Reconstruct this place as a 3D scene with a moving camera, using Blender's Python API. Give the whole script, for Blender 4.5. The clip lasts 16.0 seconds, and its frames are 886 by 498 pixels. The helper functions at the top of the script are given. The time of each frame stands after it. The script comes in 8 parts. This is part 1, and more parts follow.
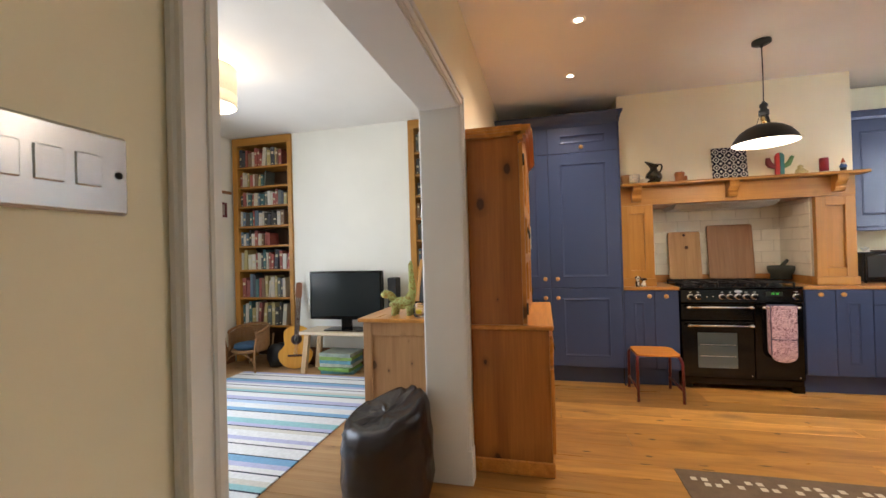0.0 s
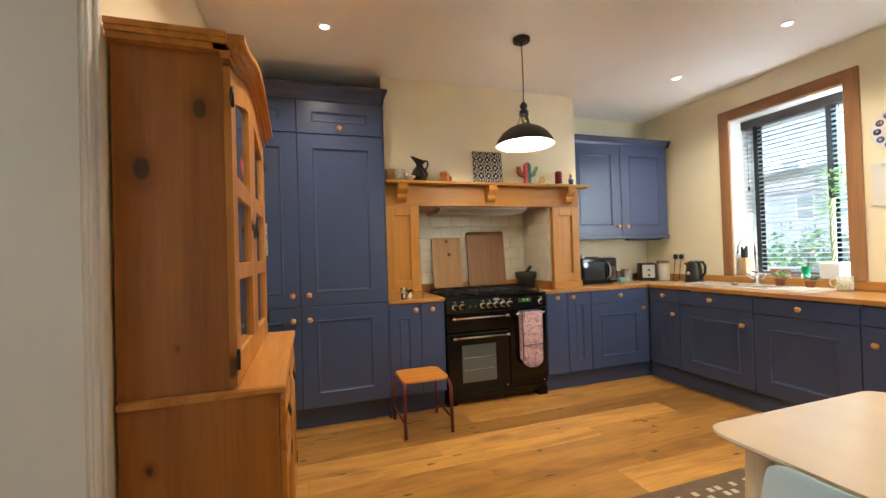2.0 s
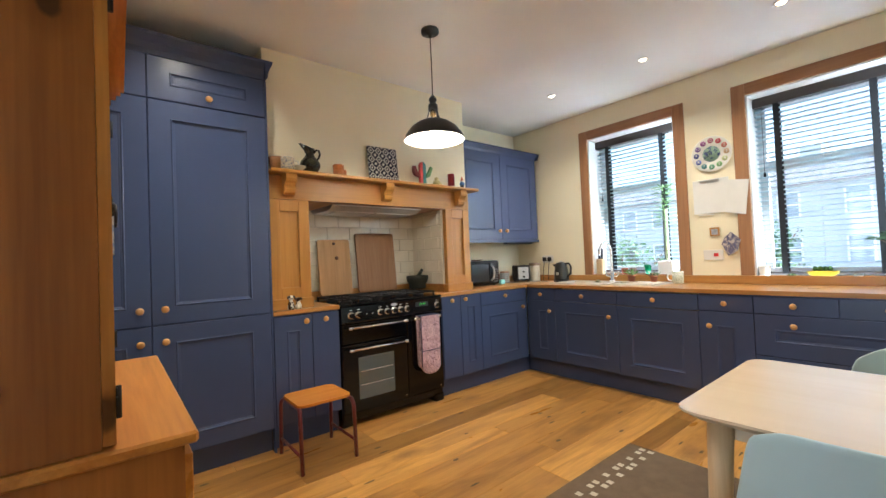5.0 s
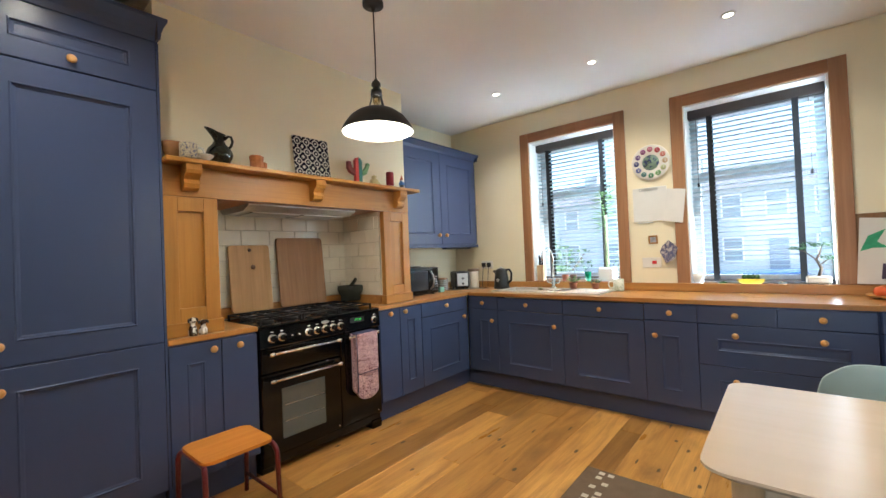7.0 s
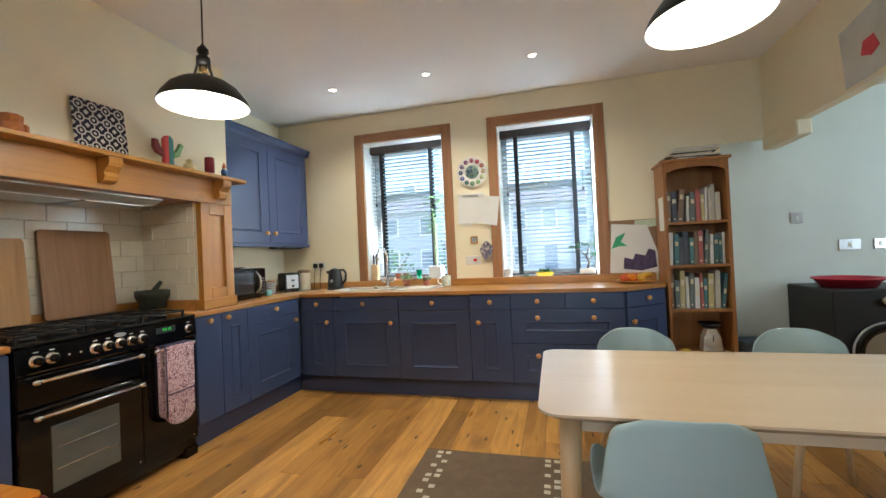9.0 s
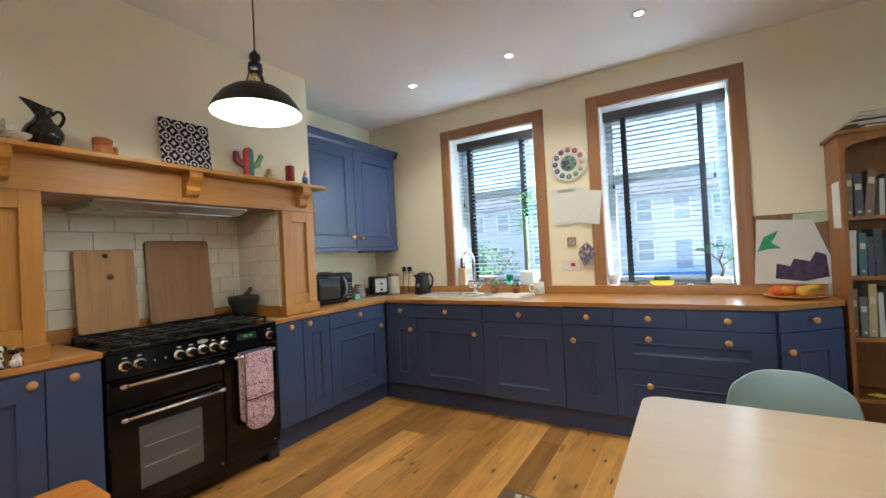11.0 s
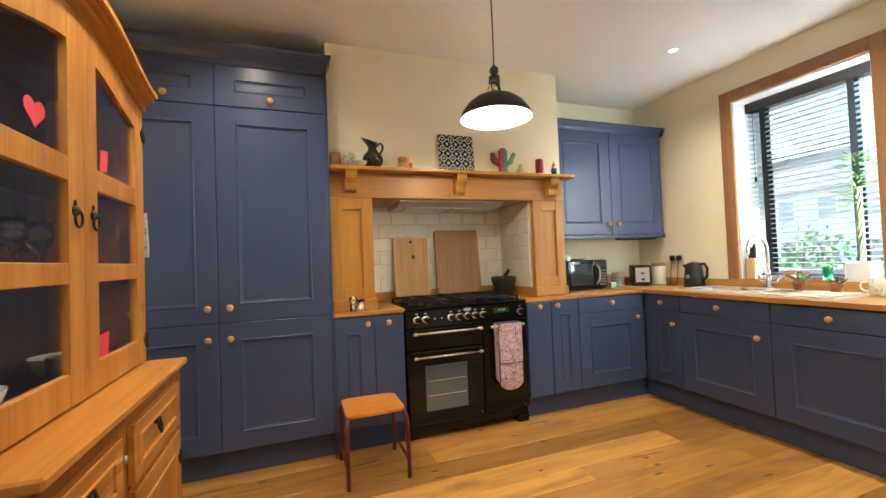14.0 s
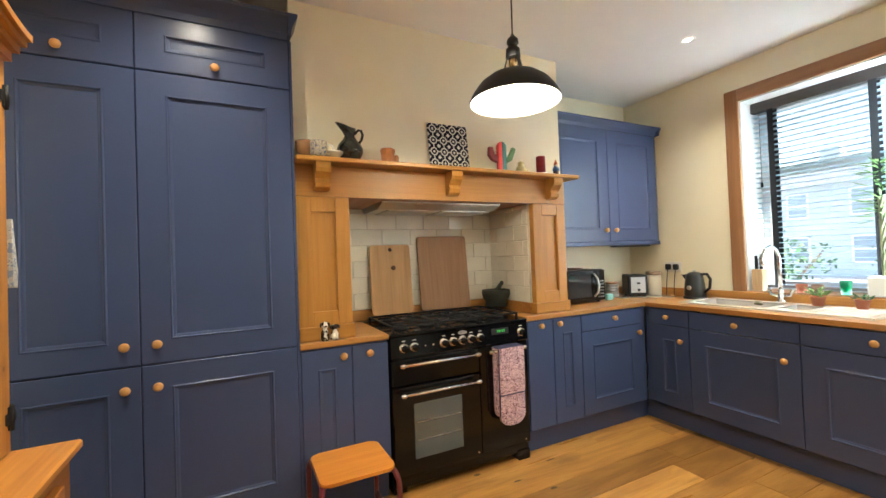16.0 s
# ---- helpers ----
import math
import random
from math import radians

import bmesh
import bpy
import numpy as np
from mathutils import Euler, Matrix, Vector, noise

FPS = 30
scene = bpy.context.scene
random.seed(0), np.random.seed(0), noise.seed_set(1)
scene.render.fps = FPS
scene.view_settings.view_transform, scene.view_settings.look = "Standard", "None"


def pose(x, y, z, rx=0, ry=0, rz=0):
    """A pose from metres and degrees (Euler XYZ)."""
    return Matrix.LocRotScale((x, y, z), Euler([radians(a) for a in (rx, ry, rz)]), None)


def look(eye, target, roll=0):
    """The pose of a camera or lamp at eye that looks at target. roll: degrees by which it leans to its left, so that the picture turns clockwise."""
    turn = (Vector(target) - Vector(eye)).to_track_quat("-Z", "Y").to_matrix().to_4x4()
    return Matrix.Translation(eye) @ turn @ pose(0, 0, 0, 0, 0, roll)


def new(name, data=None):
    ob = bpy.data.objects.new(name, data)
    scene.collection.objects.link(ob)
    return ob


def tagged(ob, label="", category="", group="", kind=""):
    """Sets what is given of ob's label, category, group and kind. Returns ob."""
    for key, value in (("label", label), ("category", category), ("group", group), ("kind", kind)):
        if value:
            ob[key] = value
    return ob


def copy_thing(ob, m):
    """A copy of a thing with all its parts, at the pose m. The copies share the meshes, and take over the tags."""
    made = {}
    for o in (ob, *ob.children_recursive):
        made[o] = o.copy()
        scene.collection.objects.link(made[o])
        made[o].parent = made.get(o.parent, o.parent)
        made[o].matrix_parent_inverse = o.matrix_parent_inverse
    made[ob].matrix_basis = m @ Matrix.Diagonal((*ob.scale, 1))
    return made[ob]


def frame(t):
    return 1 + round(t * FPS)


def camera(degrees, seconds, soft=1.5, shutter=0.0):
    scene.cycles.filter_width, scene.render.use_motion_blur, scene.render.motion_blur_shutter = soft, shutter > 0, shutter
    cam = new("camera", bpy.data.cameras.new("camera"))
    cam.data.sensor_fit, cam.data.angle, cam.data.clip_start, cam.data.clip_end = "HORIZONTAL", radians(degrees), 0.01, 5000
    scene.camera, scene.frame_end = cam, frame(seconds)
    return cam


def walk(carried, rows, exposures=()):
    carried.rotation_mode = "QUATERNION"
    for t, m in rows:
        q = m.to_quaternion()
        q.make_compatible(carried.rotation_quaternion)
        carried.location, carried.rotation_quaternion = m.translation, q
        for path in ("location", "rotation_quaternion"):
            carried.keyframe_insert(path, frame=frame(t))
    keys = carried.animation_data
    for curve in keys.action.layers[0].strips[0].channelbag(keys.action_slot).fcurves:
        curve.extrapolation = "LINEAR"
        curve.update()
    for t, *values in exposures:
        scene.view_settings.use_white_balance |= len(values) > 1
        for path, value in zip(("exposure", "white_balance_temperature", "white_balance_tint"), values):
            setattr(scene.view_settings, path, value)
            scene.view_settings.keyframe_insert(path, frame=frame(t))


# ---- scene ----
cam = camera(94.7, 16.0)
METRES, EYE, TILT, LEAN, TURN = 3.75, 1.3, 0.0, 0.0, 14.3
PATH = [
    (0, (0.045, 0.025, 1.278), (-0.432, 1.967, 1.295), -1.6),
    (0.4, (0.062, 0.22, 1.272), (-0.084, 2.215, 1.291), -1.5),
    (0.5, (0.067, 0.259, 1.276), (-0.006, 2.258, 1.292), -1.5),
    (1, (0.109, 0.497, 1.272), (0.334, 2.484, 1.291), -1.5),
    (1.5, (0.142, 0.738, 1.27), (0.594, 2.686, 1.291), -1.6),
    (2, (0.169, 0.927, 1.263), (0.798, 2.825, 1.289), -1.8),
    (2.5, (0.183, 1.152, 1.25), (0.98, 2.987, 1.282), -1.8),
    (3, (0.18, 1.269, 1.25), (1.138, 3.024, 1.296), -1.9),
    (3.5, (0.1, 1.316, 1.256), (1.192, 2.99, 1.304), -1.9),
    (4, (-0.025, 1.291, 1.209), (1.161, 2.901, 1.261), -2.0),
    (4.2, (-0.06, 1.267, 1.179), (1.152, 2.858, 1.232), -2.1),
    (6.5, (0.025, 1.543, 1.289), (1.42, 2.976, 1.32), -2.5),
    (7, (0.074, 1.66, 1.289), (1.605, 2.946, 1.319), -2.4),
    (7.5, (0.073, 1.744, 1.266), (1.776, 2.792, 1.297), -2.4),
    (8, (0.015, 1.802, 1.224), (1.885, 2.511, 1.261), -2.3),
    (8.2, (-0.011, 1.815, 1.222), (1.905, 2.387, 1.253), -2.2),
    (10.3, (0.105, 1.685, 1.273), (2.04, 2.192, 1.295), -2.8),
    (10.5, (0.185, 1.675, 1.292), (2.076, 2.327, 1.318), -2.9),
    (11, (0.401, 1.684, 1.291), (2.114, 2.716, 1.319), -2.9),
    (11.5, (0.613, 1.674, 1.296), (2.059, 3.055, 1.339), -2.8),
    (12, (0.676, 1.66, 1.292), (1.844, 3.283, 1.341), -2.7),
    (12.5, (0.644, 1.577, 1.275), (1.594, 3.336, 1.332), -2.4),
    (13, (0.57, 1.471, 1.256), (1.365, 3.305, 1.313), -2.3),
    (13.5, (0.536, 1.4, 1.232), (1.253, 3.266, 1.289), -2.2),
    (14, (0.527, 1.399, 1.225), (1.216, 3.275, 1.279), -2.2),
    (14.5, (0.554, 1.507, 1.255), (1.246, 3.383, 1.299), -2.2),
    (15, (0.6, 1.653, 1.266), (1.328, 3.515, 1.309), -2.1),
    (15.5, (0.574, 1.797, 1.281), (1.372, 3.63, 1.318), -2.1),
    (16, (0.492, 1.938, 1.329), (1.39, 3.725, 1.363), -2.1),
]
EXPOSURES = [(0.0, 3.05, 6500, 15), (1.2, 3.05, 6850, 11), (3.5, 3.05, 6150, 7), (7.0, 2.9, 5900, 6), (8.5, 2.8, 5900, 4), (11.0, 2.7, 5700, 4), (13.0, 3.12, 6750, 6), (16.0, 3.22, 6250, 5)]
walk(cam, [(t, look(eye, target, roll)) for t, eye, target, roll in PATH], EXPOSURES)

# ---- light ----
world = bpy.data.worlds.new("overcast_sky")
scene.world = world
world.use_nodes = True
wn, wl = world.node_tree.nodes, world.node_tree.links
sky = wn.new("ShaderNodeTexSky")
sky.sky_type, sky.sun_disc, sky.sun_elevation, sky.sun_rotation = "NISHITA", False, radians(38), radians(170)
sky.air_density, sky.dust_density = 1.0, 3.0
wl.new(sky.outputs[0], wn["Background"].inputs[0])
wn["Background"].inputs[1].default_value = 0.095
sun = new("sun", bpy.data.lights.new("sun", "SUN"))
sun.data.energy, sun.data.angle, sun.data.color = 2.0, radians(2), (1.0, 0.96, 0.9)
sun.matrix_world = pose(2, -9, 12, 0, 52, -79)


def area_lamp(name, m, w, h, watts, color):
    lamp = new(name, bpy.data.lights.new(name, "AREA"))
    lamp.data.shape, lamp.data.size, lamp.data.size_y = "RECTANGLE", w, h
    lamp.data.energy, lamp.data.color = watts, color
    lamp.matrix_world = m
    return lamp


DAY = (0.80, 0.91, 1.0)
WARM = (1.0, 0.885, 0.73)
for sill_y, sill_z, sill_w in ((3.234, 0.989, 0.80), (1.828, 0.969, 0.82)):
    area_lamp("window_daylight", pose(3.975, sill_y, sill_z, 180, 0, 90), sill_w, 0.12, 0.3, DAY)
for jamb_y, jamb_z, lean in ((2.822, 1.66, 0), (1.409, 1.66, -9)):
    area_lamp("window_daylight", pose(3.970, jamb_y, jamb_z, 90, 0, 180 + lean), 0.12, 1.30, 2.2, DAY)
area_lamp("living_window_daylight", look((-3.86, 2.33, 1.55), (-1.0, 2.4, 0.2)), 1.9, 1.6, 7.5, DAY)
area_lamp("utility_daylight", look((2.6, -1.9, 1.6), (3.9, -0.3, 1.3)), 0.9, 1.2, 3.2, DAY)


def point_lamp(name, place, watts, color, radius):
    lamp = new(name, bpy.data.lights.new(name, "POINT"))
    lamp.data.energy, lamp.data.color, lamp.data.shadow_soft_size = watts, color, radius
    lamp.location = place
    return lamp


def spot_lamp(name, place, watts, color):
    lamp = new(name, bpy.data.lights.new(name, "SPOT"))
    lamp.data.energy, lamp.data.color, lamp.data.shadow_soft_size = watts, color, 0.03
    lamp.data.spot_size, lamp.data.spot_blend = radians(140), 1.0
    lamp.location = place
    return lamp


PENDANTS = [(1.587, 3.367), (1.60, 1.235)]
DOWNLIGHTS = [(3.21, 3.595), (3.21, 2.735), (3.19, 1.876), (0.30, 2.709), (0.304, 3.557)]
for px, py in PENDANTS:
    point_lamp("pendant_bulb_light", (px, py, 2.02), 1.75, WARM, 0.055)
for dx, dy in DOWNLIGHTS:
    spot_lamp("downlight_beam", (dx, dy, 2.690), 7.0, WARM)
point_lamp("drum_lamp_light", (-2.33, 2.55, 2.40), 1.0, WARM, 0.08)

# ---- materials ----


class Nodes:
    """A small builder round one material's node tree."""

    def __init__(self, name):
        self.mat = bpy.data.materials.new(name)
        self.mat.use_nodes = True
        self.tree = self.mat.node_tree
        self.bsdf = self.tree.nodes["Principled BSDF"]
        tc = self.add("ShaderNodeTexCoord")
        info = self.add("ShaderNodeObjectInfo")
        mul = self.add("ShaderNodeVectorMath", operation="SCALE")
        mul.inputs[0].default_value = (7.3, 11.1, 5.7)
        self.link(info.outputs["Random"], mul.inputs["Scale"])
        plus = self.add("ShaderNodeVectorMath", operation="ADD")
        self.link(tc.outputs["Object"], plus.inputs[0])
        self.link(mul.outputs[0], plus.inputs[1])
        self.co, self.random, self.plain = plus.outputs[0], info.outputs["Random"], tc.outputs["Object"]

    def add(self, kind, **props):
        node = self.tree.nodes.new(kind)
        for k, v in props.items():
            setattr(node, k, v)
        return node

    def link(self, a, b):
        self.tree.links.new(a, b)

    def scaled(self, sx, sy, sz, source=None):
        m = self.add("ShaderNodeMapping")
        m.inputs["Scale"].default_value = (sx, sy, sz)
        self.link(source or self.co, m.inputs["Vector"])
        return m.outputs[0]

    def noise(self, vec, scale, detail=4.0, rough=0.55, distortion=0.0):
        n = self.add("ShaderNodeTexNoise")
        n.inputs["Scale"].default_value, n.inputs["Detail"].default_value = scale, detail
        n.inputs["Roughness"].default_value, n.inputs["Distortion"].default_value = rough, distortion
        self.link(vec, n.inputs["Vector"])
        return n.outputs["Fac"]

    def ramp(self, fac, stops):
        r = self.add("ShaderNodeValToRGB")
        while len(r.color_ramp.elements) < len(stops):
            r.color_ramp.elements.new(0.5)
        for e, (p, c) in zip(r.color_ramp.elements, stops):
            e.position, e.color = p, (*c, 1)
        self.link(fac, r.inputs[0])
        return r.outputs[0]

    def mix(self, fac, a, b, blend="MIX"):
        m = self.add("ShaderNodeMix", data_type="RGBA", blend_type=blend)
        for src, sock in ((fac, m.inputs[0]), (a, m.inputs[6]), (b, m.inputs[7])):
            if isinstance(src, (int, float)):
                sock.default_value = src
            elif isinstance(src, tuple):
                sock.default_value = (*src, 1)
            else:
                self.link(src, sock)
        return m.outputs[2]

    def bump(self, height, strength, distance):
        b = self.add("ShaderNodeBump")
        b.inputs["Strength"].default_value, b.inputs["Distance"].default_value = strength, distance
        self.link(height, b.inputs["Height"])
        self.link(b.outputs[0], self.bsdf.inputs["Normal"])

    def done(self, color, rough, metal=0.0):
        for src, key in ((color, "Base Color"), (rough, "Roughness"), (metal, "Metallic")):
            if isinstance(src, tuple):
                self.bsdf.inputs[key].default_value = (*src, 1)
            elif isinstance(src, (int, float)):
                self.bsdf.inputs[key].default_value = src
            else:
                self.link(src, self.bsdf.inputs[key])
        return self.mat


def shade(c, f):
    return tuple(min(1.0, v * f) for v in c)


def paint(name, col, rough=0.5, spread=0.06, scale=3.0, bump=0.08, metal=0.0):
    n = Nodes(name)
    big = n.noise(n.co, scale, 3)
    fine = n.noise(n.co, scale * 40, 4)
    c = n.ramp(big, [(0.3, shade(col, 1 - spread)), (0.7, shade(col, 1 + spread))])
    r = n.ramp(fine, [(0.3, (rough * 0.88,) * 3), (0.7, (min(1, rough * 1.12),) * 3)])
    n.bump(fine, bump, 0.002)
    return n.done(c, r, metal)


def wood(name, light, dark, axis="z", knots=0.0, rough=0.42, grain=1.0, tone=0.0, face="", spread=1.0):
    """Planed timber, its grain along one axis; knots: how large; face: the axis a board's face looks along."""
    n = Nodes(name)
    k = "xyz".index(axis)
    s = [9.0 * grain] * 3
    s[k] = 0.55 * grain
    vec = n.scaled(*s)
    wide = n.noise(vec, 1.6, 5, 0.55, 0.8)
    s2 = [60.0] * 3
    s2[k] = 2.2
    fine = n.noise(n.scaled(*s2), 1.5, 4)
    mid = tuple((a + b) / 2 for a, b in zip(light, dark))
    c = n.ramp(wide, [(0.28, dark), (0.47, mid), (0.62, light), (0.8, mid)])
    c = n.mix(0.22, c, n.ramp(fine, [(0.35, shade(dark, 0.8)), (0.65, shade(light, 1.06))]))
    if tone:
        lift = n.ramp(n.random, [(0.0, (1 - tone,) * 3), (1.0, (1 + tone * 0.6,) * 3)])
        c = n.mix(1.0, c, lift, "MULTIPLY")
    if knots:
        s3 = [5.0 / spread] * 3
        s3[k] = 3.2 / spread
        v = n.add("ShaderNodeTexVoronoi")
        v.inputs["Scale"].default_value, v.inputs["Randomness"].default_value = 1.0, 1.0
        place = n.scaled(*s3)
        if face:
            v.voronoi_dimensions = "2D"
            sep, com = n.add("ShaderNodeSeparateXYZ"), n.add("ShaderNodeCombineXYZ")
            n.link(place, sep.inputs[0])
            for i, ax in enumerate([q for q in (0, 1, 2) if q != "xyz".index(face)]):
                n.link(sep.outputs[ax], com.inputs[i])
            place = com.outputs[0]
        n.link(place, v.inputs["Vector"])
        cell = n.add("ShaderNodeSeparateColor")
        n.link(v.outputs["Color"], cell.inputs[0])
        size = n.add("ShaderNodeMath", operation="POWER")
        size.inputs[1].default_value = 1.5
        n.link(cell.outputs[0], size.inputs[0])
        wob = n.add("ShaderNodeMath", operation="MULTIPLY_ADD")
        wob.inputs[1].default_value = 0.09
        n.link(n.noise(n.co, 26, 2), wob.inputs[0])
        n.link(v.outputs["Distance"], wob.inputs[2])
        far = n.add("ShaderNodeMath", operation="DIVIDE")
        n.link(wob.outputs[0], far.inputs[0])
        n.link(size.outputs[0], far.inputs[1])
        halo = n.ramp(far.outputs[0], [(0.15, (0.6, 0.6, 0.6)), (0.42, (0, 0, 0))])
        core = n.ramp(far.outputs[0], [(0.11 + 0.05 * knots, (0.9, 0.9, 0.9)), (0.15 + 0.06 * knots, (0, 0, 0))])
        c = n.mix(halo, c, shade(dark, 0.7))
        c = n.mix(core, c, shade(dark, 0.25))
    n.bump(fine, 0.10, 0.001)
    r = n.ramp(wide, [(0.2, (rough * 1.15,) * 3), (0.8, (rough * 0.85,) * 3)])
    return n.done(c, r)


def metal(name, col, rough=0.25):
    return paint(name, col, rough, 0.04, 8, 0.03, 1.0)


def glow(name, col, strength):
    n = Nodes(name)
    n.bsdf.inputs["Emission Color"].default_value = (*col, 1)
    n.bsdf.inputs["Emission Strength"].default_value = strength
    return n.done(col, 0.4)


def glassy(name, col=(1, 1, 1), rough=0.02):
    n = Nodes(name)
    n.bsdf.inputs["Transmission Weight"].default_value = 1.0
    n.bsdf.inputs["IOR"].default_value = 1.45
    return n.done(col, rough)


CREAM = paint("cream_wall_paint", (0.86, 0.785, 0.575), 0.7, 0.03, 1.6, 0.15)
WHITE_WALL = paint("white_wall_paint", (0.80, 0.79, 0.72), 0.7, 0.03, 1.6, 0.15)
PALE = paint("pale_green_wall_paint", (0.66, 0.70, 0.64), 0.65, 0.05, 2.0, 0.15)
CEIL = paint("white_ceiling_paint", (0.86, 0.84, 0.81), 0.8, 0.03, 1.2, 0.12)
TRIM = paint("white_gloss_trim", (0.76, 0.75, 0.72), 0.35, 0.03, 2, 0.05)
REVEAL = paint("white_reveal_paint", (0.82, 0.83, 0.83), 0.5, 0.02, 2, 0.08)


def satin(name, col, rough):
    """Sprayed satin paint: faint broad mottling in colour."""
    n = Nodes(name)
    big = n.noise(n.co, 1.4, 1, 0.3)
    return n.done(n.ramp(big, [(0.25, shade(col, 0.96)), (0.75, shade(col, 1.04))]), rough)


BLUE = satin("blue_cabinet_paint", (0.053, 0.077, 0.160), 0.26)
PINE = wood("honey_pine_upright", (0.66, 0.31, 0.070), (0.42, 0.150, 0.025), "z", 1.0, 0.34, 0.9)
# Honey pine darkened for the dresser's sides; their shade is in the colour.
PINE_SIDE_SHADED = wood("knotty_pine_side_shaded", (0.43, 0.165, 0.034), (0.25, 0.08, 0.014), "z", 0.9, 0.34, 0.45, 0.0, "y", 0.86)
PINE_BOOKCASE = wood("dark_pine_bookcase", (0.36, 0.155, 0.04), (0.23, 0.085, 0.018), "z", 0.5, 0.42, 0.6)
PINE_FLAT = wood("honey_pine_flat", (0.68, 0.31, 0.066), (0.45, 0.165, 0.028), "y", 0.5, 0.30, 0.9)
OAK = wood("oiled_oak_upright", (0.48, 0.225, 0.040), (0.37, 0.163, 0.025), "z", 0.0, 0.40, 0.7)
OAK_FLAT = wood("oiled_oak_flat", (0.47, 0.22, 0.039), (0.36, 0.158, 0.024), "x", 0.25, 0.40, 0.7)
OAK_TOP_X = wood("oiled_oak_worktop", (0.52, 0.25, 0.065), (0.33, 0.14, 0.032), "x", 0.0, 0.3, 1.8)
OAK_TOP_Y = wood("oiled_oak_worktop_return", (0.52, 0.25, 0.065), (0.33, 0.14, 0.032), "y", 0.0, 0.3, 1.8)
CASING = wood("brown_window_casing", (0.38, 0.19, 0.085), (0.27, 0.12, 0.05), "z", 0.0, 0.45)
CASING_FLAT = wood("brown_window_casing_flat", (0.38, 0.19, 0.085), (0.27, 0.12, 0.05), "y", 0.0, 0.45)


def rustic_oak():
    """Brushed wide boards: smoky streaks along the grain, sparse filled knots and short splits."""
    n = Nodes("oak_floor_board")
    streak = n.noise(n.scaled(0.9, 7.0, 7.0), 1.0, 5, 0.6, 1.4)
    cloud = n.noise(n.scaled(1.6, 5.0, 5.0), 1.1, 3, 0.5, 0.6)
    fine = n.noise(n.scaled(3.0, 90.0, 90.0), 1.4, 4)
    c = n.ramp(streak, [(0.30, (0.29, 0.125, 0.027)), (0.45, (0.45, 0.212, 0.048)), (0.58, (0.56, 0.28, 0.068)), (0.75, (0.48, 0.228, 0.053))])
    c = n.mix(n.ramp(cloud, [(0.52, (0, 0, 0)), (0.72, (0.55, 0.55, 0.55))]), c, (0.27, 0.125, 0.035))
    c = n.mix(0.16, c, n.ramp(fine, [(0.35, (0.30, 0.14, 0.035)), (0.65, (0.66, 0.36, 0.10))]))
    c = n.mix(1.0, c, n.ramp(n.random, [(0.0, (0.60, 0.58, 0.56)), (0.45, (0.90, 0.88, 0.86)), (0.72, (1.0, 1.0, 1.0)), (1.0, (1.36, 1.42, 1.48))]), "MULTIPLY")

    def marks(scale, keep, wobble, inner, outer, col, fac):
        v = n.add("ShaderNodeTexVoronoi")
        v.voronoi_dimensions = "2D"
        v.inputs["Scale"].default_value = 1.0
        n.link(n.scaled(*scale), v.inputs["Vector"])
        cell = n.add("ShaderNodeSeparateColor")
        n.link(v.outputs["Color"], cell.inputs[0])
        lone = n.add("ShaderNodeMath", operation="LESS_THAN")
        lone.inputs[1].default_value = keep
        n.link(cell.outputs[0], lone.inputs[0])
        far = n.add("ShaderNodeMath", operation="MULTIPLY_ADD")
        far.inputs[1].default_value = wobble
        n.link(n.noise(n.co, 30, 3), far.inputs[0])
        n.link(v.outputs["Distance"], far.inputs[2])
        spot = n.ramp(far.outputs[0], [(inner, (fac,) * 3), (outer, (0, 0, 0))])
        return n.mix(n.mix(1.0, spot, lone.outputs[0], "MULTIPLY"), colour[0], col)

    colour = [c]
    colour[0] = marks((1.5, 3.1, 1), 0.45, 0.14, 0.10, 0.30, (0.23, 0.105, 0.03), 0.75)
    colour[0] = marks((2.3, 5.3, 1), 0.28, 0.10, 0.085, 0.115, (0.045, 0.022, 0.010), 0.9)
    colour[0] = marks((3.1, 16.0, 1), 0.07, 0.12, 0.14, 0.18, (0.035, 0.018, 0.009), 0.9)
    n.bump(fine, 0.10, 0.001)
    return n.done(colour[0], n.ramp(streak, [(0.2, (0.36,) * 3), (0.8, (0.25,) * 3)]))


FLOOR_OAK = rustic_oak()
LIVING_OAK = wood("living_floor_board", (0.52, 0.32, 0.15), (0.38, 0.2, 0.08), "x", 0.2, 0.4, 0.8, 0.2)


def birch_veneer():
    n = Nodes("pale_birch_veneer")
    figure = n.noise(n.scaled(9.0, 0.5, 9.0), 1.3, 2, 0.4, 0.6)
    return n.done(n.ramp(figure, [(0.25, (0.625, 0.485, 0.335)), (0.75, (0.665, 0.525, 0.375))]), 0.27)


BIRCH = birch_veneer()
BIRCH_UP = wood("pale_birch_leg", (0.66, 0.47, 0.27), (0.52, 0.33, 0.16), "z", 0.0, 0.4)
BLACK = paint("black_enamel", (0.004, 0.004, 0.0045), 0.10, 0.1, 3, 0.02)
BLACK.node_tree.nodes["Principled BSDF"].inputs["Specular IOR Level"].default_value = 0.35
MATT_BLACK = paint("matt_black", (0.009, 0.009, 0.010), 0.45, 0.1, 6, 0.1)
CHROME = metal("polished_chrome", (0.8, 0.8, 0.8), 0.12)
STEEL = metal("brushed_steel", (0.6, 0.6, 0.6), 0.3)
KNOB = wood("beech_knob", (0.62, 0.34, 0.12), (0.5, 0.25, 0.07), "y", 0.0, 0.35, 3.0)
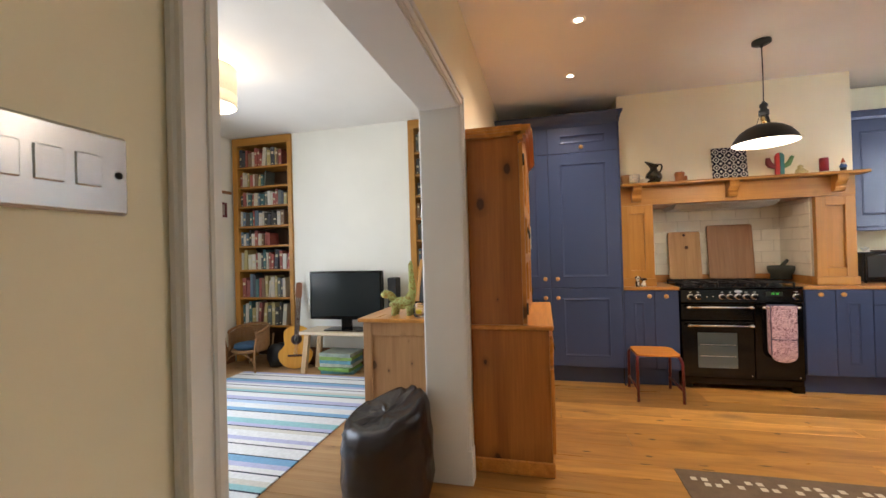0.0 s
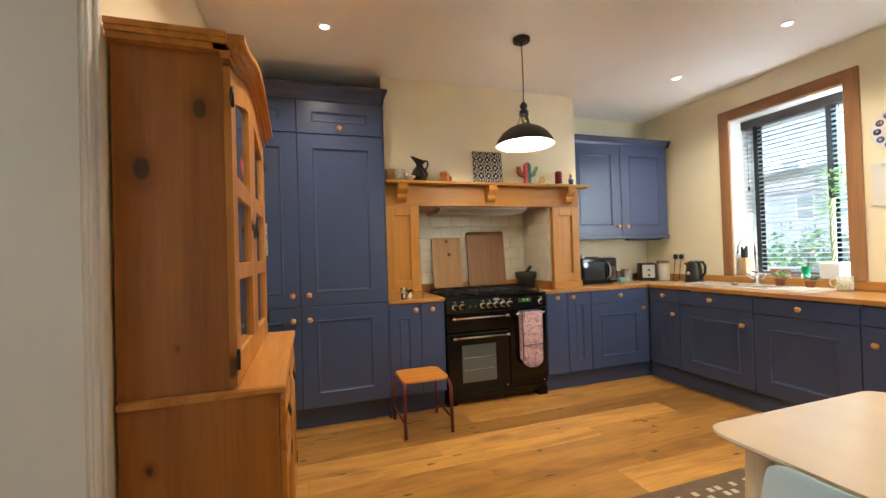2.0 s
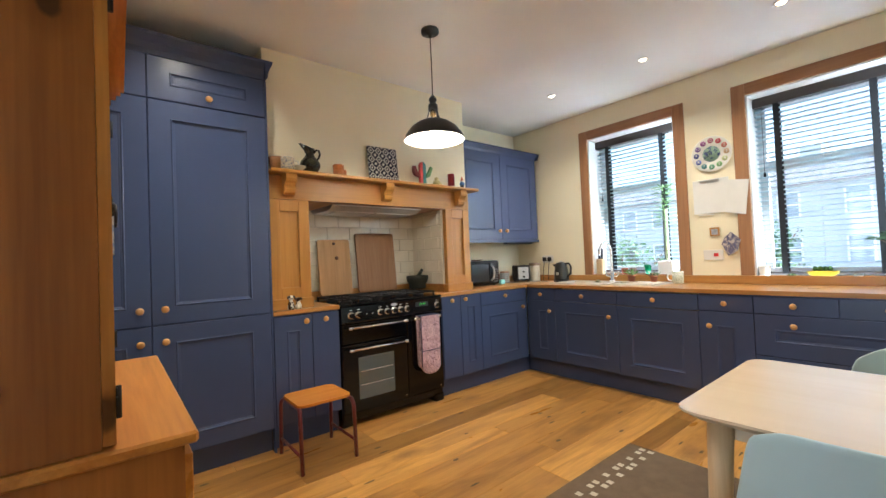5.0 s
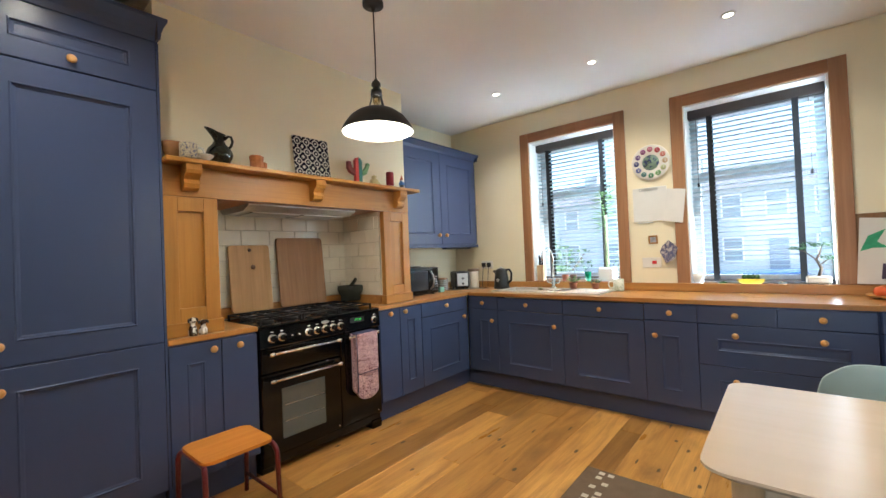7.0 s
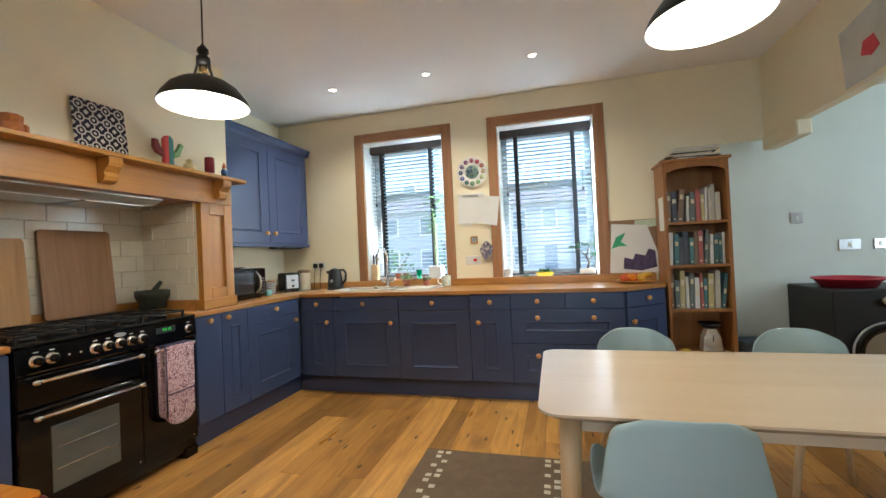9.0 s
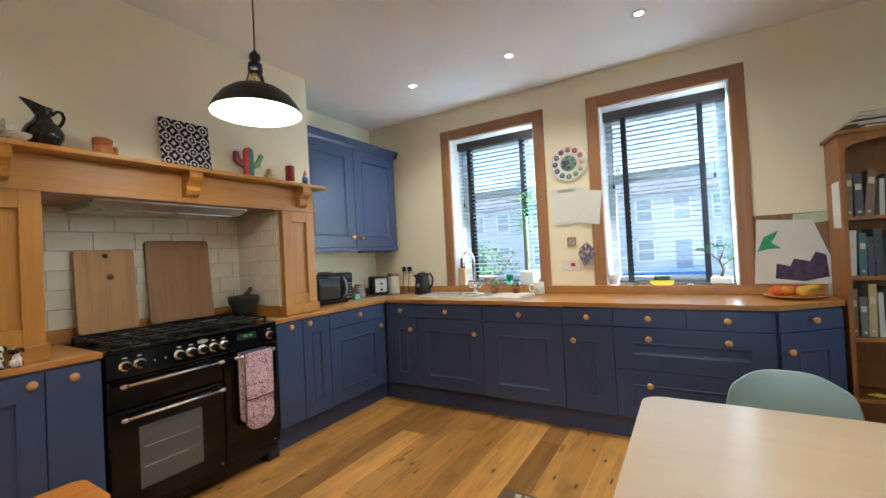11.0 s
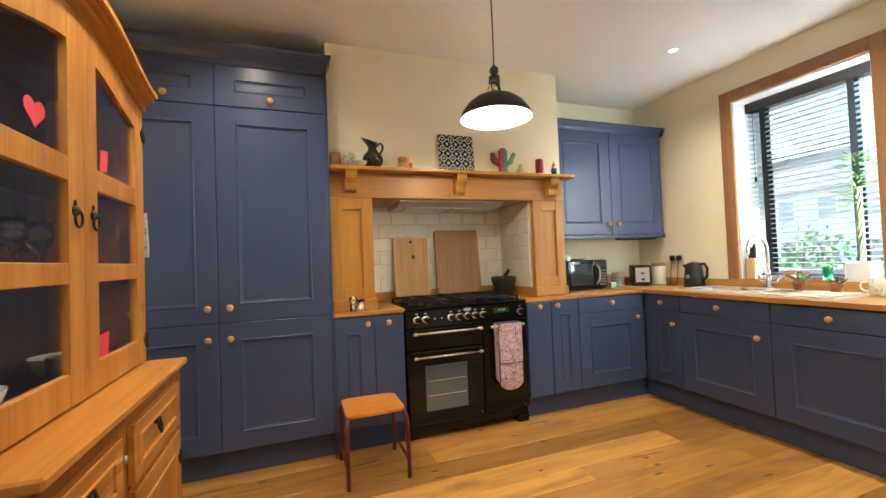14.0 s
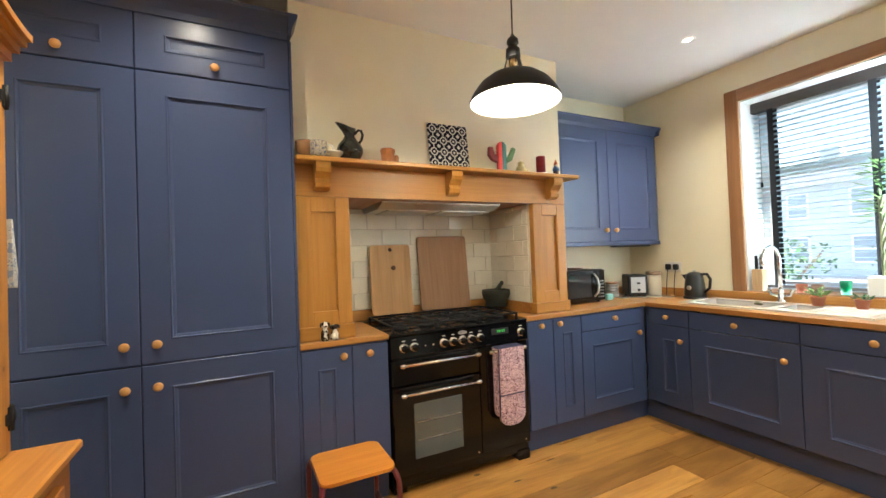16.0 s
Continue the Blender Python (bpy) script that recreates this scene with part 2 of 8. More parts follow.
IRON = paint("black_iron", (0.013, 0.012, 0.012), 0.45, 0.15, 20, 0.3, 0.4)
CHAIR_BLUE = paint("pale_blue_plastic", (0.40, 0.52, 0.54), 0.38, 0.03, 3, 0.04)
CERAMIC = paint("white_ceramic", (0.80, 0.77, 0.70), 0.12, 0.03, 5, 0.02)
TILE = paint("ivory_glazed_tile", (0.77, 0.73, 0.62), 0.16, 0.05, 6, 0.05)
GROUT = paint("grey_grout", (0.56, 0.53, 0.45), 0.9, 0.08, 12, 0.2)
GLASS = glassy("clear_glass")

# ---- building helpers ----
ROOT = {}


def thing(name, place, label, category, group="", kind=""):
    """An empty at a thing's base, to which its parts are tied."""
    ob = new(name)
    ob.location = place
    ob.empty_display_size = 0.05
    ROOT[ob.name] = Vector(place)
    return tagged(ob, label, category, group, kind)


def mesh_of(name, bm, material):
    bmesh.ops.recalc_face_normals(bm, faces=bm.faces[:])
    me = bpy.data.meshes.new(name)
    bm.to_mesh(me)
    bm.free()
    for m in material if isinstance(material, (list, tuple)) else (material,):
        me.materials.append(m)
    return me


def part(name, bm, material, parent=None, label=""):
    """Links a bmesh, drawn in the place's own metres, as one mesh under a thing or a part."""
    base = ROOT.get(parent.name, Vector()) if parent else Vector()
    if base.length:
        bm.transform(Matrix.Translation(-base))
    ob = new(name, mesh_of(name, bm, material))
    if parent:
        ob.parent = parent
        ROOT[ob.name] = base
    return tagged(ob, label)


def solid(name, bm, material, label, category, kind="", group=""):
    """A thing that is one mesh; its origin is put at its base."""
    lo = Vector([min(v.co[i] for v in bm.verts) for i in range(3)])
    hi = Vector([max(v.co[i] for v in bm.verts) for i in range(3)])
    base = Vector(((lo.x + hi.x) / 2, (lo.y + hi.y) / 2, lo.z))
    bm.transform(Matrix.Translation(-base))
    ob = new(name, mesh_of(name, bm, material))
    ob.location = base
    ROOT[ob.name] = base
    return tagged(ob, label, category, group, kind)


def box(bm, a, b, bevel=0.0, index=0, seg=1):
    x0, y0, z0 = a
    x1, y1, z1 = b
    vs = [bm.verts.new(p) for p in ((x0, y0, z0), (x1, y0, z0), (x1, y1, z0), (x0, y1, z0), (x0, y0, z1), (x1, y0, z1), (x1, y1, z1), (x0, y1, z1))]
    fs = [bm.faces.new([vs[i] for i in q]) for q in ((3, 2, 1, 0), (4, 5, 6, 7), (0, 1, 5, 4), (1, 2, 6, 5), (2, 3, 7, 6), (3, 0, 4, 7))]
    for f in fs:
        f.material_index = index
    if bevel:
        es = list({e for f in fs for e in f.edges})
        r = bmesh.ops.bevel(bm, geom=es, offset=bevel, segments=seg, affect="EDGES", profile=0.6)
        for f in r["faces"]:
            f.material_index = index
    return vs


def boxes(*rows, bevel=0.0):
    bm = bmesh.new()
    for a, b in rows:
        box(bm, a, b, bevel)
    return bm


def lathe(bm, profile, centre=(0, 0, 0), seg=24, axis="z", index=0, smooth=True):
    """Turns (radius, height) pairs round an axis through centre."""
    c = Vector(centre)
    rings = []
    for r, h in profile:
        ring = []
        for i in range(seg):
            a = 2 * math.pi * i / seg
            u, v = r * math.cos(a), r * math.sin(a)
            ring.append(bm.verts.new(c + Vector({"z": (u, v, h), "y": (u, h, v), "x": (h, u, v)}[axis])))
        rings.append(ring)
    for p, q in zip(rings, rings[1:]):
        for i in range(seg):
            f = bm.faces.new((p[i], p[(i + 1) % seg], q[(i + 1) % seg], q[i]))
            f.smooth, f.material_index = smooth, index
    for ring, (r, _) in ((rings[0], profile[0]), (rings[-1], profile[-1])):
        if r > 1e-4:
            f = bm.faces.new(ring)
            f.material_index = index
    bmesh.ops.remove_doubles(bm, verts=[v for ring in rings for v in ring], dist=1e-5)
    return bm


def tube(bm, pts, radius, seg=10, index=0):
    """A round bar along a line of points; radius may be a list."""
    pts = [Vector(p) for p in pts]
    rad = radius if isinstance(radius, (list, tuple)) else [radius] * len(pts)
    rings, up = [], Vector((0.013, 0.021, 1)).normalized()
    for i, p in enumerate(pts):
        d = (pts[min(i + 1, len(pts) - 1)] - pts[max(i - 1, 0)]).normalized()
        if abs(d.dot(up)) > 0.97:
            up = Vector((1, 0.02, 0.01)).normalized()
        u = d.cross(up).normalized()
        w = u.cross(d).normalized()
        up = w
        rings.append([bm.verts.new(p + rad[i] * (math.cos(2 * math.pi * k / seg) * u + math.sin(2 * math.pi * k / seg) * w)) for k in range(seg)])
    for p, q in zip(rings, rings[1:]):
        for k in range(seg):
            f = bm.faces.new((p[k], p[(k + 1) % seg], q[(k + 1) % seg], q[k]))
            f.smooth, f.material_index = True, index
    for ring in (rings[0], rings[-1]):
        bm.faces.new(ring).material_index = index
    return bm


def prism(bm, outline, lo, hi, axis="z", index=0, bevel=0.0):
    """A closed outline of (u, v) pairs drawn out along an axis."""
    def at(u, v, w):
        return {"z": (u, v, w), "y": (u, w, v), "x": (w, u, v)}[axis]
    a = [bm.verts.new(at(u, v, lo)) for u, v in outline]
    b = [bm.verts.new(at(u, v, hi)) for u, v in outline]
    fs = [bm.faces.new(a), bm.faces.new(b)]
    fs += [bm.faces.new((a[i], a[(i + 1) % len(a)], b[(i + 1) % len(a)], b[i])) for i in range(len(a))]
    for f in fs:
        f.material_index = index
    if bevel:
        es = [e for e in fs[0].edges] + [e for e in fs[1].edges]
        bmesh.ops.bevel(bm, geom=es, offset=bevel, segments=2, affect="EDGES", profile=0.6)
    return bm


def rounded(w, d, r, n=5, cx=0.0, cy=0.0):
    """The outline of a rectangle with round corners."""
    out = []
    for sx, sy, a0 in ((1, 1, 0), (-1, 1, 90), (-1, -1, 180), (1, -1, 270)):
        for i in range(n + 1):
            a = radians(a0 + 90 * i / n)
            out.append((cx + sx * (w / 2 - r) + r * math.cos(a), cy + sy * (d / 2 - r) + r * math.sin(a)))
    return out


def smooth_all(bm):
    for f in bm.faces:
        f.smooth = True
    return bm


# ---- the shell ----
CZ = 2.715
LZ = 2.765
WX = 3.905
W1 = (2.806, 3.662, 0.985, 2.415)
W2 = (1.393, 2.262, 0.965, 2.420)


def structure(name, bm, material, label, category):
    return tagged(part(name, bm, material), label, category, "", "structure")


def window_wall():
    bm = bmesh.new()
    x0, x1 = WX, WX + 0.36
    ys = [0.40, W2[0], W2[1], W1[0], W1[1], 4.90]
    for a, b in ((0, 1), (2, 3), (4, 5)):
        box(bm, (x0, ys[a], 0), (x1, ys[b], CZ))
    for y0, y1, z0, z1 in (W1, W2):
        box(bm, (x0, y0, 0), (x1, y1, z0 - 0.03))
        box(bm, (x0, y0, z1), (x1, y1, CZ))
    box(bm, (x0, 0.0, 2.0555), (x1, 0.40, CZ))
    structure("wall_east", bm, CREAM, "cream painted plaster wall with two deep windows", "wall")
    bm = bmesh.new()
    box(bm, (x0 + 0.10, -2.2, 0), (x1, 0.40, 2.055))
    box(bm, (x0 + 0.10, -2.2, 2.055), (x1, -0.0005, 2.3995))
    structure("wall_utility", bm, PALE, "pale painted plaster wall of the utility area", "wall")


window_wall()
structure("wall_north", boxes(((-0.39, 4.68, 0), (4.265, 4.92, CZ))), CREAM, "cream painted plaster wall behind the cabinets", "wall")


def chimney_breast():
    bm = bmesh.new()
    y0, y1 = 4.19, 4.68
    box(bm, (0.76, y0, 0.912), (1.015, y1, CZ))
    box(bm, (2.300, y0, 0.912), (2.598, y1, CZ))
    box(bm, (1.015, y0, 1.68), (2.300, y1, CZ))
    structure("chimney_breast", bm, CREAM, "cream painted chimney breast above the range", "chimney breast")


chimney_breast()


def dividing_wall():
    bm = bmesh.new()
    box(bm, (-0.60, 2.235, 0), (-0.39, 4.92, LZ))
    box(bm, (-0.60, 0.487, 2.09), (-0.39, 2.235, LZ))
    box(bm, (-0.60, -2.2, 0), (-0.39, 0.487, LZ))
    structure("wall_dividing", bm, CREAM, "cream painted wall with a wide opening between rooms", "wall")
    bm = bmesh.new()
    box(bm, (-0.604, 2.222, 0), (-0.386, 2.235, 2.09))
    box(bm, (-0.604, 0.487, 0), (-0.386, 0.500, 2.09))
    box(bm, (-0.604, 0.487, 2.077), (-0.386, 2.235, 2.09))
    structure("door_lining", bm, TRIM, "white painted lining of the wide opening", "door lining")


dividing_wall()


def architrave():
    """Moulded boards round the opening, on both faces of the wall."""
    bm = bmesh.new()
    for face, s in ((-0.39, 1), (-0.60, -1)):
        for off, w, t in ((0.0, 0.075, 0.014), (0.008, 0.018, 0.020), (0.052, 0.020, 0.024)):
            x0, x1 = sorted((face, face + s * t))
            box(bm, (x0, 2.228 + off, 0), (x1, 2.228 + off + w, 2.085 + off + w), 0.003)
            box(bm, (x0, 0.494 - off - w, 0), (x1, 0.494 - off, 2.085 + off + w), 0.003)
            box(bm, (x0, 0.494 - off, 2.085 + off), (x1, 2.228 + off, 2.085 + off + w), 0.003)
    for y0, y1 in ((2.220, 2.310), (0.412, 0.502)):
        box(bm, (-0.39, y0, 0), (-0.360, y1, 0.19), 0.004)
    structure("trim_opening", bm, TRIM, "white gloss moulded architrave with plinth blocks", "trim")


architrave()
bm = bmesh.new()
box(bm, (-0.39, 0.0, 2.06), (WX, 0.08, CZ))
box(bm, (0.9, 0.0, 0), (2.62, 0.08, 2.06))
box(bm, (3.42, 0.0, 1.945), (WX, 0.1, 2.06), 0.012)
structure("wall_south", bm, CREAM, "cream painted wall above the utility opening", "wall")
bm = bmesh.new()
box(bm, (-0.39, -2.4, 0), (4.265, -2.2, 2.5))
structure("wall_utility_south", bm, PALE, "pale painted wall closing the utility area", "wall")
structure("ceiling_utility", boxes(((-0.39, -2.4, 2.40), (4.265, 0.0, 2.5))), CEIL, "white utility ceiling", "ceiling")
structure("ceiling_kitchen", boxes(((-0.39, 0.0, CZ), (4.265, 4.92, CZ + 0.12))), CEIL, "white painted plaster kitchen ceiling", "ceiling")
structure("ceiling_living", boxes(((-4.1, -0.5, LZ), (-0.39, 5.0, LZ + 0.1))), CEIL, "white painted living room ceiling", "ceiling")
structure("floor", boxes(((-4.1, -2.4, -0.12), (4.265, 5.0, -0.012))), paint("dark_subfloor", (0.09, 0.06, 0.035), 0.8), "timber subfloor under the boards", "floor")
LWX = -3.72
LW = (1.30, 3.36, 0.68, 2.42)
bm = bmesh.new()
box(bm, (LWX - 0.3, LW[1], 0), (LWX, 5.0, LZ))
box(bm, (LWX - 0.3, -0.5, 0), (LWX, LW[0], LZ))
box(bm, (LWX - 0.3, LW[0], 0), (LWX, LW[1], LW[2]))
box(bm, (LWX - 0.3, LW[0], LW[3]), (LWX, LW[1], LZ))
structure("wall_living_west", bm, WHITE_WALL, "off-white living room wall with a wide window", "wall")
structure("wall_living_north", boxes(((-4.02, 4.68, 0), (-0.60, 4.92, LZ))), WHITE_WALL, "off-white living room back wall", "wall")
structure("wall_living_breast", boxes(((-2.86, 4.36, 0), (-1.385, 4.68, LZ))), WHITE_WALL, "off-white living room chimney breast", "wall")
structure("wall_living_south", boxes(((-4.02, -0.6, 0), (-0.60, -0.4, LZ))), WHITE_WALL, "off-white wall closing the living room", "wall")

# ---- kitchen cabinets ----
NF, EF = 4.115, 3.345


def north(u, v, w):
    return (u, NF - w, v)


def east(u, v, w):
    return (EF - w, u, v)


def pbox(bm, P, u0, u1, v0, v1, w0, w1, bevel=0.0):
    a, b = P(u0, v0, w0), P(u1, v1, w1)
    box(bm, [min(p, q) for p, q in zip(a, b)], [max(p, q) for p, q in zip(a, b)], bevel)


def panel_front(P, u0, u1, v0, v1, panel=True, stile=0.112):
    """A cabinet front in one skin; with a panel: a flat frame, a raised bead and a sunk field."""
    bm = bmesh.new()
    if not panel:
        pbox(bm, P, u0, u1, v0, v1, 0.002, 0.022, 0.003)
        return bm
    s, r = min(stile, (u1 - u0) * 0.34), min(stile * 0.92, (v1 - v0) * (0.3 if v1 - v0 > 0.3 else 0.36))
    steps = [(0, 0, 0.002), (0, 0, 0.0195), (0.0025, 0.0025, 0.022), (s - 0.004, r - 0.004, 0.022), (s - 0.003, r - 0.003, 0.0235), (s, r, 0.0255), (s + 0.003, r + 0.003, 0.0255), (s + 0.006, r + 0.006, 0.0225), (s + 0.0065, r + 0.0065, 0.017), (s + 0.013, r + 0.013, 0.0155), (s + 0.018, r + 0.018, 0.0135)]
    loops = [[bm.verts.new(P(a, b, w)) for a, b in ((u0 + du, v0 + dv), (u1 - du, v0 + dv), (u1 - du, v1 - dv), (u0 + du, v1 - dv))] for du, dv, w in steps]
    for p, q in zip(loops, loops[1:]):
        for i in range(4):
            bm.faces.new((p[i], p[(i + 1) % 4], q[(i + 1) % 4], q[i]))
    bm.faces.new(loops[0])
    bm.faces.new(loops[-1])
    return bm


def knob_mesh():
    bm = bmesh.new()
    lathe(bm, [(0.009, 0.0), (0.009, 0.010), (0.016, 0.016), (0.0195, 0.024), (0.017, 0.031), (0.010, 0.035), (0.0, 0.036)], seg=14)
    return mesh_of("knob", bm, KNOB)


KNOB_MESH = knob_mesh()


def knob(P, u, v, parent, w=0.022):
    ob = new("knob", KNOB_MESH)
    a, b = Vector(P(u, v, w)), Vector(P(u, v, w + 1))
    ob.matrix_basis = Matrix.Translation(a - ROOT[parent.name]) @ (b - a).to_track_quat("Z", "Y").to_matrix().to_4x4()
    ob.parent = parent
    return tagged(ob, "turned beech knob")


def unit(name, P, u0, u1, z0, z1, depth, fronts, label, category="cabinet", group="", body_top=None):
    """A cabinet: a carcass and its fronts, each (kind, u0, u1, v0, v1, panelled, knobs)."""
    base = thing(name, P((u0 + u1) / 2, z0, -depth / 2), label, category, group)
    bm = bmesh.new()
    pbox(bm, P, u0 + 0.001, u1 - 0.001, z0, body_top or z1, -depth, 0.0)
    part("body", bm, BLUE, base)
    for kind, a0, a1, b0, b1, panelled, knobs in fronts:
        f = part(kind, panel_front(P, a0 + 0.002, a1 - 0.002, b0 + 0.002, b1 - 0.002, panelled), BLUE, base)
        for u, v in knobs:
            knob(P, u, v, f)
    return base


BASE_GROUP = "blue base cabinets"
D0, D1, D2 = 0.158, 0.752, 0.872


def tall_units():
    for u0, u1, ku, kd in ((-0.385, 0.110, 0.057, -0.142), (0.110, 0.745, 0.172, 0.417)):
        unit("tall_cabinet", north, u0, u1, 0.15, 2.47, 0.55, [
            ("door", u0, u1, D0, 0.904, True, [(ku, 0.812)]),
            ("door", u0, u1, 0.906, 2.190, True, [(ku, 0.994)]),
            ("drawer", u0, u1, 2.192, 2.45, True, [(kd, 2.238)])],
            "tall blue painted cabinet with two panelled doors and top box", "cabinet", "tall blue cabinets")
    bm = bmesh.new()
    prism(bm, [(NF + 0.01, 2.44), (NF - 0.03, 2.44), (NF - 0.034, 2.47), (NF - 0.05, 2.50), (NF - 0.078, 2.535), (NF - 0.08, 2.553), (NF + 0.01, 2.553)], -0.385, 0.752, "x")
    prism(bm, [(0.74, 2.44), (0.752, 2.44), (0.756, 2.47), (0.766, 2.50), (0.784, 2.535), (0.786, 2.553), (0.74, 2.553)], NF - 0.08, 4.67, "y")
    box(bm, (-0.385, NF, 2.475), (0.74, 4.67, 2.50))
    solid("cornice", bm, BLUE, "blue painted moulded cornice above tall cabinets", "cornice")
    bm = bmesh.new()
    box(bm, (0.7455, NF - 0.02, 0.0), (0.757, 4.66, 2.44))
    solid("end_panel", bm, BLUE, "blue painted end panel beside tall cabinets", "panel")


tall_units()
unit("base_cabinet", north, 0.758, 1.216, 0.15, 0.878, 0.55, [
    ("door", 0.758, 1.015, D0, D2, True, [(0.969, 0.828)]), ("door", 1.015, 1.216, D0, D2, False, [(1.108, 0.827)])],
    "blue painted base cabinet beside the range with narrow doors", "cabinet", BASE_GROUP)
unit("base_cabinet", north, 2.172, 2.39, 0.15, 0.878, 0.55, [("door", 2.172, 2.39, D0, D2, False, [(2.275, 0.84)])],
     "narrow blue pull-out base cabinet beside the range", "cabinet", BASE_GROUP)
unit("base_cabinet", north, 2.39, 2.645, 0.15, 0.878, 0.55, [("door", 2.39, 2.645, D0, D2, True, [(2.435, 0.84)])],
     "narrow blue base cabinet with a panelled door", "cabinet", BASE_GROUP)
unit("base_cabinet", north, 2.645, 3.272, 0.15, 0.878, 0.55, [
    ("drawer", 2.645, 3.272, D1, D2, False, [(2.965, 0.826)]), ("door", 2.645, 3.272, D0, D1, True, [(3.225, 0.69)])],
    "blue base cabinet with one drawer above a panelled door", "cabinet", BASE_GROUP)
bm = bmesh.new()
box(bm, (3.272, NF, 0.15), (3.335, NF + 0.10, 0.878))
box(bm, (3.3451, 4.062, 0.15), (3.45, NF - 0.001, 0.878))
solid("corner_post", bm, BLUE, "blue painted corner filler between base cabinets", "panel")
unit("base_cabinet", east, 3.755, 4.062, 0.15, 0.878, 0.54, [
    ("drawer", 3.755, 4.062, D1, D2, False, [(3.912, 0.815)]), ("door", 3.755, 4.062, D0, D1, True, [(3.808, 0.652)])],
    "narrow blue corner base cabinet with drawer and door", "cabinet", BASE_GROUP)
unit("base_cabinet", east, 3.115, 3.755, 0.15, 0.878, 0.54, [
    ("drawer", 3.115, 3.755, D1, D2, False, [(3.445, 0.815)]), ("door", 3.115, 3.755, D0, D1, True, [(3.185, 0.645)])],
    "blue sink base cabinet with panelled door", "cabinet", BASE_GROUP, 0.70)
unit("dishwasher_cabinet", east, 2.485, 3.115, 0.15, 0.878, 0.54, [
    ("drawer", 2.485, 3.115, D1 - 0.005, D2, False, [(2.803, 0.813)]), ("door", 2.485, 3.115, D0, D1 - 0.005, True, [])],
    "blue integrated appliance cabinet under the sink drainer", "cabinet", BASE_GROUP, 0.70)
unit("base_cabinet", east, 2.147, 2.485, 0.15, 0.878, 0.54, [
    ("drawer", 2.147, 2.485, D1, D2, False, [(2.312, 0.813)]), ("door", 2.147, 2.485, D0, D1, True, [(2.41, 0.648)])],
    "narrow blue base cabinet with drawer above door", "cabinet", BASE_GROUP)
unit("drawer_cabinet", east, 1.288, 2.147, 0.15, 0.878, 0.54, [
    ("drawer", 1.722, 2.147, D1, D2, False, [(1.933, 0.815)]), ("drawer", 1.288, 1.722, D1, D2, False, [(1.513, 0.815)]),
    ("drawer", 1.288, 2.147, 0.475, D1, True, [(1.935, 0.685), (1.513, 0.685)]),
    ("drawer", 1.288, 2.147, D0, 0.475, True, [(1.94, 0.385), (1.513, 0.385)])],
    "wide blue drawer cabinet with four drawers", "cabinet", BASE_GROUP)


def angled_unit():
    """The cabinet that runs back to the wall at a slant."""
    a, b = Vector((EF, 1.286)), Vector((3.625, 0.952))
    d = (b - a).normalized()
    n = Vector((d.y, -d.x)) if Vector((d.y, -d.x)).x < 0 else Vector((-d.y, d.x))
    w = (b - a).length

    def slant(u, v, q):
        p = a + d * u + n * q
        return (p.x, p.y, v)
    base = thing("angled_cabinet", (3.65, 1.12, 0.15), "blue slanted end base cabinet with drawer and door", "cabinet", BASE_GROUP)
    bm = bmesh.new()
    prism(bm, [(a.x, a.y), (b.x, b.y), (3.90, 0.952), (3.90, 1.286)], 0.15, 0.878)
    part("body", bm, BLUE, base)
    turn = Matrix(((d.x, 0, n.x, a.x), (d.y, 0, n.y, a.y), (0, 1, 0, 0), (0, 0, 0, 1)))
    for kind, v0, v1, panelled, ku, kv in (("drawer", D1, D2, False, 0.22, 0.815), ("door", D0, D1, True, 0.05, 0.648)):
        bm = panel_front(lambda u, v, q: (u, v, q), 0.004, w - 0.004, v0 + 0.002, v1 - 0.002, panelled)
        bm.transform(turn)
        f = part(kind, bm, BLUE, base)
        knob(slant, ku, kv, f)
    bm = bmesh.new()
    prism(bm, [(a.x + 0.05, a.y), (b.x + 0.03, b.y + 0.01), (3.90, 0.962), (3.90, a.y)], 0.0, 0.148)
    solid("plinth", bm, BLUE, "blue painted plinth under the slanted cabinet", "plinth", "", "plinths")


angled_unit()
for a, b in (((-0.385, NF + 0.045, 0), (1.216, NF + 0.065, 0.148)), ((2.172, NF + 0.045, 0), (3.39, NF + 0.065, 0.148)), ((3.39, 1.286, 0), (3.41, NF + 0.065, 0.148))):
    solid("plinth", boxes((a, b)), BLUE, "blue painted plinth board under base cabinets", "plinth", "", "plinths")


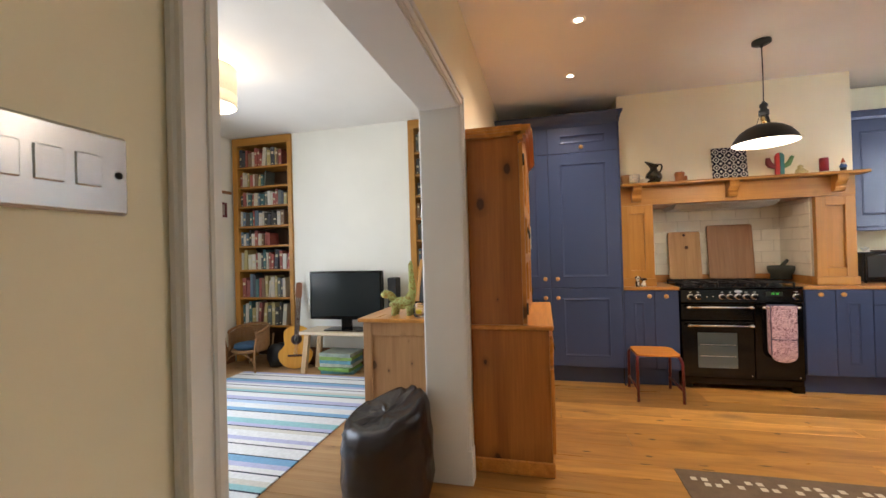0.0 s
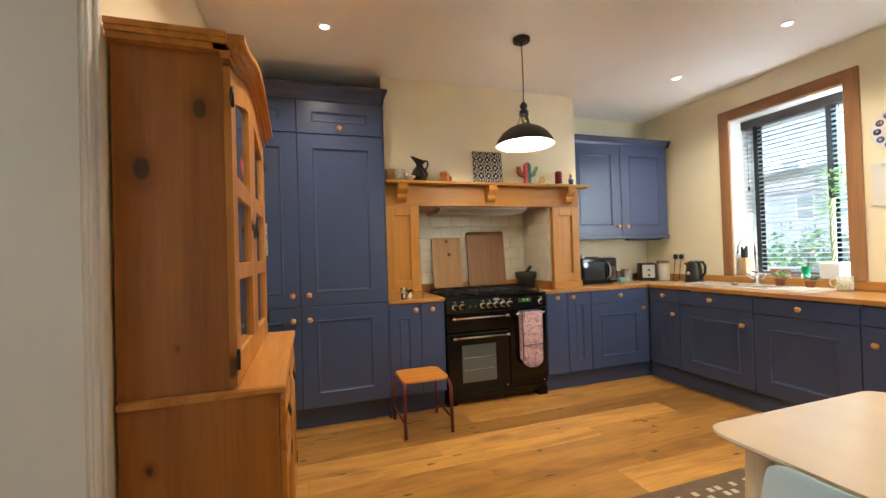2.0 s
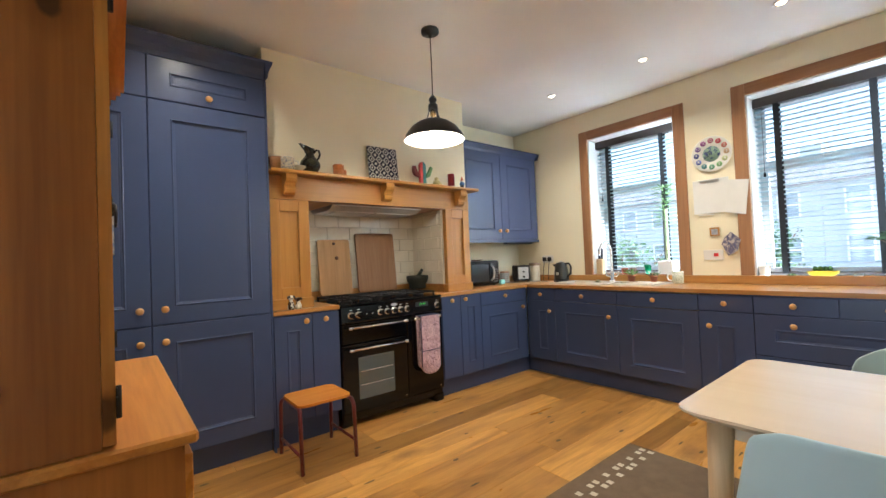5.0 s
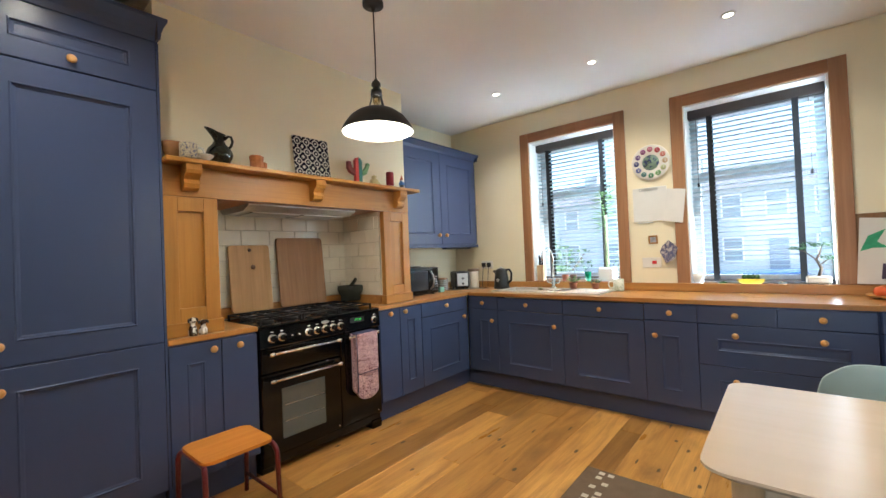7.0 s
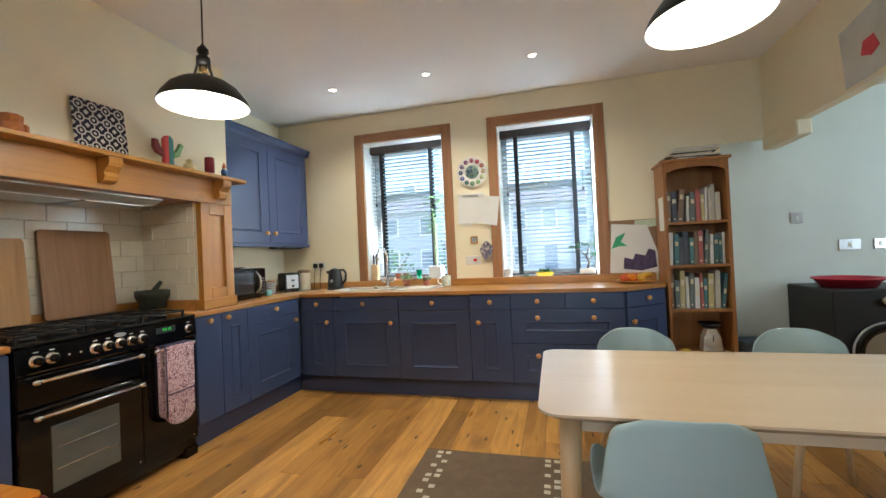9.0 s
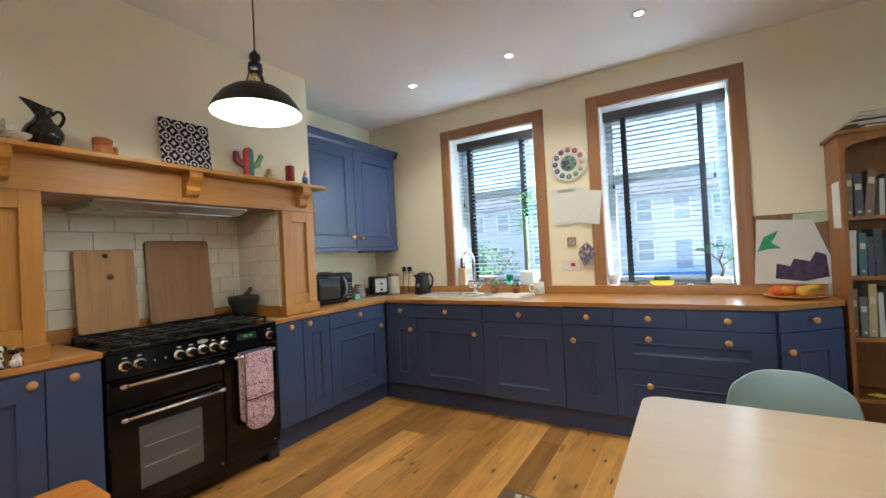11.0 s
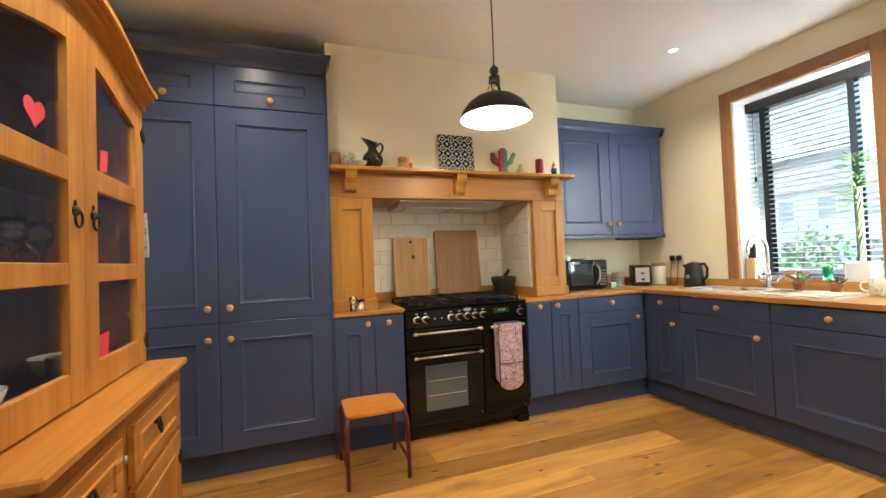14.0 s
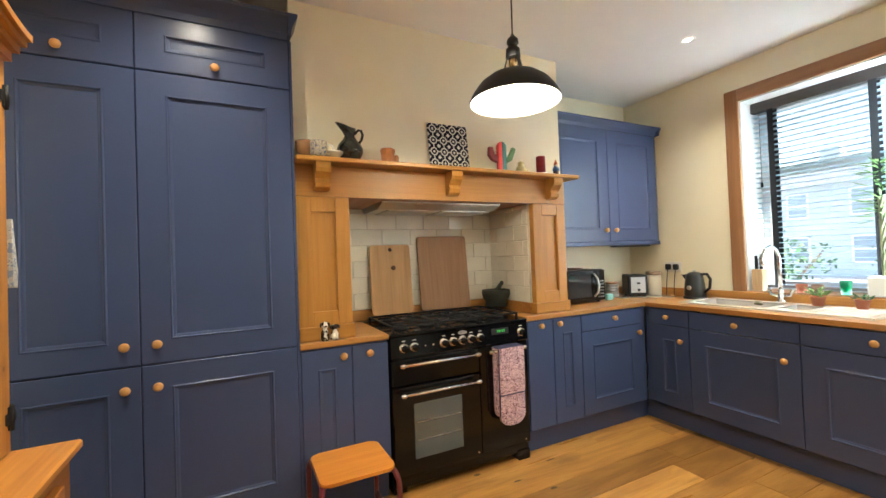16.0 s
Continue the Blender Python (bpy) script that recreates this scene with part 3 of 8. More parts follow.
def wall_unit():
    NFW = 4.345

    def P(u, v, w):
        return (u, NFW - w, v)
    base = thing("wall_cabinet", (3.24, 4.5, 1.385), "blue painted wall cabinet with two panelled doors", "cabinet")
    bm = bmesh.new()
    box(bm, (2.625, NFW, 1.395), (3.855, 4.678, 2.36))
    part("body", bm, BLUE, base)
    for u0, u1, ku in ((2.627, 3.24, 3.185), (3.24, 3.853, 3.295)):
        f = part("door", panel_front(P, u0 + 0.002, u1 - 0.002, 1.40, 2.325), BLUE, base)
        knob(P, ku, 1.49, f)
    bm = bmesh.new()
    prism(bm, [(NFW + 0.02, 2.325), (NFW - 0.024, 2.325), (NFW - 0.03, 2.35), (NFW - 0.06, 2.385), (NFW - 0.06, 2.40), (NFW + 0.02, 2.40)], 2.613, 3.87, "x")
    prism(bm, [(3.85, 2.325), (3.857, 2.325), (3.862, 2.35), (3.885, 2.385), (3.885, 2.40), (3.85, 2.40)], NFW - 0.06, 4.678, "y")
    part("cornice", bm, BLUE, base)
    bm = bmesh.new()
    box(bm, (2.625, NFW - 0.022, 1.362), (3.868, NFW + 0.004, 1.396), 0.004)
    box(bm, (3.8555, NFW - 0.022, 1.362), (3.868, 4.678, 1.396), 0.003)
    part("light_rail", bm, BLUE, base)
    bm = bmesh.new()
    box(bm, (3.40, 4.40, 1.350), (3.84, 4.47, 1.394), 0.004)
    part("under_light", bm, MATT_BLACK, base, "dark slim strip lamp housing")


wall_unit()


def worktops():
    bm = bmesh.new()
    prism(bm, [(2.162, 4.09), (3.32, 4.09), (3.32, 4.679), (2.162, 4.679)], 0.880, 0.910, bevel=0.005)
    solid("worktop", bm, OAK_TOP_X, "oiled oak worktop beside the range", "worktop", "", "oak worktops")
    bm = bmesh.new()
    box(bm, (0.758, 4.09, 0.880), (1.222, 4.679, 0.910), 0.005)
    solid("worktop", bm, OAK_TOP_X, "short oiled oak worktop beside tall cabinets", "worktop", "", "oak worktops")
    bm = bmesh.new()
    hole_x0, hole_x1, hole_y0, hole_y1 = 3.47, 3.83, 2.88, 3.84
    box(bm, (3.321, hole_y1, 0.880), (3.904, 4.679, 0.910))
    box(bm, (3.321, hole_y0, 0.880), (hole_x0, hole_y1, 0.910))
    box(bm, (hole_x1, hole_y0, 0.880), (3.904, hole_y1, 0.910))
    prism(bm, [(3.321, hole_y0), (3.321, 1.277), (3.612, 0.930), (3.904, 0.930), (3.904, hole_y0)], 0.880, 0.910)
    bmesh.ops.remove_doubles(bm, verts=bm.verts[:], dist=1e-5)
    solid("worktop", bm, OAK_TOP_Y, "long oiled oak worktop under the windows", "worktop", "", "oak worktops")
    for a, b, m in (((3.884, 0.94, 0.911), (3.904, 4.66, 0.978), OAK_TOP_Y), ((2.262, 4.658, 0.911), (3.883, 4.678, 0.978), OAK_TOP_X), ((1.034, 4.640, 0.911), (2.277, 4.660, 0.985), OAK_TOP_X), ((2.278, 4.19, 0.911), (2.298, 4.639, 0.985), OAK_TOP_X)):
        bm = bmesh.new()
        box(bm, a, b, 0.003)
        solid("upstand", bm, m, "narrow oiled oak upstand behind the worktop", "upstand", "", "oak upstands")


worktops()

# ---- oak chimney surround ----


def surround():
    base = thing("mantel_surround", (1.67, 4.16, 0.911), "oiled oak mantel surround framing the range alcove", "mantelpiece")

    def P(u, v, w):
        return (u, 4.189 - w, v)
    for u0, u1 in ((0.760, 1.038), (2.298, 2.582)):
        bm = bmesh.new()
        s = 0.075
        pbox(bm, P, u0, u0 + s, 0.912, 1.664, 0, 0.045, 0.002)
        pbox(bm, P, u1 - s, u1, 0.912, 1.664, 0, 0.045, 0.002)
        pbox(bm, P, u0 + s, u1 - s, 1.585, 1.664, 0, 0.0447, 0.002)
        pbox(bm, P, u0 + s, u1 - s, 0.912, 1.06, 0, 0.0447, 0.002)
        pbox(bm, P, u0 + s, u1 - s, 1.06, 1.585, 0, 0.026)
        part("pilaster", bm, OAK, base)
        bm = bmesh.new()
        pbox(bm, P, u0 - (0.0 if u0 < 1 else 0.012), u1 + 0.012, 0.912, 0.985, 0.0, 0.058, 0.004)
        part("plinth_block", bm, OAK_FLAT, base)
    bm = bmesh.new()
    pbox(bm, P, 0.760, 2.582, 1.665, 1.832, 0, 0.048, 0.002)
    part("frieze", bm, OAK_FLAT, base)
    bm = bmesh.new()
    pbox(bm, P, 0.759, 2.632, 1.833, 1.857, 0, 0.150, 0.004)
    part("shelf", bm, OAK_FLAT, base)
    for u in (0.892, 1.668, 2.449):
        bm = bmesh.new()
        out = [(4.140, 1.832), (4.050, 1.832), (4.048, 1.800), (4.056, 1.782), (4.078, 1.770), (4.092, 1.752), (4.084, 1.730), (4.092, 1.708), (4.112, 1.697), (4.140, 1.694)]
        prism(bm, out, u - 0.038, u + 0.038, "x", bevel=0.002)
        part("corbel", bm, OAK, base)
    bm = bmesh.new()
    box(bm, (1.032, 4.142, 1.6645), (2.284, 4.66, 1.679))
    part("soffit", bm, CASING_FLAT, base)


surround()


def extractor():
    base = thing("extractor_hood", (1.67, 4.4, 1.60), "slim stainless steel extractor set under the mantel", "extractor")
    bm = bmesh.new()
    prism(bm, [(4.22, 1.664), (4.22, 1.655), (4.30, 1.625), (4.60, 1.625), (4.655, 1.655), (4.655, 1.664)], 1.25, 2.08, "x")
    part("casing", bm, STEEL, base)
    for x0 in (1.32, 1.69):
        bm = bmesh.new()
        box(bm, (x0, 4.32, 1.618), (x0 + 0.34, 4.58, 1.626), 0.002)
        part("filter", bm, STEEL, base)


extractor()


def alcove_tiles():
    tm = {}

    def tile_mesh(w, h):
        key = (round(w, 3), round(h, 3))
        if key not in tm:
            bm = bmesh.new()
            box(bm, (-w / 2, -0.004, -h / 2), (w / 2, 0.004, h / 2), 0.0025)
            tm[key] = mesh_of("tile", bm, TILE)
        return tm[key]
    rnd = random.Random(3)
    for name, x0, length, place in (("tiled_back_wall", 1.016, 1.283, "back"), ("tiled_side_wall", 4.19, 0.47, "right"), ("tiled_side_wall", 4.19, 0.47, "left")):
        bm = bmesh.new()
        if place == "back":
            box(bm, (1.016, 4.660, 0.90), (2.299, 4.679, 1.663))
        elif place == "right":
            box(bm, (2.2845, 4.192, 0.90), (2.2995, 4.6595, 1.663))
        else:
            box(bm, (1.0155, 4.192, 0.90), (1.0305, 4.6595, 1.663))
        wall = tagged(part(name, bm, GROUT), "ivory glazed metro tiles in brick bond", "tiled wall", "", "structure")
        for row in range(7):
            z0 = 0.987 + row * 0.108
            u = -0.105 * (row % 2) - 0.05
            while u < length - 0.004:
                a, b = max(u, 0.0) + 0.0015, min(u + 0.21, length) - 0.0015
                u += 0.21
                if b - a < 0.02:
                    continue
                h = min(0.105, 1.663 - z0)
                ob = new("tile", tile_mesh(b - a, h))
                c, zc = (a + b) / 2, z0 + h / 2
                tilt = rnd.uniform(-0.25, 0.25)
                if place == "back":
                    ob.matrix_basis = pose(x0 + c, 4.657, zc, tilt, 0, rnd.uniform(-0.2, 0.2))
                else:
                    ob.matrix_basis = pose(2.2815 if place == "right" else 1.0335, x0 + c, zc, 0, tilt, 90)
                ob.parent = wall


# ---- range cooker ----


def range_cooker():
    x0, x1, f, m = 1.228, 2.160, 4.085, 1.795
    base = thing("range_cooker", (1.694, 4.37, 0.0), "black enamel range cooker with chrome knobs and handles", "cooker")
    part("body", boxes(((x0, f + 0.03, 0.06), (x1, 4.63, 0.885))), BLACK, base)
    bm = bmesh.new()
    box(bm, (x0 + 0.01, f + 0.055, 0.0), (x0 + 0.09, 4.6, 0.06))
    box(bm, (x1 - 0.09, f + 0.012, 0.0), (x1 - 0.004, 4.6, 0.06))
    box(bm, (x0 + 0.006, f + 0.02, 0.045), (x1 - 0.006, f + 0.05, 0.105), 0.004)
    part("plinth", bm, BLACK, base)
    bm = bmesh.new()
    box(bm, (x0 - 0.003, f - 0.005, 0.885), (x1 + 0.003, 4.64, 0.905), 0.006)
    part("hob", bm, BLACK, base)
    bm = bmesh.new()
    prism(bm, [(f + 0.03, 0.765), (f, 0.765), (f - 0.006, 0.775), (f + 0.002, 0.884), (f + 0.03, 0.884)], x0, x1, "x")
    part("control_panel", bm, BLACK, base)
    for i in range(5):
        cx = x0 + 0.12 + i * 0.172
        for cy in ((4.25, 4.50) if i != 2 else (4.38,)):
            bm = bmesh.new()
            lathe(bm, [(0.05, 0.906), (0.048, 0.916), (0.03, 0.918), (0.028, 0.926), (0.0, 0.928)], (cx, cy, 0), 16)
            part("burner", bm, MATT_BLACK, base)
    for k in range(3):
        gx0, gx1 = x0 + 0.03 + k * 0.293, x0 + 0.03 + k * 0.293 + 0.285
        bm = bmesh.new()
        for y in (4.14, 4.37, 4.60):
            box(bm, (gx0, y - 0.006, 0.930), (gx1, y + 0.006, 0.942), 0.002)
        for x in (gx0, (gx0 + gx1) / 2, gx1 - 0.012):
            box(bm, (x, 4.135, 0.931), (x + 0.012, 4.605, 0.941), 0.002)
        for x in (gx0 + 0.07, gx1 - 0.08):
            for y in (4.25, 4.49):
                box(bm, (x - 0.04, y - 0.005, 0.931), (x + 0.05, y + 0.005, 0.943), 0.002)
        for x in (gx0, gx1 - 0.012):
            for y in (4.137, 4.593):
                box(bm, (x, y, 0.905), (x + 0.012, y + 0.012, 0.932))
        part("grate", bm, IRON, base)
    for kx in (1.305, 1.368, 1.555, 1.617, 1.679, 1.741, 1.803, 2.108):
        bm = bmesh.new()
        lathe(bm, [(0.030, 0.0), (0.030, -0.005), (0.024, -0.007), (0.024, -0.010), (0.0, -0.010)], (kx, f - 0.001, 0.822), 20, "y")
        dial = part("knob", bm, CHROME, base, "chrome ringed control knob")
        bm = bmesh.new()
        lathe(bm, [(0.019, -0.008), (0.018, -0.028), (0.015, -0.032), (0.0, -0.033)], (kx, f, 0.822), 18, "y")
        box(bm, (kx - 0.003, f - 0.037, 0.806), (kx + 0.003, f - 0.02, 0.838), 0.001)
        part("grip", bm, BLACK, dial, "black knob centre")
        bm = bmesh.new()
        box(bm, (kx - 0.012, f - 0.004, 0.860), (kx + 0.008, f - 0.002, 0.864))
        part("scale_mark", bm, CERAMIC, dial)
    for kx in (1.432, 1.482):
        bm = bmesh.new()
        lathe(bm, [(0.006, 0.0), (0.005, -0.012), (0.0, -0.013)], (kx, f, 0.822), 10, "y")
        part("push_button", bm, CHROME, base)
    bm = bmesh.new()
    prism(bm, [(1.679 + 0.03 * math.cos(a / 8 * math.pi), 0.868 + 0.011 * math.sin(a / 8 * math.pi)) for a in range(16)], f - 0.006, f, "y")
    part("badge", bm, STEEL, base, "small oval maker's badge")
    bm = bmesh.new()
    box(bm, (1.885, f - 0.006, 0.826), (2.01, f - 0.002, 0.862))
    clock = part("clock_window", bm, MATT_BLACK, base)
    bm = bmesh.new()
    for i, w in enumerate((0.010, 0.014, 0.004, 0.014, 0.012)):
        for dz in (0.0, 0.011):
            box(bm, (1.925 + i * 0.012, f - 0.0072, 0.840 + dz * 0.7), (1.925 + i * 0.012 + w * 0.6, f - 0.0058, 0.845 + dz * 0.7))
    part("digits", bm, glow("green_display", (0.1, 1.0, 0.12), 0.035), clock, "green lit display digits")

    def door(name, a, b, c, d):
        bm = bmesh.new()
        box(bm, (a + 0.002, f, c), (b - 0.002, f + 0.028, d), 0.006)
        return part(name, bm, BLACK, base)

    def handle(parent, a, b, z):
        bm = bmesh.new()
        tube(bm, [(a, f - 0.045, z), (b, f - 0.045, z)], 0.0085, 12)
        for x in (a, b):
            lathe(bm, [(0.0, -0.022), (0.011, -0.018), (0.014, 0.0), (0.012, 0.012), (0.0, 0.016)], (x, f - 0.045, z), 14, "x")
            tube(bm, [(x, f - 0.045, z), (x, f + 0.002, z - 0.004)], 0.008, 10)
        part("handle", bm, CHROME, parent, "polished chrome bar handle")
    grill = door("grill_door", x0, m, 0.612, 0.762)
    handle(grill, x0 + 0.055, m - 0.035, 0.733)
    oven = door("oven_door", x0, m, 0.108, 0.607)
    handle(oven, x0 + 0.055, m - 0.035, 0.572)
    bm = bmesh.new()
    box(bm, (1.352, f - 0.004, 0.195), (1.662, f + 0.004, 0.505), 0.003)
    n = Nodes("oven_glass")
    n.bsdf.inputs["Coat Weight"].default_value = 1.0
    pane = part("oven_window", bm, n.done((0.075, 0.10, 0.105), 0.04), oven, "dark reflective oven glass")
    bm = bmesh.new()
    for z in (0.30, 0.40):
        tube(bm, [(1.37, f - 0.0045, z), (1.645, f - 0.0045, z)], 0.0022, 6)
    part("oven_shelf", bm, STEEL, oven)
    tall = door("tall_oven_door", m, x1, 0.108, 0.762)
    handle(tall, m + 0.06, x1 - 0.058, 0.733)
    bm = bmesh.new()
    lathe(bm, [(0.006, 0), (0.005, -0.004), (0, -0.004)], (x1 - 0.04, f, 0.135), 8, "y")
    lathe(bm, [(0.006, 0), (0.005, -0.004), (0, -0.004)], (m - 0.03, f, 0.135), 8, "y")
    part("screw_cap", bm, CHROME, base)
    return f


STOVE_F = range_cooker()


def patterned_cloth(name, pale, dark, scale):
    n = Nodes(name)
    wob = n.noise(n.co, scale, 2, 0.5, 1.8)
    c = n.ramp(wob, [(0.34, dark), (0.38, pale), (0.49, shade(pale, 1.15)), (0.51, dark), (0.525, dark), (0.545, pale), (0.66, shade(pale, 0.9))])
    spots = n.ramp(n.noise(n.co, scale * 1.9, 1), [(0.57, (0, 0, 0)), (0.60, (1, 1, 1))])
    c = n.mix(spots, c, shade(dark, 1.2))
    n.bump(n.noise(n.co, 900, 2), 0.3, 0.001)
    return n.done(c, 0.85)


def oven_gloves():
    f = STOVE_F - 0.060
    base = thing("oven_gloves", (2.0, f, 0.26), "pink patterned oven gloves hanging over a chrome rail", "oven gloves")
    cloth = patterned_cloth("pink_print_cloth", (0.76, 0.54, 0.58), (0.09, 0.016, 0.04), 75)

    def pad(z0, z1, y, name):
        bm = bmesh.new()
        out = [(1.886, z1), (2.072, z1)] + [(1.979 + 0.093 * math.cos(-a / 10 * math.pi), z0 + 0.06 + 0.06 * math.sin(-a / 10 * math.pi)) for a in range(11)]
        prism(bm, out, y - 0.012, y + 0.010, "y", bevel=0.005)
        return part(name, smooth_all(bm), cloth, base)
    pad(0.275, 0.500, f, "mitt")
    pad(0.44, 0.752, f - 0.006, "upper_pad")
    pad(0.30, 0.752, f + 0.052, "back_pad")
    bm = bmesh.new()
    for x in (1.886, 2.072):
        tube(bm, [(x, f - 0.008, 0.335), (x, f - 0.010, 0.5), (x, f - 0.012, 0.752)], 0.004, 6)
    tube(bm, [(1.886, f - 0.016, 0.470), (2.072, f - 0.016, 0.470)], 0.004, 6)
    box(bm, (1.886, f - 0.014, 0.748), (2.072, f + 0.06, 0.756), 0.002)
    part("binding", bm, paint("navy_binding", (0.03, 0.03, 0.08), 0.8, 0.1, 20, 0.2), base, "navy bound edge")


oven_gloves()

# ---- windows ----
SLAT = paint("grey_painted_slat", (0.50, 0.64, 0.72), 0.4, 0.06, 4, 0.05)
DARK_RAIL = wood("dark_blind_rail", (0.055, 0.04, 0.035), (0.03, 0.022, 0.02), "y", 0, 0.45)
TAPE = paint("black_ladder_tape", (0.012, 0.013, 0.016), 0.9, 0.1, 30, 0.3)
UPVC = paint("white_window_frame", (0.72, 0.75, 0.78), 0.35, 0.03, 3, 0.03)


def kitchen_window(index, y0, y1, z0, z1):
    w = thing(f"window_{index}", (WX + 0.15, (y0 + y1) / 2, z0), "deep window with brown casing and white sash frame", "window", "", "structure")
    bm = bmesh.new()
    box(bm, (WX + 0.002, y0, z0), (WX + 0.32, y0 + 0.010, z1))
    box(bm, (WX + 0.002, y1 - 0.010, z0), (WX + 0.32, y1, z1))
    box(bm, (WX + 0.002, y0 + 0.010, z1 - 0.010), (WX + 0.32, y1 - 0.010, z1))
    part("reveal", bm, REVEAL, w, "white painted reveal")
    bm = bmesh.new()
    box(bm, (WX - 0.010, y0 - 0.012, z0 - 0.03), (WX + 0.32, y1 + 0.012, z0), 0.004)
    part("window_sill", bm, CASING_FLAT, w)
    c = 0.092
    for nm, a, b, m in (("casing", (y0 - c, 0.979), (y0, z1 + c), CASING), ("casing", (y1, 0.979), (y1 + c, z1 + c), CASING), ("casing", (y0 + 0.0005, z1), (y1 - 0.0005, z1 + c), CASING_FLAT)):
        bm = bmesh.new()
        box(bm, (WX - 0.020, a[0], a[1]), (WX - 0.0005, b[0], b[1]), 0.003)
        part(nm, bm, m, w, "brown stained timber casing")
    xf0, xf1 = WX + 0.245, WX + 0.30
    zt = z0 + (z1 - z0) * 0.615
    bm = bmesh.new()
    box(bm, (xf0, y0 + 0.011, z0 + 0.001), (xf1, y0 + 0.066, z1 - 0.011), 0.004)
    box(bm, (xf0, y1 - 0.066, z0 + 0.001), (xf1, y1 - 0.011, z1 - 0.011), 0.004)
    box(bm, (xf0, y0 + 0.066, z0 + 0.001), (xf1, y1 - 0.066, z0 + 0.066), 0.004)
    box(bm, (xf0, y0 + 0.066, z1 - 0.076), (xf1, y1 - 0.066, z1 - 0.011), 0.004)
    box(bm, (xf0 - 0.012, y0 + 0.066, zt - 0.04), (xf1, y1 - 0.066, zt + 0.04), 0.004)
    frame_part = part("window_frame", bm, UPVC, w)
    bm = bmesh.new()
    box(bm, (xf0 - 0.03, (y0 + y1) / 2 - 0.03, zt + 0.005), (xf0 - 0.012, (y0 + y1) / 2 + 0.03, zt + 0.025), 0.004)
    part("catch", bm, CHROME, frame_part)
    for a, b in ((z0 + 0.066, zt - 0.04), (zt + 0.04, z1 - 0.076)):
        bm = bmesh.new()
        box(bm, (xf0 + 0.022, y0 + 0.066, a), (xf0 + 0.028, y1 - 0.066, b))
        pane = part("pane", bm, GLASS, w)
        pane.visible_shadow = False


def venetian_blind(y0, y1, z0, z1, low):
    x = WX + 0.165
    b = thing("venetian_blind", (x, (y0 + y1) / 2, z1 - 0.02), "lowered grey slatted venetian blind with black ladder tapes", "blind", "kitchen blinds")
    bm = bmesh.new()
    box(bm, (x - 0.034, y0 + 0.012, z1 - 0.085), (x + 0.028, y1 - 0.012, z1 - 0.011), 0.003)
    part("head_rail", bm, DARK_RAIL, b, "dark wooden head rail")
    bm = bmesh.new()
    prof = [(-0.025, -0.0035), (-0.012, 0.0005), (0.012, 0.0005), (0.025, -0.0035), (0.012, -0.0020), (-0.012, -0.0020)]
    prism(bm, prof, y0 + 0.016, y1 - 0.016, "y")
    slat = mesh_of("slat", bm, SLAT)
    rnd = random.Random(int(y0 * 100))
    z = z1 - 0.115
    while z > low + 0.02:
        ob = new("slat", slat)
        ob.matrix_basis = pose(0, -(y0 + y1) / 2, z - (z1 - 0.02), 0, 6 + rnd.uniform(-2, 2), 0)
        ob.parent = b
        z -= 0.0385
    bm = bmesh.new()
    box(bm, (x - 0.025, y0 + 0.016, low), (x + 0.025, y1 - 0.016, low + 0.016), 0.003)
    part("bottom_rail", bm, DARK_RAIL, b)
    for q in (0.185, 0.80) if y0 < 2 else (0.16, 0.80):
        y = y1 - q * (y1 - y0)
        bm = bmesh.new()
        box(bm, (x - 0.031, y - 0.019, low), (x - 0.029, y + 0.019, z1 - 0.085))
        box(bm, (x + 0.029, y - 0.019, low), (x + 0.031, y + 0.019, z1 - 0.085))
        part("ladder_tape", bm, TAPE, b, "black fabric ladder tape")
    for y in (y1 - 0.07, y0 + 0.10):
        bm = bmesh.new()
        tube(bm, [(x - 0.036, y, z1 - 0.085), (x - 0.038, y, z1 - 0.62)], 0.0015, 5)
        lathe(bm, [(0.003, 0.0), (0.008, -0.008), (0.009, -0.035), (0.0, -0.038)], (x - 0.038, y, z1 - 0.62), 10)
        part("pull_cord", bm, TAPE, b)


kitchen_window(1, *W1)
kitchen_window(2, *W2)
venetian_blind(*W1, W1[2] + 0.02)
venetian_blind(*W2, W2[2] + 0.02)


def living_window():
    y0, y1, z0, z1 = LW
    w = thing("window_3", (LWX - 0.15, (y0 + y1) / 2, z0), "wide white framed living room window", "window", "", "structure")
    bm = bmesh.new()
    for a, b in ((y0, y0 + 0.07), (y1 - 0.07, y1), ((y0 + y1) / 2 - 0.04, (y0 + y1) / 2 + 0.04)):
        box(bm, (LWX - 0.22, a, z0), (LWX - 0.16, b, z1), 0.004)
    box(bm, (LWX - 0.22, y0, z0), (LWX - 0.16, y1, z0 + 0.07), 0.004)
    box(bm, (LWX - 0.22, y0, z1 - 0.07), (LWX - 0.16, y1, z1), 0.004)
    part("window_frame", bm, UPVC, w)
    bm = bmesh.new()
    box(bm, (LWX - 0.28, y0 - 0.03, z0 - 0.035), (LWX + 0.06, y1 + 0.03, z0 - 0.001), 0.006)
    part("window_sill", bm, TRIM, w)
    bm = bmesh.new()
    box(bm, (LWX - 0.192, y0 + 0.07, z0 + 0.07), (LWX - 0.186, y1 - 0.07, z1 - 0.07))
    part("pane", bm, GLASS, w).visible_shadow = False


living_window()

# ---- ceiling lamps ----


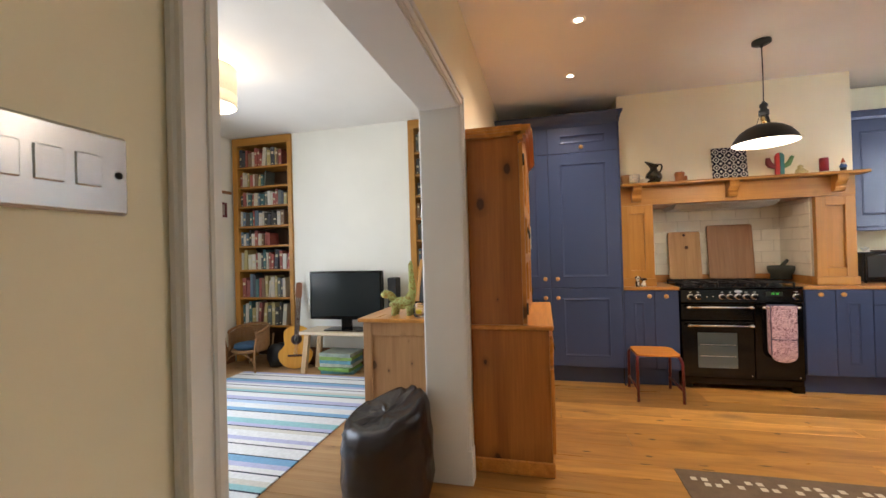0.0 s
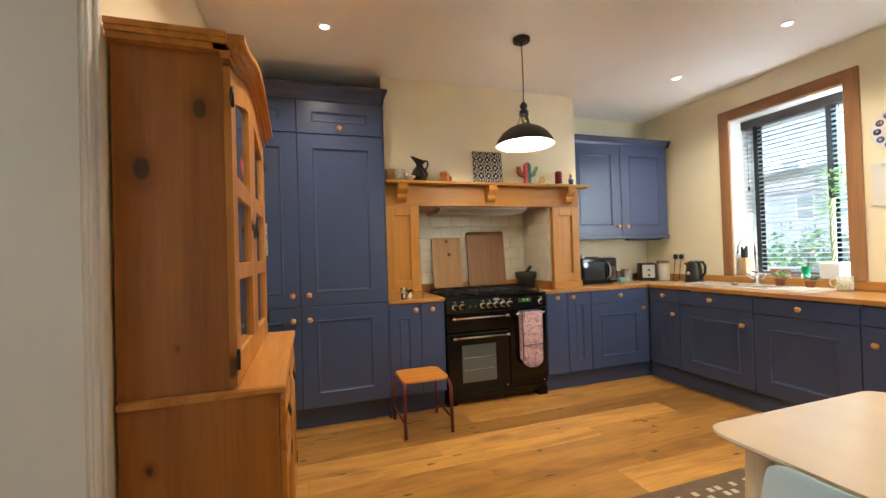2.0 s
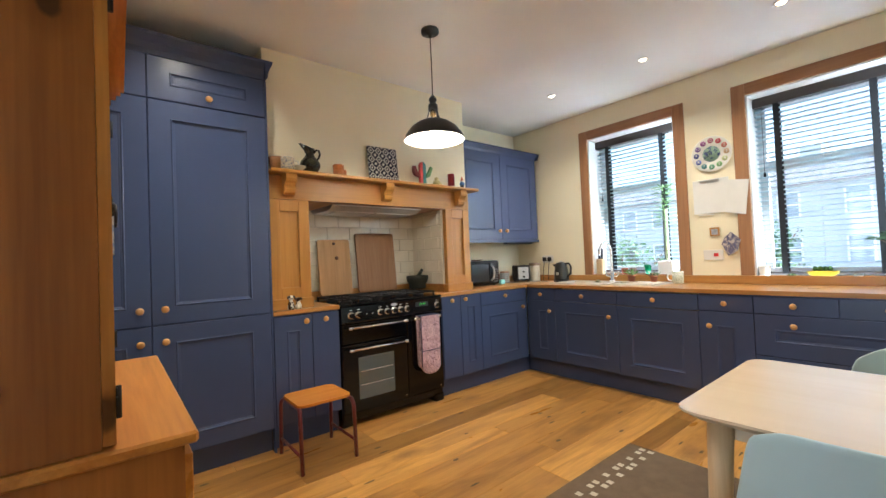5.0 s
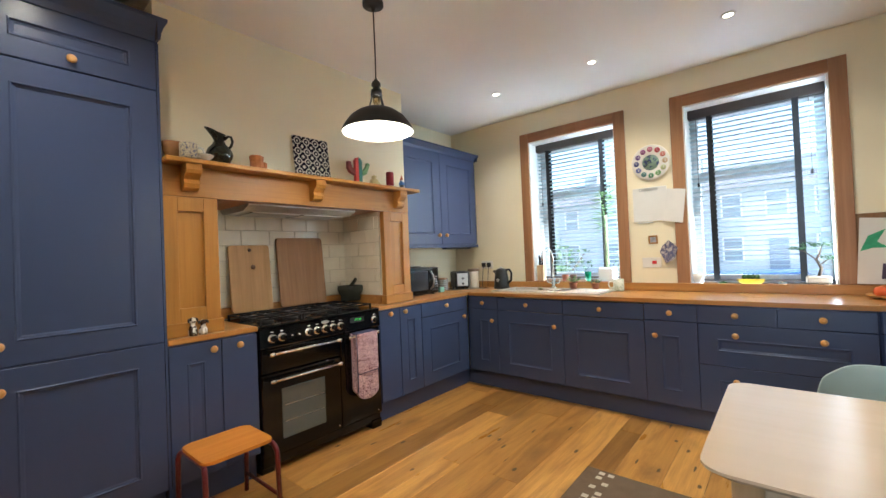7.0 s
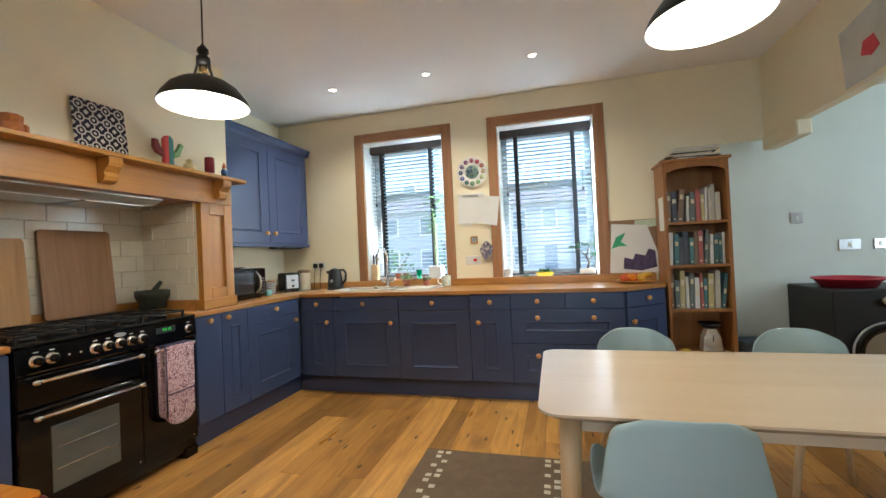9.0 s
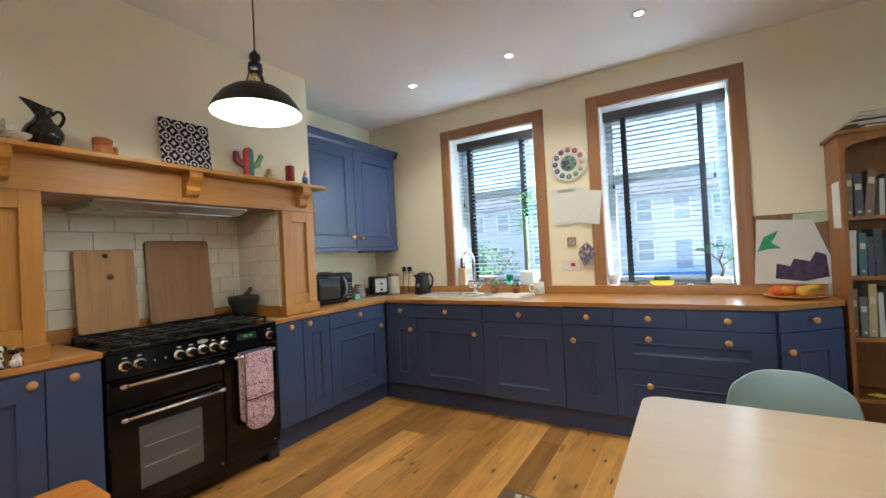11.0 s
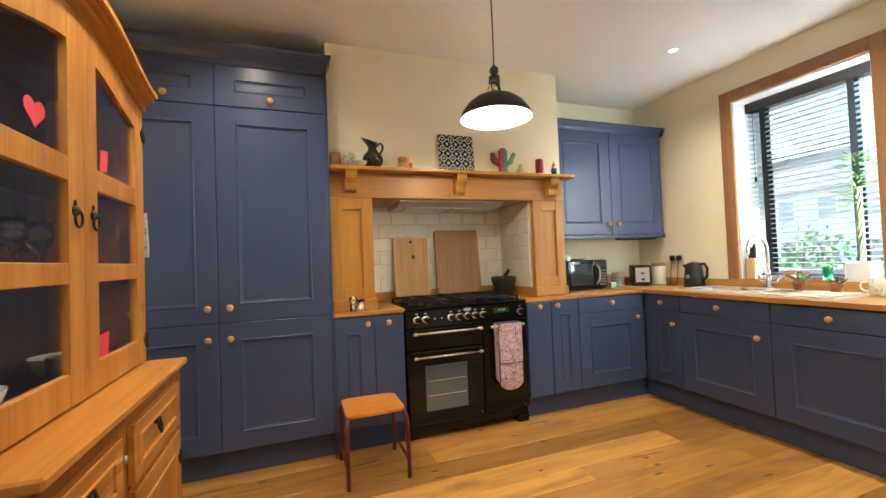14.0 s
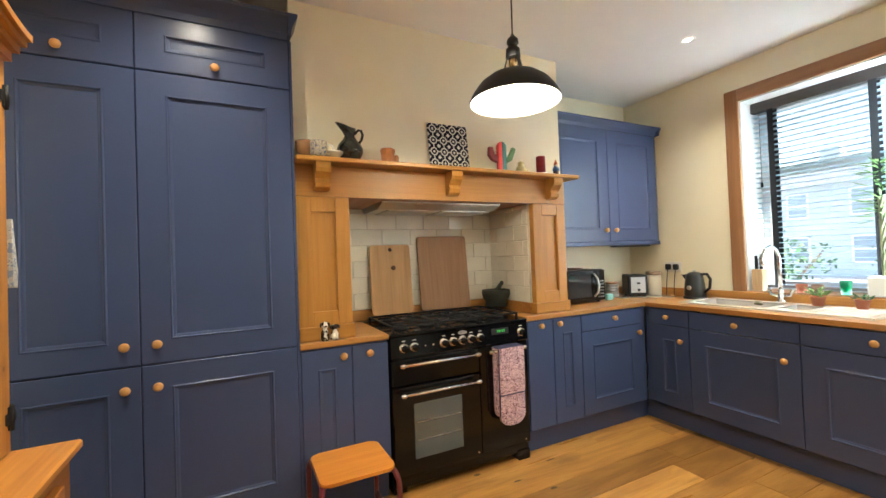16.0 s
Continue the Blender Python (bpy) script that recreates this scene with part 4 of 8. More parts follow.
def pendant(cx, cy):
    p = thing("pendant_lamp", (cx, cy, CZ), "black metal dome pendant lamp with brass bulb holder, lit", "lamp", "kitchen pendants")
    bm = bmesh.new()
    lathe(bm, [(0.0, CZ - 0.001), (0.058, CZ - 0.001), (0.058, CZ - 0.022), (0.045, CZ - 0.030), (0.012, CZ - 0.032), (0.008, CZ - 0.05), (0.0, CZ - 0.05)], (cx, cy, 0), 28)
    part("ceiling_rose", bm, MATT_BLACK, p)
    bm = bmesh.new()
    tube(bm, [(cx, cy, CZ - 0.045), (cx + 0.002, cy, 2.45), (cx, cy, 2.27)], 0.0035, 8)
    part("cord", bm, MATT_BLACK, p)
    bm = bmesh.new()
    lathe(bm, [(0.006, 2.285), (0.012, 2.275), (0.024, 2.262), (0.026, 2.245), (0.020, 2.242), (0.020, 2.225), (0.030, 2.22), (0.032, 2.185), (0.0, 2.185)], (cx, cy, 0), 20)
    part("socket", bm, MATT_BLACK, p)
    brass = metal("aged_brass", (0.62, 0.48, 0.25), 0.22)
    for k in range(3):
        a = radians(40 + 120 * k)
        bm = bmesh.new()
        rows = []
        for r, z in ((0.027, 2.190), (0.033, 2.170), (0.042, 2.138), (0.048, 2.116)):
            rows.append([bm.verts.new((cx + q * math.cos(a + e / q), cy + q * math.sin(a + e / q), z)) for q, e in ((r, -0.011), (r, 0.011), (r - 0.003, 0.011), (r - 0.003, -0.011))])
        for p0, q0 in zip(rows, rows[1:]):
            for m in range(4):
                bm.faces.new((p0[m], p0[(m + 1) % 4], q0[(m + 1) % 4], q0[m]))
        bm.faces.new(rows[0]), bm.faces.new(rows[-1])
        part("cage_arm", bm, MATT_BLACK, p)
    bm = bmesh.new()
    lathe(bm, [(0.0, 2.186), (0.020, 2.186), (0.021, 2.150), (0.017, 2.146), (0.017, 2.110), (0.0, 2.108)], (cx, cy, 0), 18)
    part("bulb_holder", bm, brass, p, "polished brass bulb holder")
    out = [(0.045, 2.120), (0.070, 2.114), (0.11, 2.096), (0.150, 2.066), (0.183, 2.022), (0.198, 1.992), (0.198, 1.986)]
    bm = bmesh.new()
    lathe(bm, out, (cx, cy, 0), 48)
    for f in list(bm.faces):
        if len(f.verts) > 4:
            bm.faces.remove(f)
    shade_part = part("shade", bm, MATT_BLACK, p)
    bm = bmesh.new()
    lathe(bm, [(r - 0.004, z - 0.004) for r, z in out[:-1]] + [(0.194, 1.9865)], (cx, cy, 0), 48)
    for f in list(bm.faces):
        if len(f.verts) > 4:
            bm.faces.remove(f)
    part("lining", bm, paint("white_enamel_lining", (0.82, 0.80, 0.74), 0.4, 0.02, 4, 0.02), shade_part, "white enamelled inside of shade")
    bm = bmesh.new()
    lathe(bm, [(0.0, 2.09), (0.016, 2.09), (0.018, 2.06), (0.030, 2.03), (0.033, 2.01), (0.026, 1.995), (0.0, 1.988)], (cx, cy, 0), 20)
    bulb = part("bulb", bm, glow("warm_lit_bulb", (1.0, 0.80, 0.5), 2.2), p, "glowing warm bulb")
    bulb.visible_shadow = False


for c in PENDANTS:
    pendant(*c)


def downlight():
    d = thing("downlight", (0, 0, 0), "small round white recessed ceiling spotlight, lit", "lamp", "recessed spotlights")
    bm = bmesh.new()
    lathe(bm, [(0.043, 0.0), (0.045, -0.004), (0.040, -0.007), (0.030, -0.007), (0.026, -0.001), (0.0, -0.001)], (0, 0, 0), 24)
    part("bezel", bm, TRIM, d)
    bm = bmesh.new()
    lathe(bm, [(0.026, -0.0015), (0.024, -0.006), (0.0, -0.007)], (0, 0, 0), 20)
    part("lamp_face", bm, glow("warm_spot_face", (1.0, 0.86, 0.62), 2), d).visible_shadow = False
    return d


first = downlight()
for i, (dx, dy) in enumerate(DOWNLIGHTS):
    if i:
        copy_thing(first, pose(dx, dy, CZ - 0.001))
first.location = (*DOWNLIGHTS[0], CZ - 0.001)

# ---- dining table, chairs, stool, mat ----


def dining_table():
    t = thing("dining_table", (1.695, 0.99, 0.0), "pale birch dining table with rounded corners and turned legs", "table")
    bm = bmesh.new()
    out = rounded(0.836, 1.75, 0.07, 5, 1.697, 0.985)
    inner = rounded(0.776, 1.69, 0.06, 5, 1.697, 0.985)
    n = len(out)
    top = [bm.verts.new((x, y, 0.722)) for x, y in out]
    edge = [bm.verts.new((x, y, 0.714)) for x, y in out]
    low = [bm.verts.new((x, y, 0.694)) for x, y in inner]
    bm.faces.new(top), bm.faces.new(low)
    for p, q in ((top, edge), (edge, low)):
        for i in range(n):
            bm.faces.new((p[i], p[(i + 1) % n], q[(i + 1) % n], q[i]))
    part("tabletop", bm, BIRCH, t)
    for sx in (1.36, 2.034):
        for sy in (0.19, 1.78):
            bm = bmesh.new()
            ox, oy = (0.02 if sx > 1.7 else -0.02), (0.02 if sy > 1 else -0.02)
            tube(bm, [(sx - ox, sy - oy, 0.694), (sx - ox * 0.6, sy - oy * 0.6, 0.45), (sx + ox * 0.4, sy + oy * 0.4, 0.0)], [0.036, 0.032, 0.021], 16)
            part("leg", bm, BIRCH_UP, t)
    bm = bmesh.new()
    for y in (0.24, 1.73):
        box(bm, (1.40, y - 0.012, 0.63), (1.99, y + 0.012, 0.693))
    for x in (1.40, 1.99):
        box(bm, (x - 0.012, 0.24, 0.631), (x + 0.012, 1.73, 0.692))
    part("apron", bm, BIRCH, t)


dining_table()


def shell_chair():
    """A moulded shell with a rounded back; it faces along +x, its origin on the floor."""
    c = thing("dining_chair", (0, 0, 0), "pale blue moulded plastic chair with tapered wooden legs", "chair", "chairs round the table")
    bm = bmesh.new()
    prof = [(-0.245, 0.765, 0.165), (-0.240, 0.725, 0.190), (-0.232, 0.65, 0.205), (-0.222, 0.57, 0.215), (-0.205, 0.50, 0.225), (-0.165, 0.455, 0.232), (-0.09, 0.438, 0.235), (0.02, 0.440, 0.232), (0.12, 0.447, 0.225), (0.19, 0.445, 0.205), (0.225, 0.425, 0.18)]
    rows = []
    for k, (x, z, w) in enumerate(prof):
        row = []
        for j in range(13):
            s = (j - 6) / 6
            curl = abs(s) ** 2.5
            back = max(0.0, min(1.0, (0.56 - (k / 10)) * 3))
            up = (1 - back) * 0.055 * curl
            fwd = back * 0.075 * curl
            top_round = -0.045 * abs(s) ** 4 if k == 0 else (-0.012 * abs(s) ** 4 if k == 1 else 0)
            row.append(bm.verts.new((x + fwd, w * s, z + up + top_round)))
        rows.append(row)
    for p, q in zip(rows, rows[1:]):
        for j in range(12):
            bm.faces.new((p[j], p[j + 1], q[j + 1], q[j]))
    bmesh.ops.recalc_face_normals(bm, faces=bm.faces[:])
    bmesh.ops.solidify(bm, geom=bm.faces[:], thickness=0.009)
    shell = part("shell", smooth_all(bm), CHAIR_BLUE, c)
    mod = shell.modifiers.new("rounding", "SUBSURF")
    mod.levels = mod.render_levels = 1
    for sx in (-1, 1):
        for sy in (-1, 1):
            bm = bmesh.new()
            tube(bm, [(sx * 0.13, sy * 0.13, 0.425), (sx * 0.21, sy * 0.215, 0.0)], [0.019, 0.011], 12)
            part("leg", bm, BIRCH_UP, c)
    bm = bmesh.new()
    for s in (-1, 1):
        tube(bm, [(s * 0.15, -0.15, 0.418), (s * 0.15, 0.15, 0.418)], 0.009, 8)
        tube(bm, [(-0.15, s * 0.15, 0.414), (0.15, s * 0.15, 0.414)], 0.009, 8)
    part("seat_frame", bm, MATT_BLACK, c)
    return c


chair = shell_chair()
copy_thing(chair, pose(2.245, 1.385, 0, 0, 0, 180))
copy_thing(chair, pose(2.245, 0.645, 0, 0, 0, 178))
chair.matrix_basis = pose(1.415, 1.475, 0, 0, 0, 2)


def school_stool():
    s = thing("stool", (0.945, 3.875, 0), "low school stool with orange plywood seat and maroon frame", "stool")
    bm = bmesh.new()
    prism(bm, rounded(0.335, 0.315, 0.04, 5, 0.945, 3.875), 0.368, 0.384, bevel=0.005)
    part("seat", bm, wood("orange_ply_seat", (0.70, 0.27, 0.038), (0.60, 0.21, 0.028), "x", 0, 0.2, 2.0), s)
    maroon = paint("maroon_enamel", (0.13, 0.018, 0.022), 0.28, 0.08, 10, 0.06)
    for x in (0.775, 1.115):
        bm = bmesh.new()
        pts = [(x, 3.688, 0.0), (x, 3.702, 0.30)]
        for i in range(5):
            a = i / 4 * math.pi / 2
            pts.append((x - math.copysign(0.028 * (1 - math.cos(a)) * 0.5, x - 0.945), 3.702 + 0.05 * (1 - math.cos(a)), 0.305 + 0.055 * math.sin(a)))
        pts += [(p[0], 2 * 3.878 - p[1], p[2]) for p in reversed(pts)]
        tube(bm, pts, 0.0125, 12)
        leg = part("leg_hoop", bm, maroon, s)
        bm = bmesh.new()
        tube(bm, [(x, 3.694, 0.10), (x, 4.062, 0.10)], 0.009, 10)
        part("stretcher", bm, maroon, leg)
    bm = bmesh.new()
    tube(bm, [(0.775, 3.80, 0.362), (1.115, 3.80, 0.362)], 0.007, 8)
    tube(bm, [(0.775, 3.95, 0.362), (1.115, 3.95, 0.362)], 0.007, 8)
    part("seat_rail", bm, maroon, s)


school_stool()


def kitchen_mat():
    m = thing("kitchen_mat", (1.59, 2.1, 0.0), "flat brown mat with rows of pale squares", "mat")
    bm = bmesh.new()
    box(bm, (0.735, 1.55, 0.001), (2.455, 2.612, 0.007), 0.002)
    part("mat_field", bm, paint("brown_mat", (0.16, 0.105, 0.062), 0.9, 0.12, 18, 0.5), m)
    bm = bmesh.new()
    for y0 in (2.50, 1.86):
        for row in range(2):
            for i in range(32):
                if (i * 7 + row * 3) % 5 > 2:
                    continue
                x = 0.79 + i * 0.052
                box(bm, (x, y0 - row * 0.05, 0.0065), (x + 0.030, y0 - row * 0.05 + 0.032, 0.0082))
    tagged(part("square_pattern", bm, paint("pale_mat_square", (0.62, 0.56, 0.45), 0.9, 0.1, 30, 0.3), m), kind="stuff")


kitchen_mat()

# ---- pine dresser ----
# Near-black wood: the shade inside the furniture is put into the colour.
WOOD_IN_SHADE = wood("shaded_wood_inside", (0.10, 0.05, 0.02), (0.06, 0.03, 0.012), "z", 0.3, 0.6)


def dresser():
    y0, y1, xb, xl, xu = 2.385, 3.425, -0.378, 0.062, -0.078
    d = thing("pine_dresser", (-0.15, 2.90, 0.0), "honey pine dresser with glazed arched doors and black iron fittings", "dresser")
    part("lower_body", boxes(((xb, y0, 0.06), (xl, y1, 0.825))), PINE_SIDE_SHADED, d)
    bm = bmesh.new()
    box(bm, (xb, y0 - 0.008, 0.0), (xl + 0.015, y1 + 0.008, 0.085), 0.006)
    part("plinth", bm, PINE_FLAT, d)
    bm = bmesh.new()
    box(bm, (xb, y0 - 0.018, 0.826), (xl + 0.026, y1 + 0.018, 0.853), 0.006)
    part("ledge", bm, PINE_FLAT, d)
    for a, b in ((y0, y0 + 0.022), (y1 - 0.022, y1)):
        part("side_panel", boxes(((xb, a, 0.854), (xu, b, 1.945))), PINE_SIDE_SHADED, d)
    part("back_panel", boxes(((xb, y0 + 0.0225, 0.854), (xb + 0.012, y1 - 0.0225, 1.93))), WOOD_IN_SHADE, d)
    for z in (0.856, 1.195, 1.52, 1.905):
        part("shelf", boxes(((xb + 0.0125, y0 + 0.0225, z), (xu - 0.03, y1 - 0.0225, z + 0.018))), WOOD_IN_SHADE, d)

    def arch(y):
        return 0.105 * math.sin(math.pi * (y - y0) / (y1 - y0)) ** 1.6
    n = 28
    ys = [y0 - 0.03 + (y1 - y0 + 0.06) * i / n for i in range(n + 1)]
    lift = [arch(min(max(y, y0), y1)) for y in ys]
    bm = bmesh.new()
    for inner, outer, x in ((1.905, 1.945, xu + 0.028),):
        out = [(y, inner - 0.0 + h) for y, h in zip(ys, lift)] + [(y, outer + h) for y, h in zip(reversed(ys), reversed(lift))]
        prism(bm, out, xu - 0.0, x, "x")
    part("arched_rail", bm, PINE_FLAT, d)
    bm = bmesh.new()
    for lo, hi, x in ((1.930, 1.952, 0.045), (1.950, 1.968, 0.060), (1.966, 1.985, 0.072)):
        out = [(y, lo + h) for y, h in zip(ys, lift)] + [(y, hi + h) for y, h in zip(reversed(ys), reversed(lift))]
        prism(bm, out, xu - 0.02, xu + x, "x")
    for y in (ys[0], ys[-1]):
        s = 1 if y > 2.8 else -1
        for lo, hi, k in ((1.930, 1.952, 0.0), (1.950, 1.968, 0.008), (1.966, 1.985, 0.014)):
            a, b = sorted((y - s * 0.03, y + s * k))
            box(bm, (xb, a, lo), (xu + 0.02, b, hi))
    part("arched_cornice", bm, PINE_FLAT, d)
    part("top_board", boxes(((xb, y0, 1.946), (xu - 0.021, y1, 1.962))), PINE_FLAT, d)
    ym = (y0 + y1) / 2
    xd0, xd1 = xu + 0.001, xu + 0.023
    for a, b, hinge in ((y0 + 0.002, ym - 0.0015, 0), (ym + 0.0015, y1 - 0.002, 1)):
        s = 0.088
        bm = bmesh.new()
        m = 14
        yy = [a + (b - a) * i / m for i in range(m + 1)]
        for p, q in ((a, a + s), (b - s, b)):
            seg = [p + (q - p) * i / 4 for i in range(5)]
            out = [(p, 0.860), (q, 0.860)] + [(y, 1.892 + arch(y)) for y in reversed(seg)]
            prism(bm, out, xd0, xd1, "x")
        seg = [a + s + (b - a - 2 * s) * i / m for i in range(m + 1)]
        out = [(y, 1.792 + arch(y)) for y in seg] + [(y, 1.892 + arch(y)) for y in reversed(seg)]
        prism(bm, out, xd0, xd1 - 0.0005, "x")
        for z0, z1 in ((0.860, 0.950), (1.198, 1.256), (1.487, 1.556)):
            box(bm, (xd0, a + s, z0), (xd1 - 0.0005, b - s, z1), 0.002)
        door = part("glazed_door", bm, PINE, d)
        for z0, z1 in ((0.950, 1.198), (1.256, 1.487), (1.556, 1.90)):
            bm = bmesh.new()
            if z1 < 1.8:
                box(bm, (xd0 + 0.006, a + s - 0.004, z0 - 0.004), (xd0 + 0.009, b - s + 0.004, z1 + 0.004))
            else:
                out = [(a + s - 0.004, z0)] + [(b - s + 0.004, z0)] + [(y, 1.80 + arch(y)) for y in reversed(seg)]
                prism(bm, out, xd0 + 0.006, xd0 + 0.009, "x")
            part("pane", bm, GLASS, door).visible_shadow = False
        yp = b - 0.055 if hinge == 0 else a + 0.055
        bm = bmesh.new()
        lathe(bm, [(0.017, 0.0), (0.016, 0.004), (0.008, 0.012), (0.0, 0.014)], (xd1, yp, 1.405), 10, "x")
        pts = [(xd1 + 0.010, yp + 0.021 * math.sin(k / 12 * 2 * math.pi), 1.382 + 0.024 * math.cos(k / 12 * 2 * math.pi)) for k in range(13)]
        tube(bm, pts, 0.0038, 7)
        box(bm, (xd1, yp - 0.008, 1.405), (xd1 + 0.004, yp + 0.008, 1.437), 0.003)
        part("ring_pull", bm, IRON, door, "black iron ring pull")
        yh = a + 0.002 if hinge == 0 else b - 0.002
        for z in (0.945, 1.795):
            bm = bmesh.new()
            for dy, w, h in ((0.0, 0.012, 0.062), (0.018, 0.008, 0.03), (-0.018, 0.008, 0.03)):
                box(bm, (xd1, yh + dy - w, z - h / 2), (xd1 + 0.004, yh + dy + w, z + h / 2), 0.002)
            tube(bm, [(xd1 + 0.005, yh, z - 0.033), (xd1 + 0.005, yh, z + 0.033)], 0.005, 8)
            part("hinge", bm, IRON, door, "black iron hinge")
    def P(u, v, q):
        return (xl + q, u, v)
    for a, b in ((2.435, 2.745), (2.835, 3.315)):
        dr = part("drawer", panel_front(P, a, b, 0.612, 0.782, True, 0.046), PINE_FLAT, d)
        y = (a + b) / 2 - 0.03
        bm = bmesh.new()
        lathe(bm, [(0.019, 0.0), (0.018, 0.004), (0.008, 0.010), (0.0, 0.011)], (xl + 0.014, y, 0.730), 8, "x")
        lathe(bm, [(0.010, 0.0), (0.009, 0.004), (0.0, 0.005)], (xl + 0.014, y, 0.757), 6, "x")
        tube(bm, [(xl + 0.022, y - 0.013, 0.730), (xl + 0.030, y - 0.013, 0.700), (xl + 0.032, y, 0.682), (xl + 0.030, y + 0.013, 0.700), (xl + 0.022, y + 0.013, 0.730)], 0.0045, 8)
        part("drop_pull", bm, IRON, dr, "black iron drop pull")
        door = part("lower_door", panel_front(P, a, b, 0.11, 0.592, True, 0.075), PINE, d)
        for z in (0.19, 0.49):
            bm = bmesh.new()
            for dy, w, h in ((0.0, 0.010, 0.058), (0.016, 0.008, 0.030), (-0.016, 0.008, 0.030)):
                box(bm, (xl + 0.022, b - 0.006 + dy - w, z - h / 2), (xl + 0.027, b - 0.006 + dy + w, z + h / 2), 0.002)
            part("hinge", bm, IRON, door, "black iron hinge")
    bm = bmesh.new()
    lathe(bm, [(0.007, 0.0), (0.011, 0.008), (0.010, 0.014), (0.0, 0.017)], (xl, 2.795, 0.702), 12, "x")
    part("catch_knob", bm, STEEL, d, "small metal catch knob")


dresser()


def dresser_contents():
    red = paint("red_card", (0.75, 0.06, 0.07), 0.6, 0.08, 20, 0.1)
    bm = bmesh.new()
    heart = []
    for k in range(24):
        t = 2 * math.pi * k / 24
        heart.append((2.69 + 0.0029 * 16 * math.sin(t) ** 3, 1.635 + 0.0026 * (13 * math.cos(t) - 5 * math.cos(2 * t) - 2 * math.cos(3 * t) - math.cos(4 * t))))
    prism(bm, heart, -0.0695, -0.0685, "x")
    solid("paper_heart", bm, red, "red paper heart stuck inside dresser glass", "paper heart")
    for nm, y, z, w, h in (("greeting_card", 3.085, 1.605, 0.065, 0.08), ("greeting_card", 3.06, 0.985, 0.09, 0.09)):
        bm = bmesh.new()
        prism(bm, [(y - w / 2, z - h / 2), (y + w / 2 - 0.01, z - h / 2 + 0.005), (y + w / 2, z + h / 2), (y - w / 2 + 0.006, z + h / 2 - 0.008)], -0.0697, -0.0685, "x")
        solid(nm, bm, red, "red card propped behind the dresser glass", "card", "", "red cards")
    glass = glassy("drinking_glass", (0.9, 0.95, 0.95))
    rnd = random.Random(5)
    bm = bmesh.new()
    lathe(bm, [(0.03, 0.0), (0.03, 0.003), (0.004, 0.008), (0.004, 0.07), (0.028, 0.10), (0.034, 0.13), (0.030, 0.165), (0.028, 0.165), (0.031, 0.13), (0.0, 0.085)], (0, 0, 0), 14)
    gm = mesh_of("wine_glass", bm, glass)
    for i in range(8):
        ob = new("wine_glass", gm)
        ob.location = (-0.16 - 0.09 * (i % 2) + rnd.uniform(-0.01, 0.01), 2.47 + 0.075 * i, 1.2135)
        tagged(ob, "clear stemmed wine glass on dresser shelf", "glass", "glasses in the dresser")
    bowl = [(0.04, 0.0), (0.075, 0.03), (0.09, 0.075), (0.086, 0.075), (0.07, 0.034), (0.0, 0.012)]
    for i, (y, z, nm, m) in enumerate(((2.50, 0.8745, "bowl", MATT_BLACK), (2.70, 0.8745, "bowl", CERAMIC), (3.18, 0.8745, "bowl", CERAMIC), (3.2, 1.5385, "bowl", CERAMIC), (2.5, 1.5385, "bowl", CERAMIC))):
        bm = bmesh.new()
        lathe(bm, bowl, (-0.23, y, z), 20)
        solid(nm, bm, m, "small round bowl on a dresser shelf", "bowl", "", "bowls in the dresser")
    bm = bmesh.new()
    lathe(bm, [(0.036, 0.0), (0.04, 0.005), (0.04, 0.09), (0.036, 0.09), (0.036, 0.008), (0.0, 0.008)], (-0.18, 3.06, 0.8745), 18)
    tube(bm, [(-0.18, 3.10, 0.945), (-0.18, 3.125, 0.935), (-0.18, 3.125, 0.905), (-0.18, 3.10, 0.895)], 0.005, 7)
    solid("mug", bm, paint("grey_mug", (0.2, 0.21, 0.22), 0.3), "grey mug on a dresser shelf", "mug")
    bm = bmesh.new()
    out = [(3.437, 1.47), (3.462, 1.33), (3.458, 1.285), (3.436, 1.29), (3.428, 1.47)]
    prism(bm, out, -0.20, -0.048, "x")
    towel = solid("tea_towel", bm, patterned_cloth("floral_tea_towel", (0.62, 0.62, 0.58), (0.25, 0.3, 0.4), 40), "pale floral tea towel hanging on dresser side", "towel")


dresser_contents()

# ---- things on the worktops and mantel ----


def put(name, profile, place, material, label, category, seg=22, group=""):
    bm = bmesh.new()
    lathe(bm, profile, place, seg)
    return solid(name, bm, material, label, category, "", group)


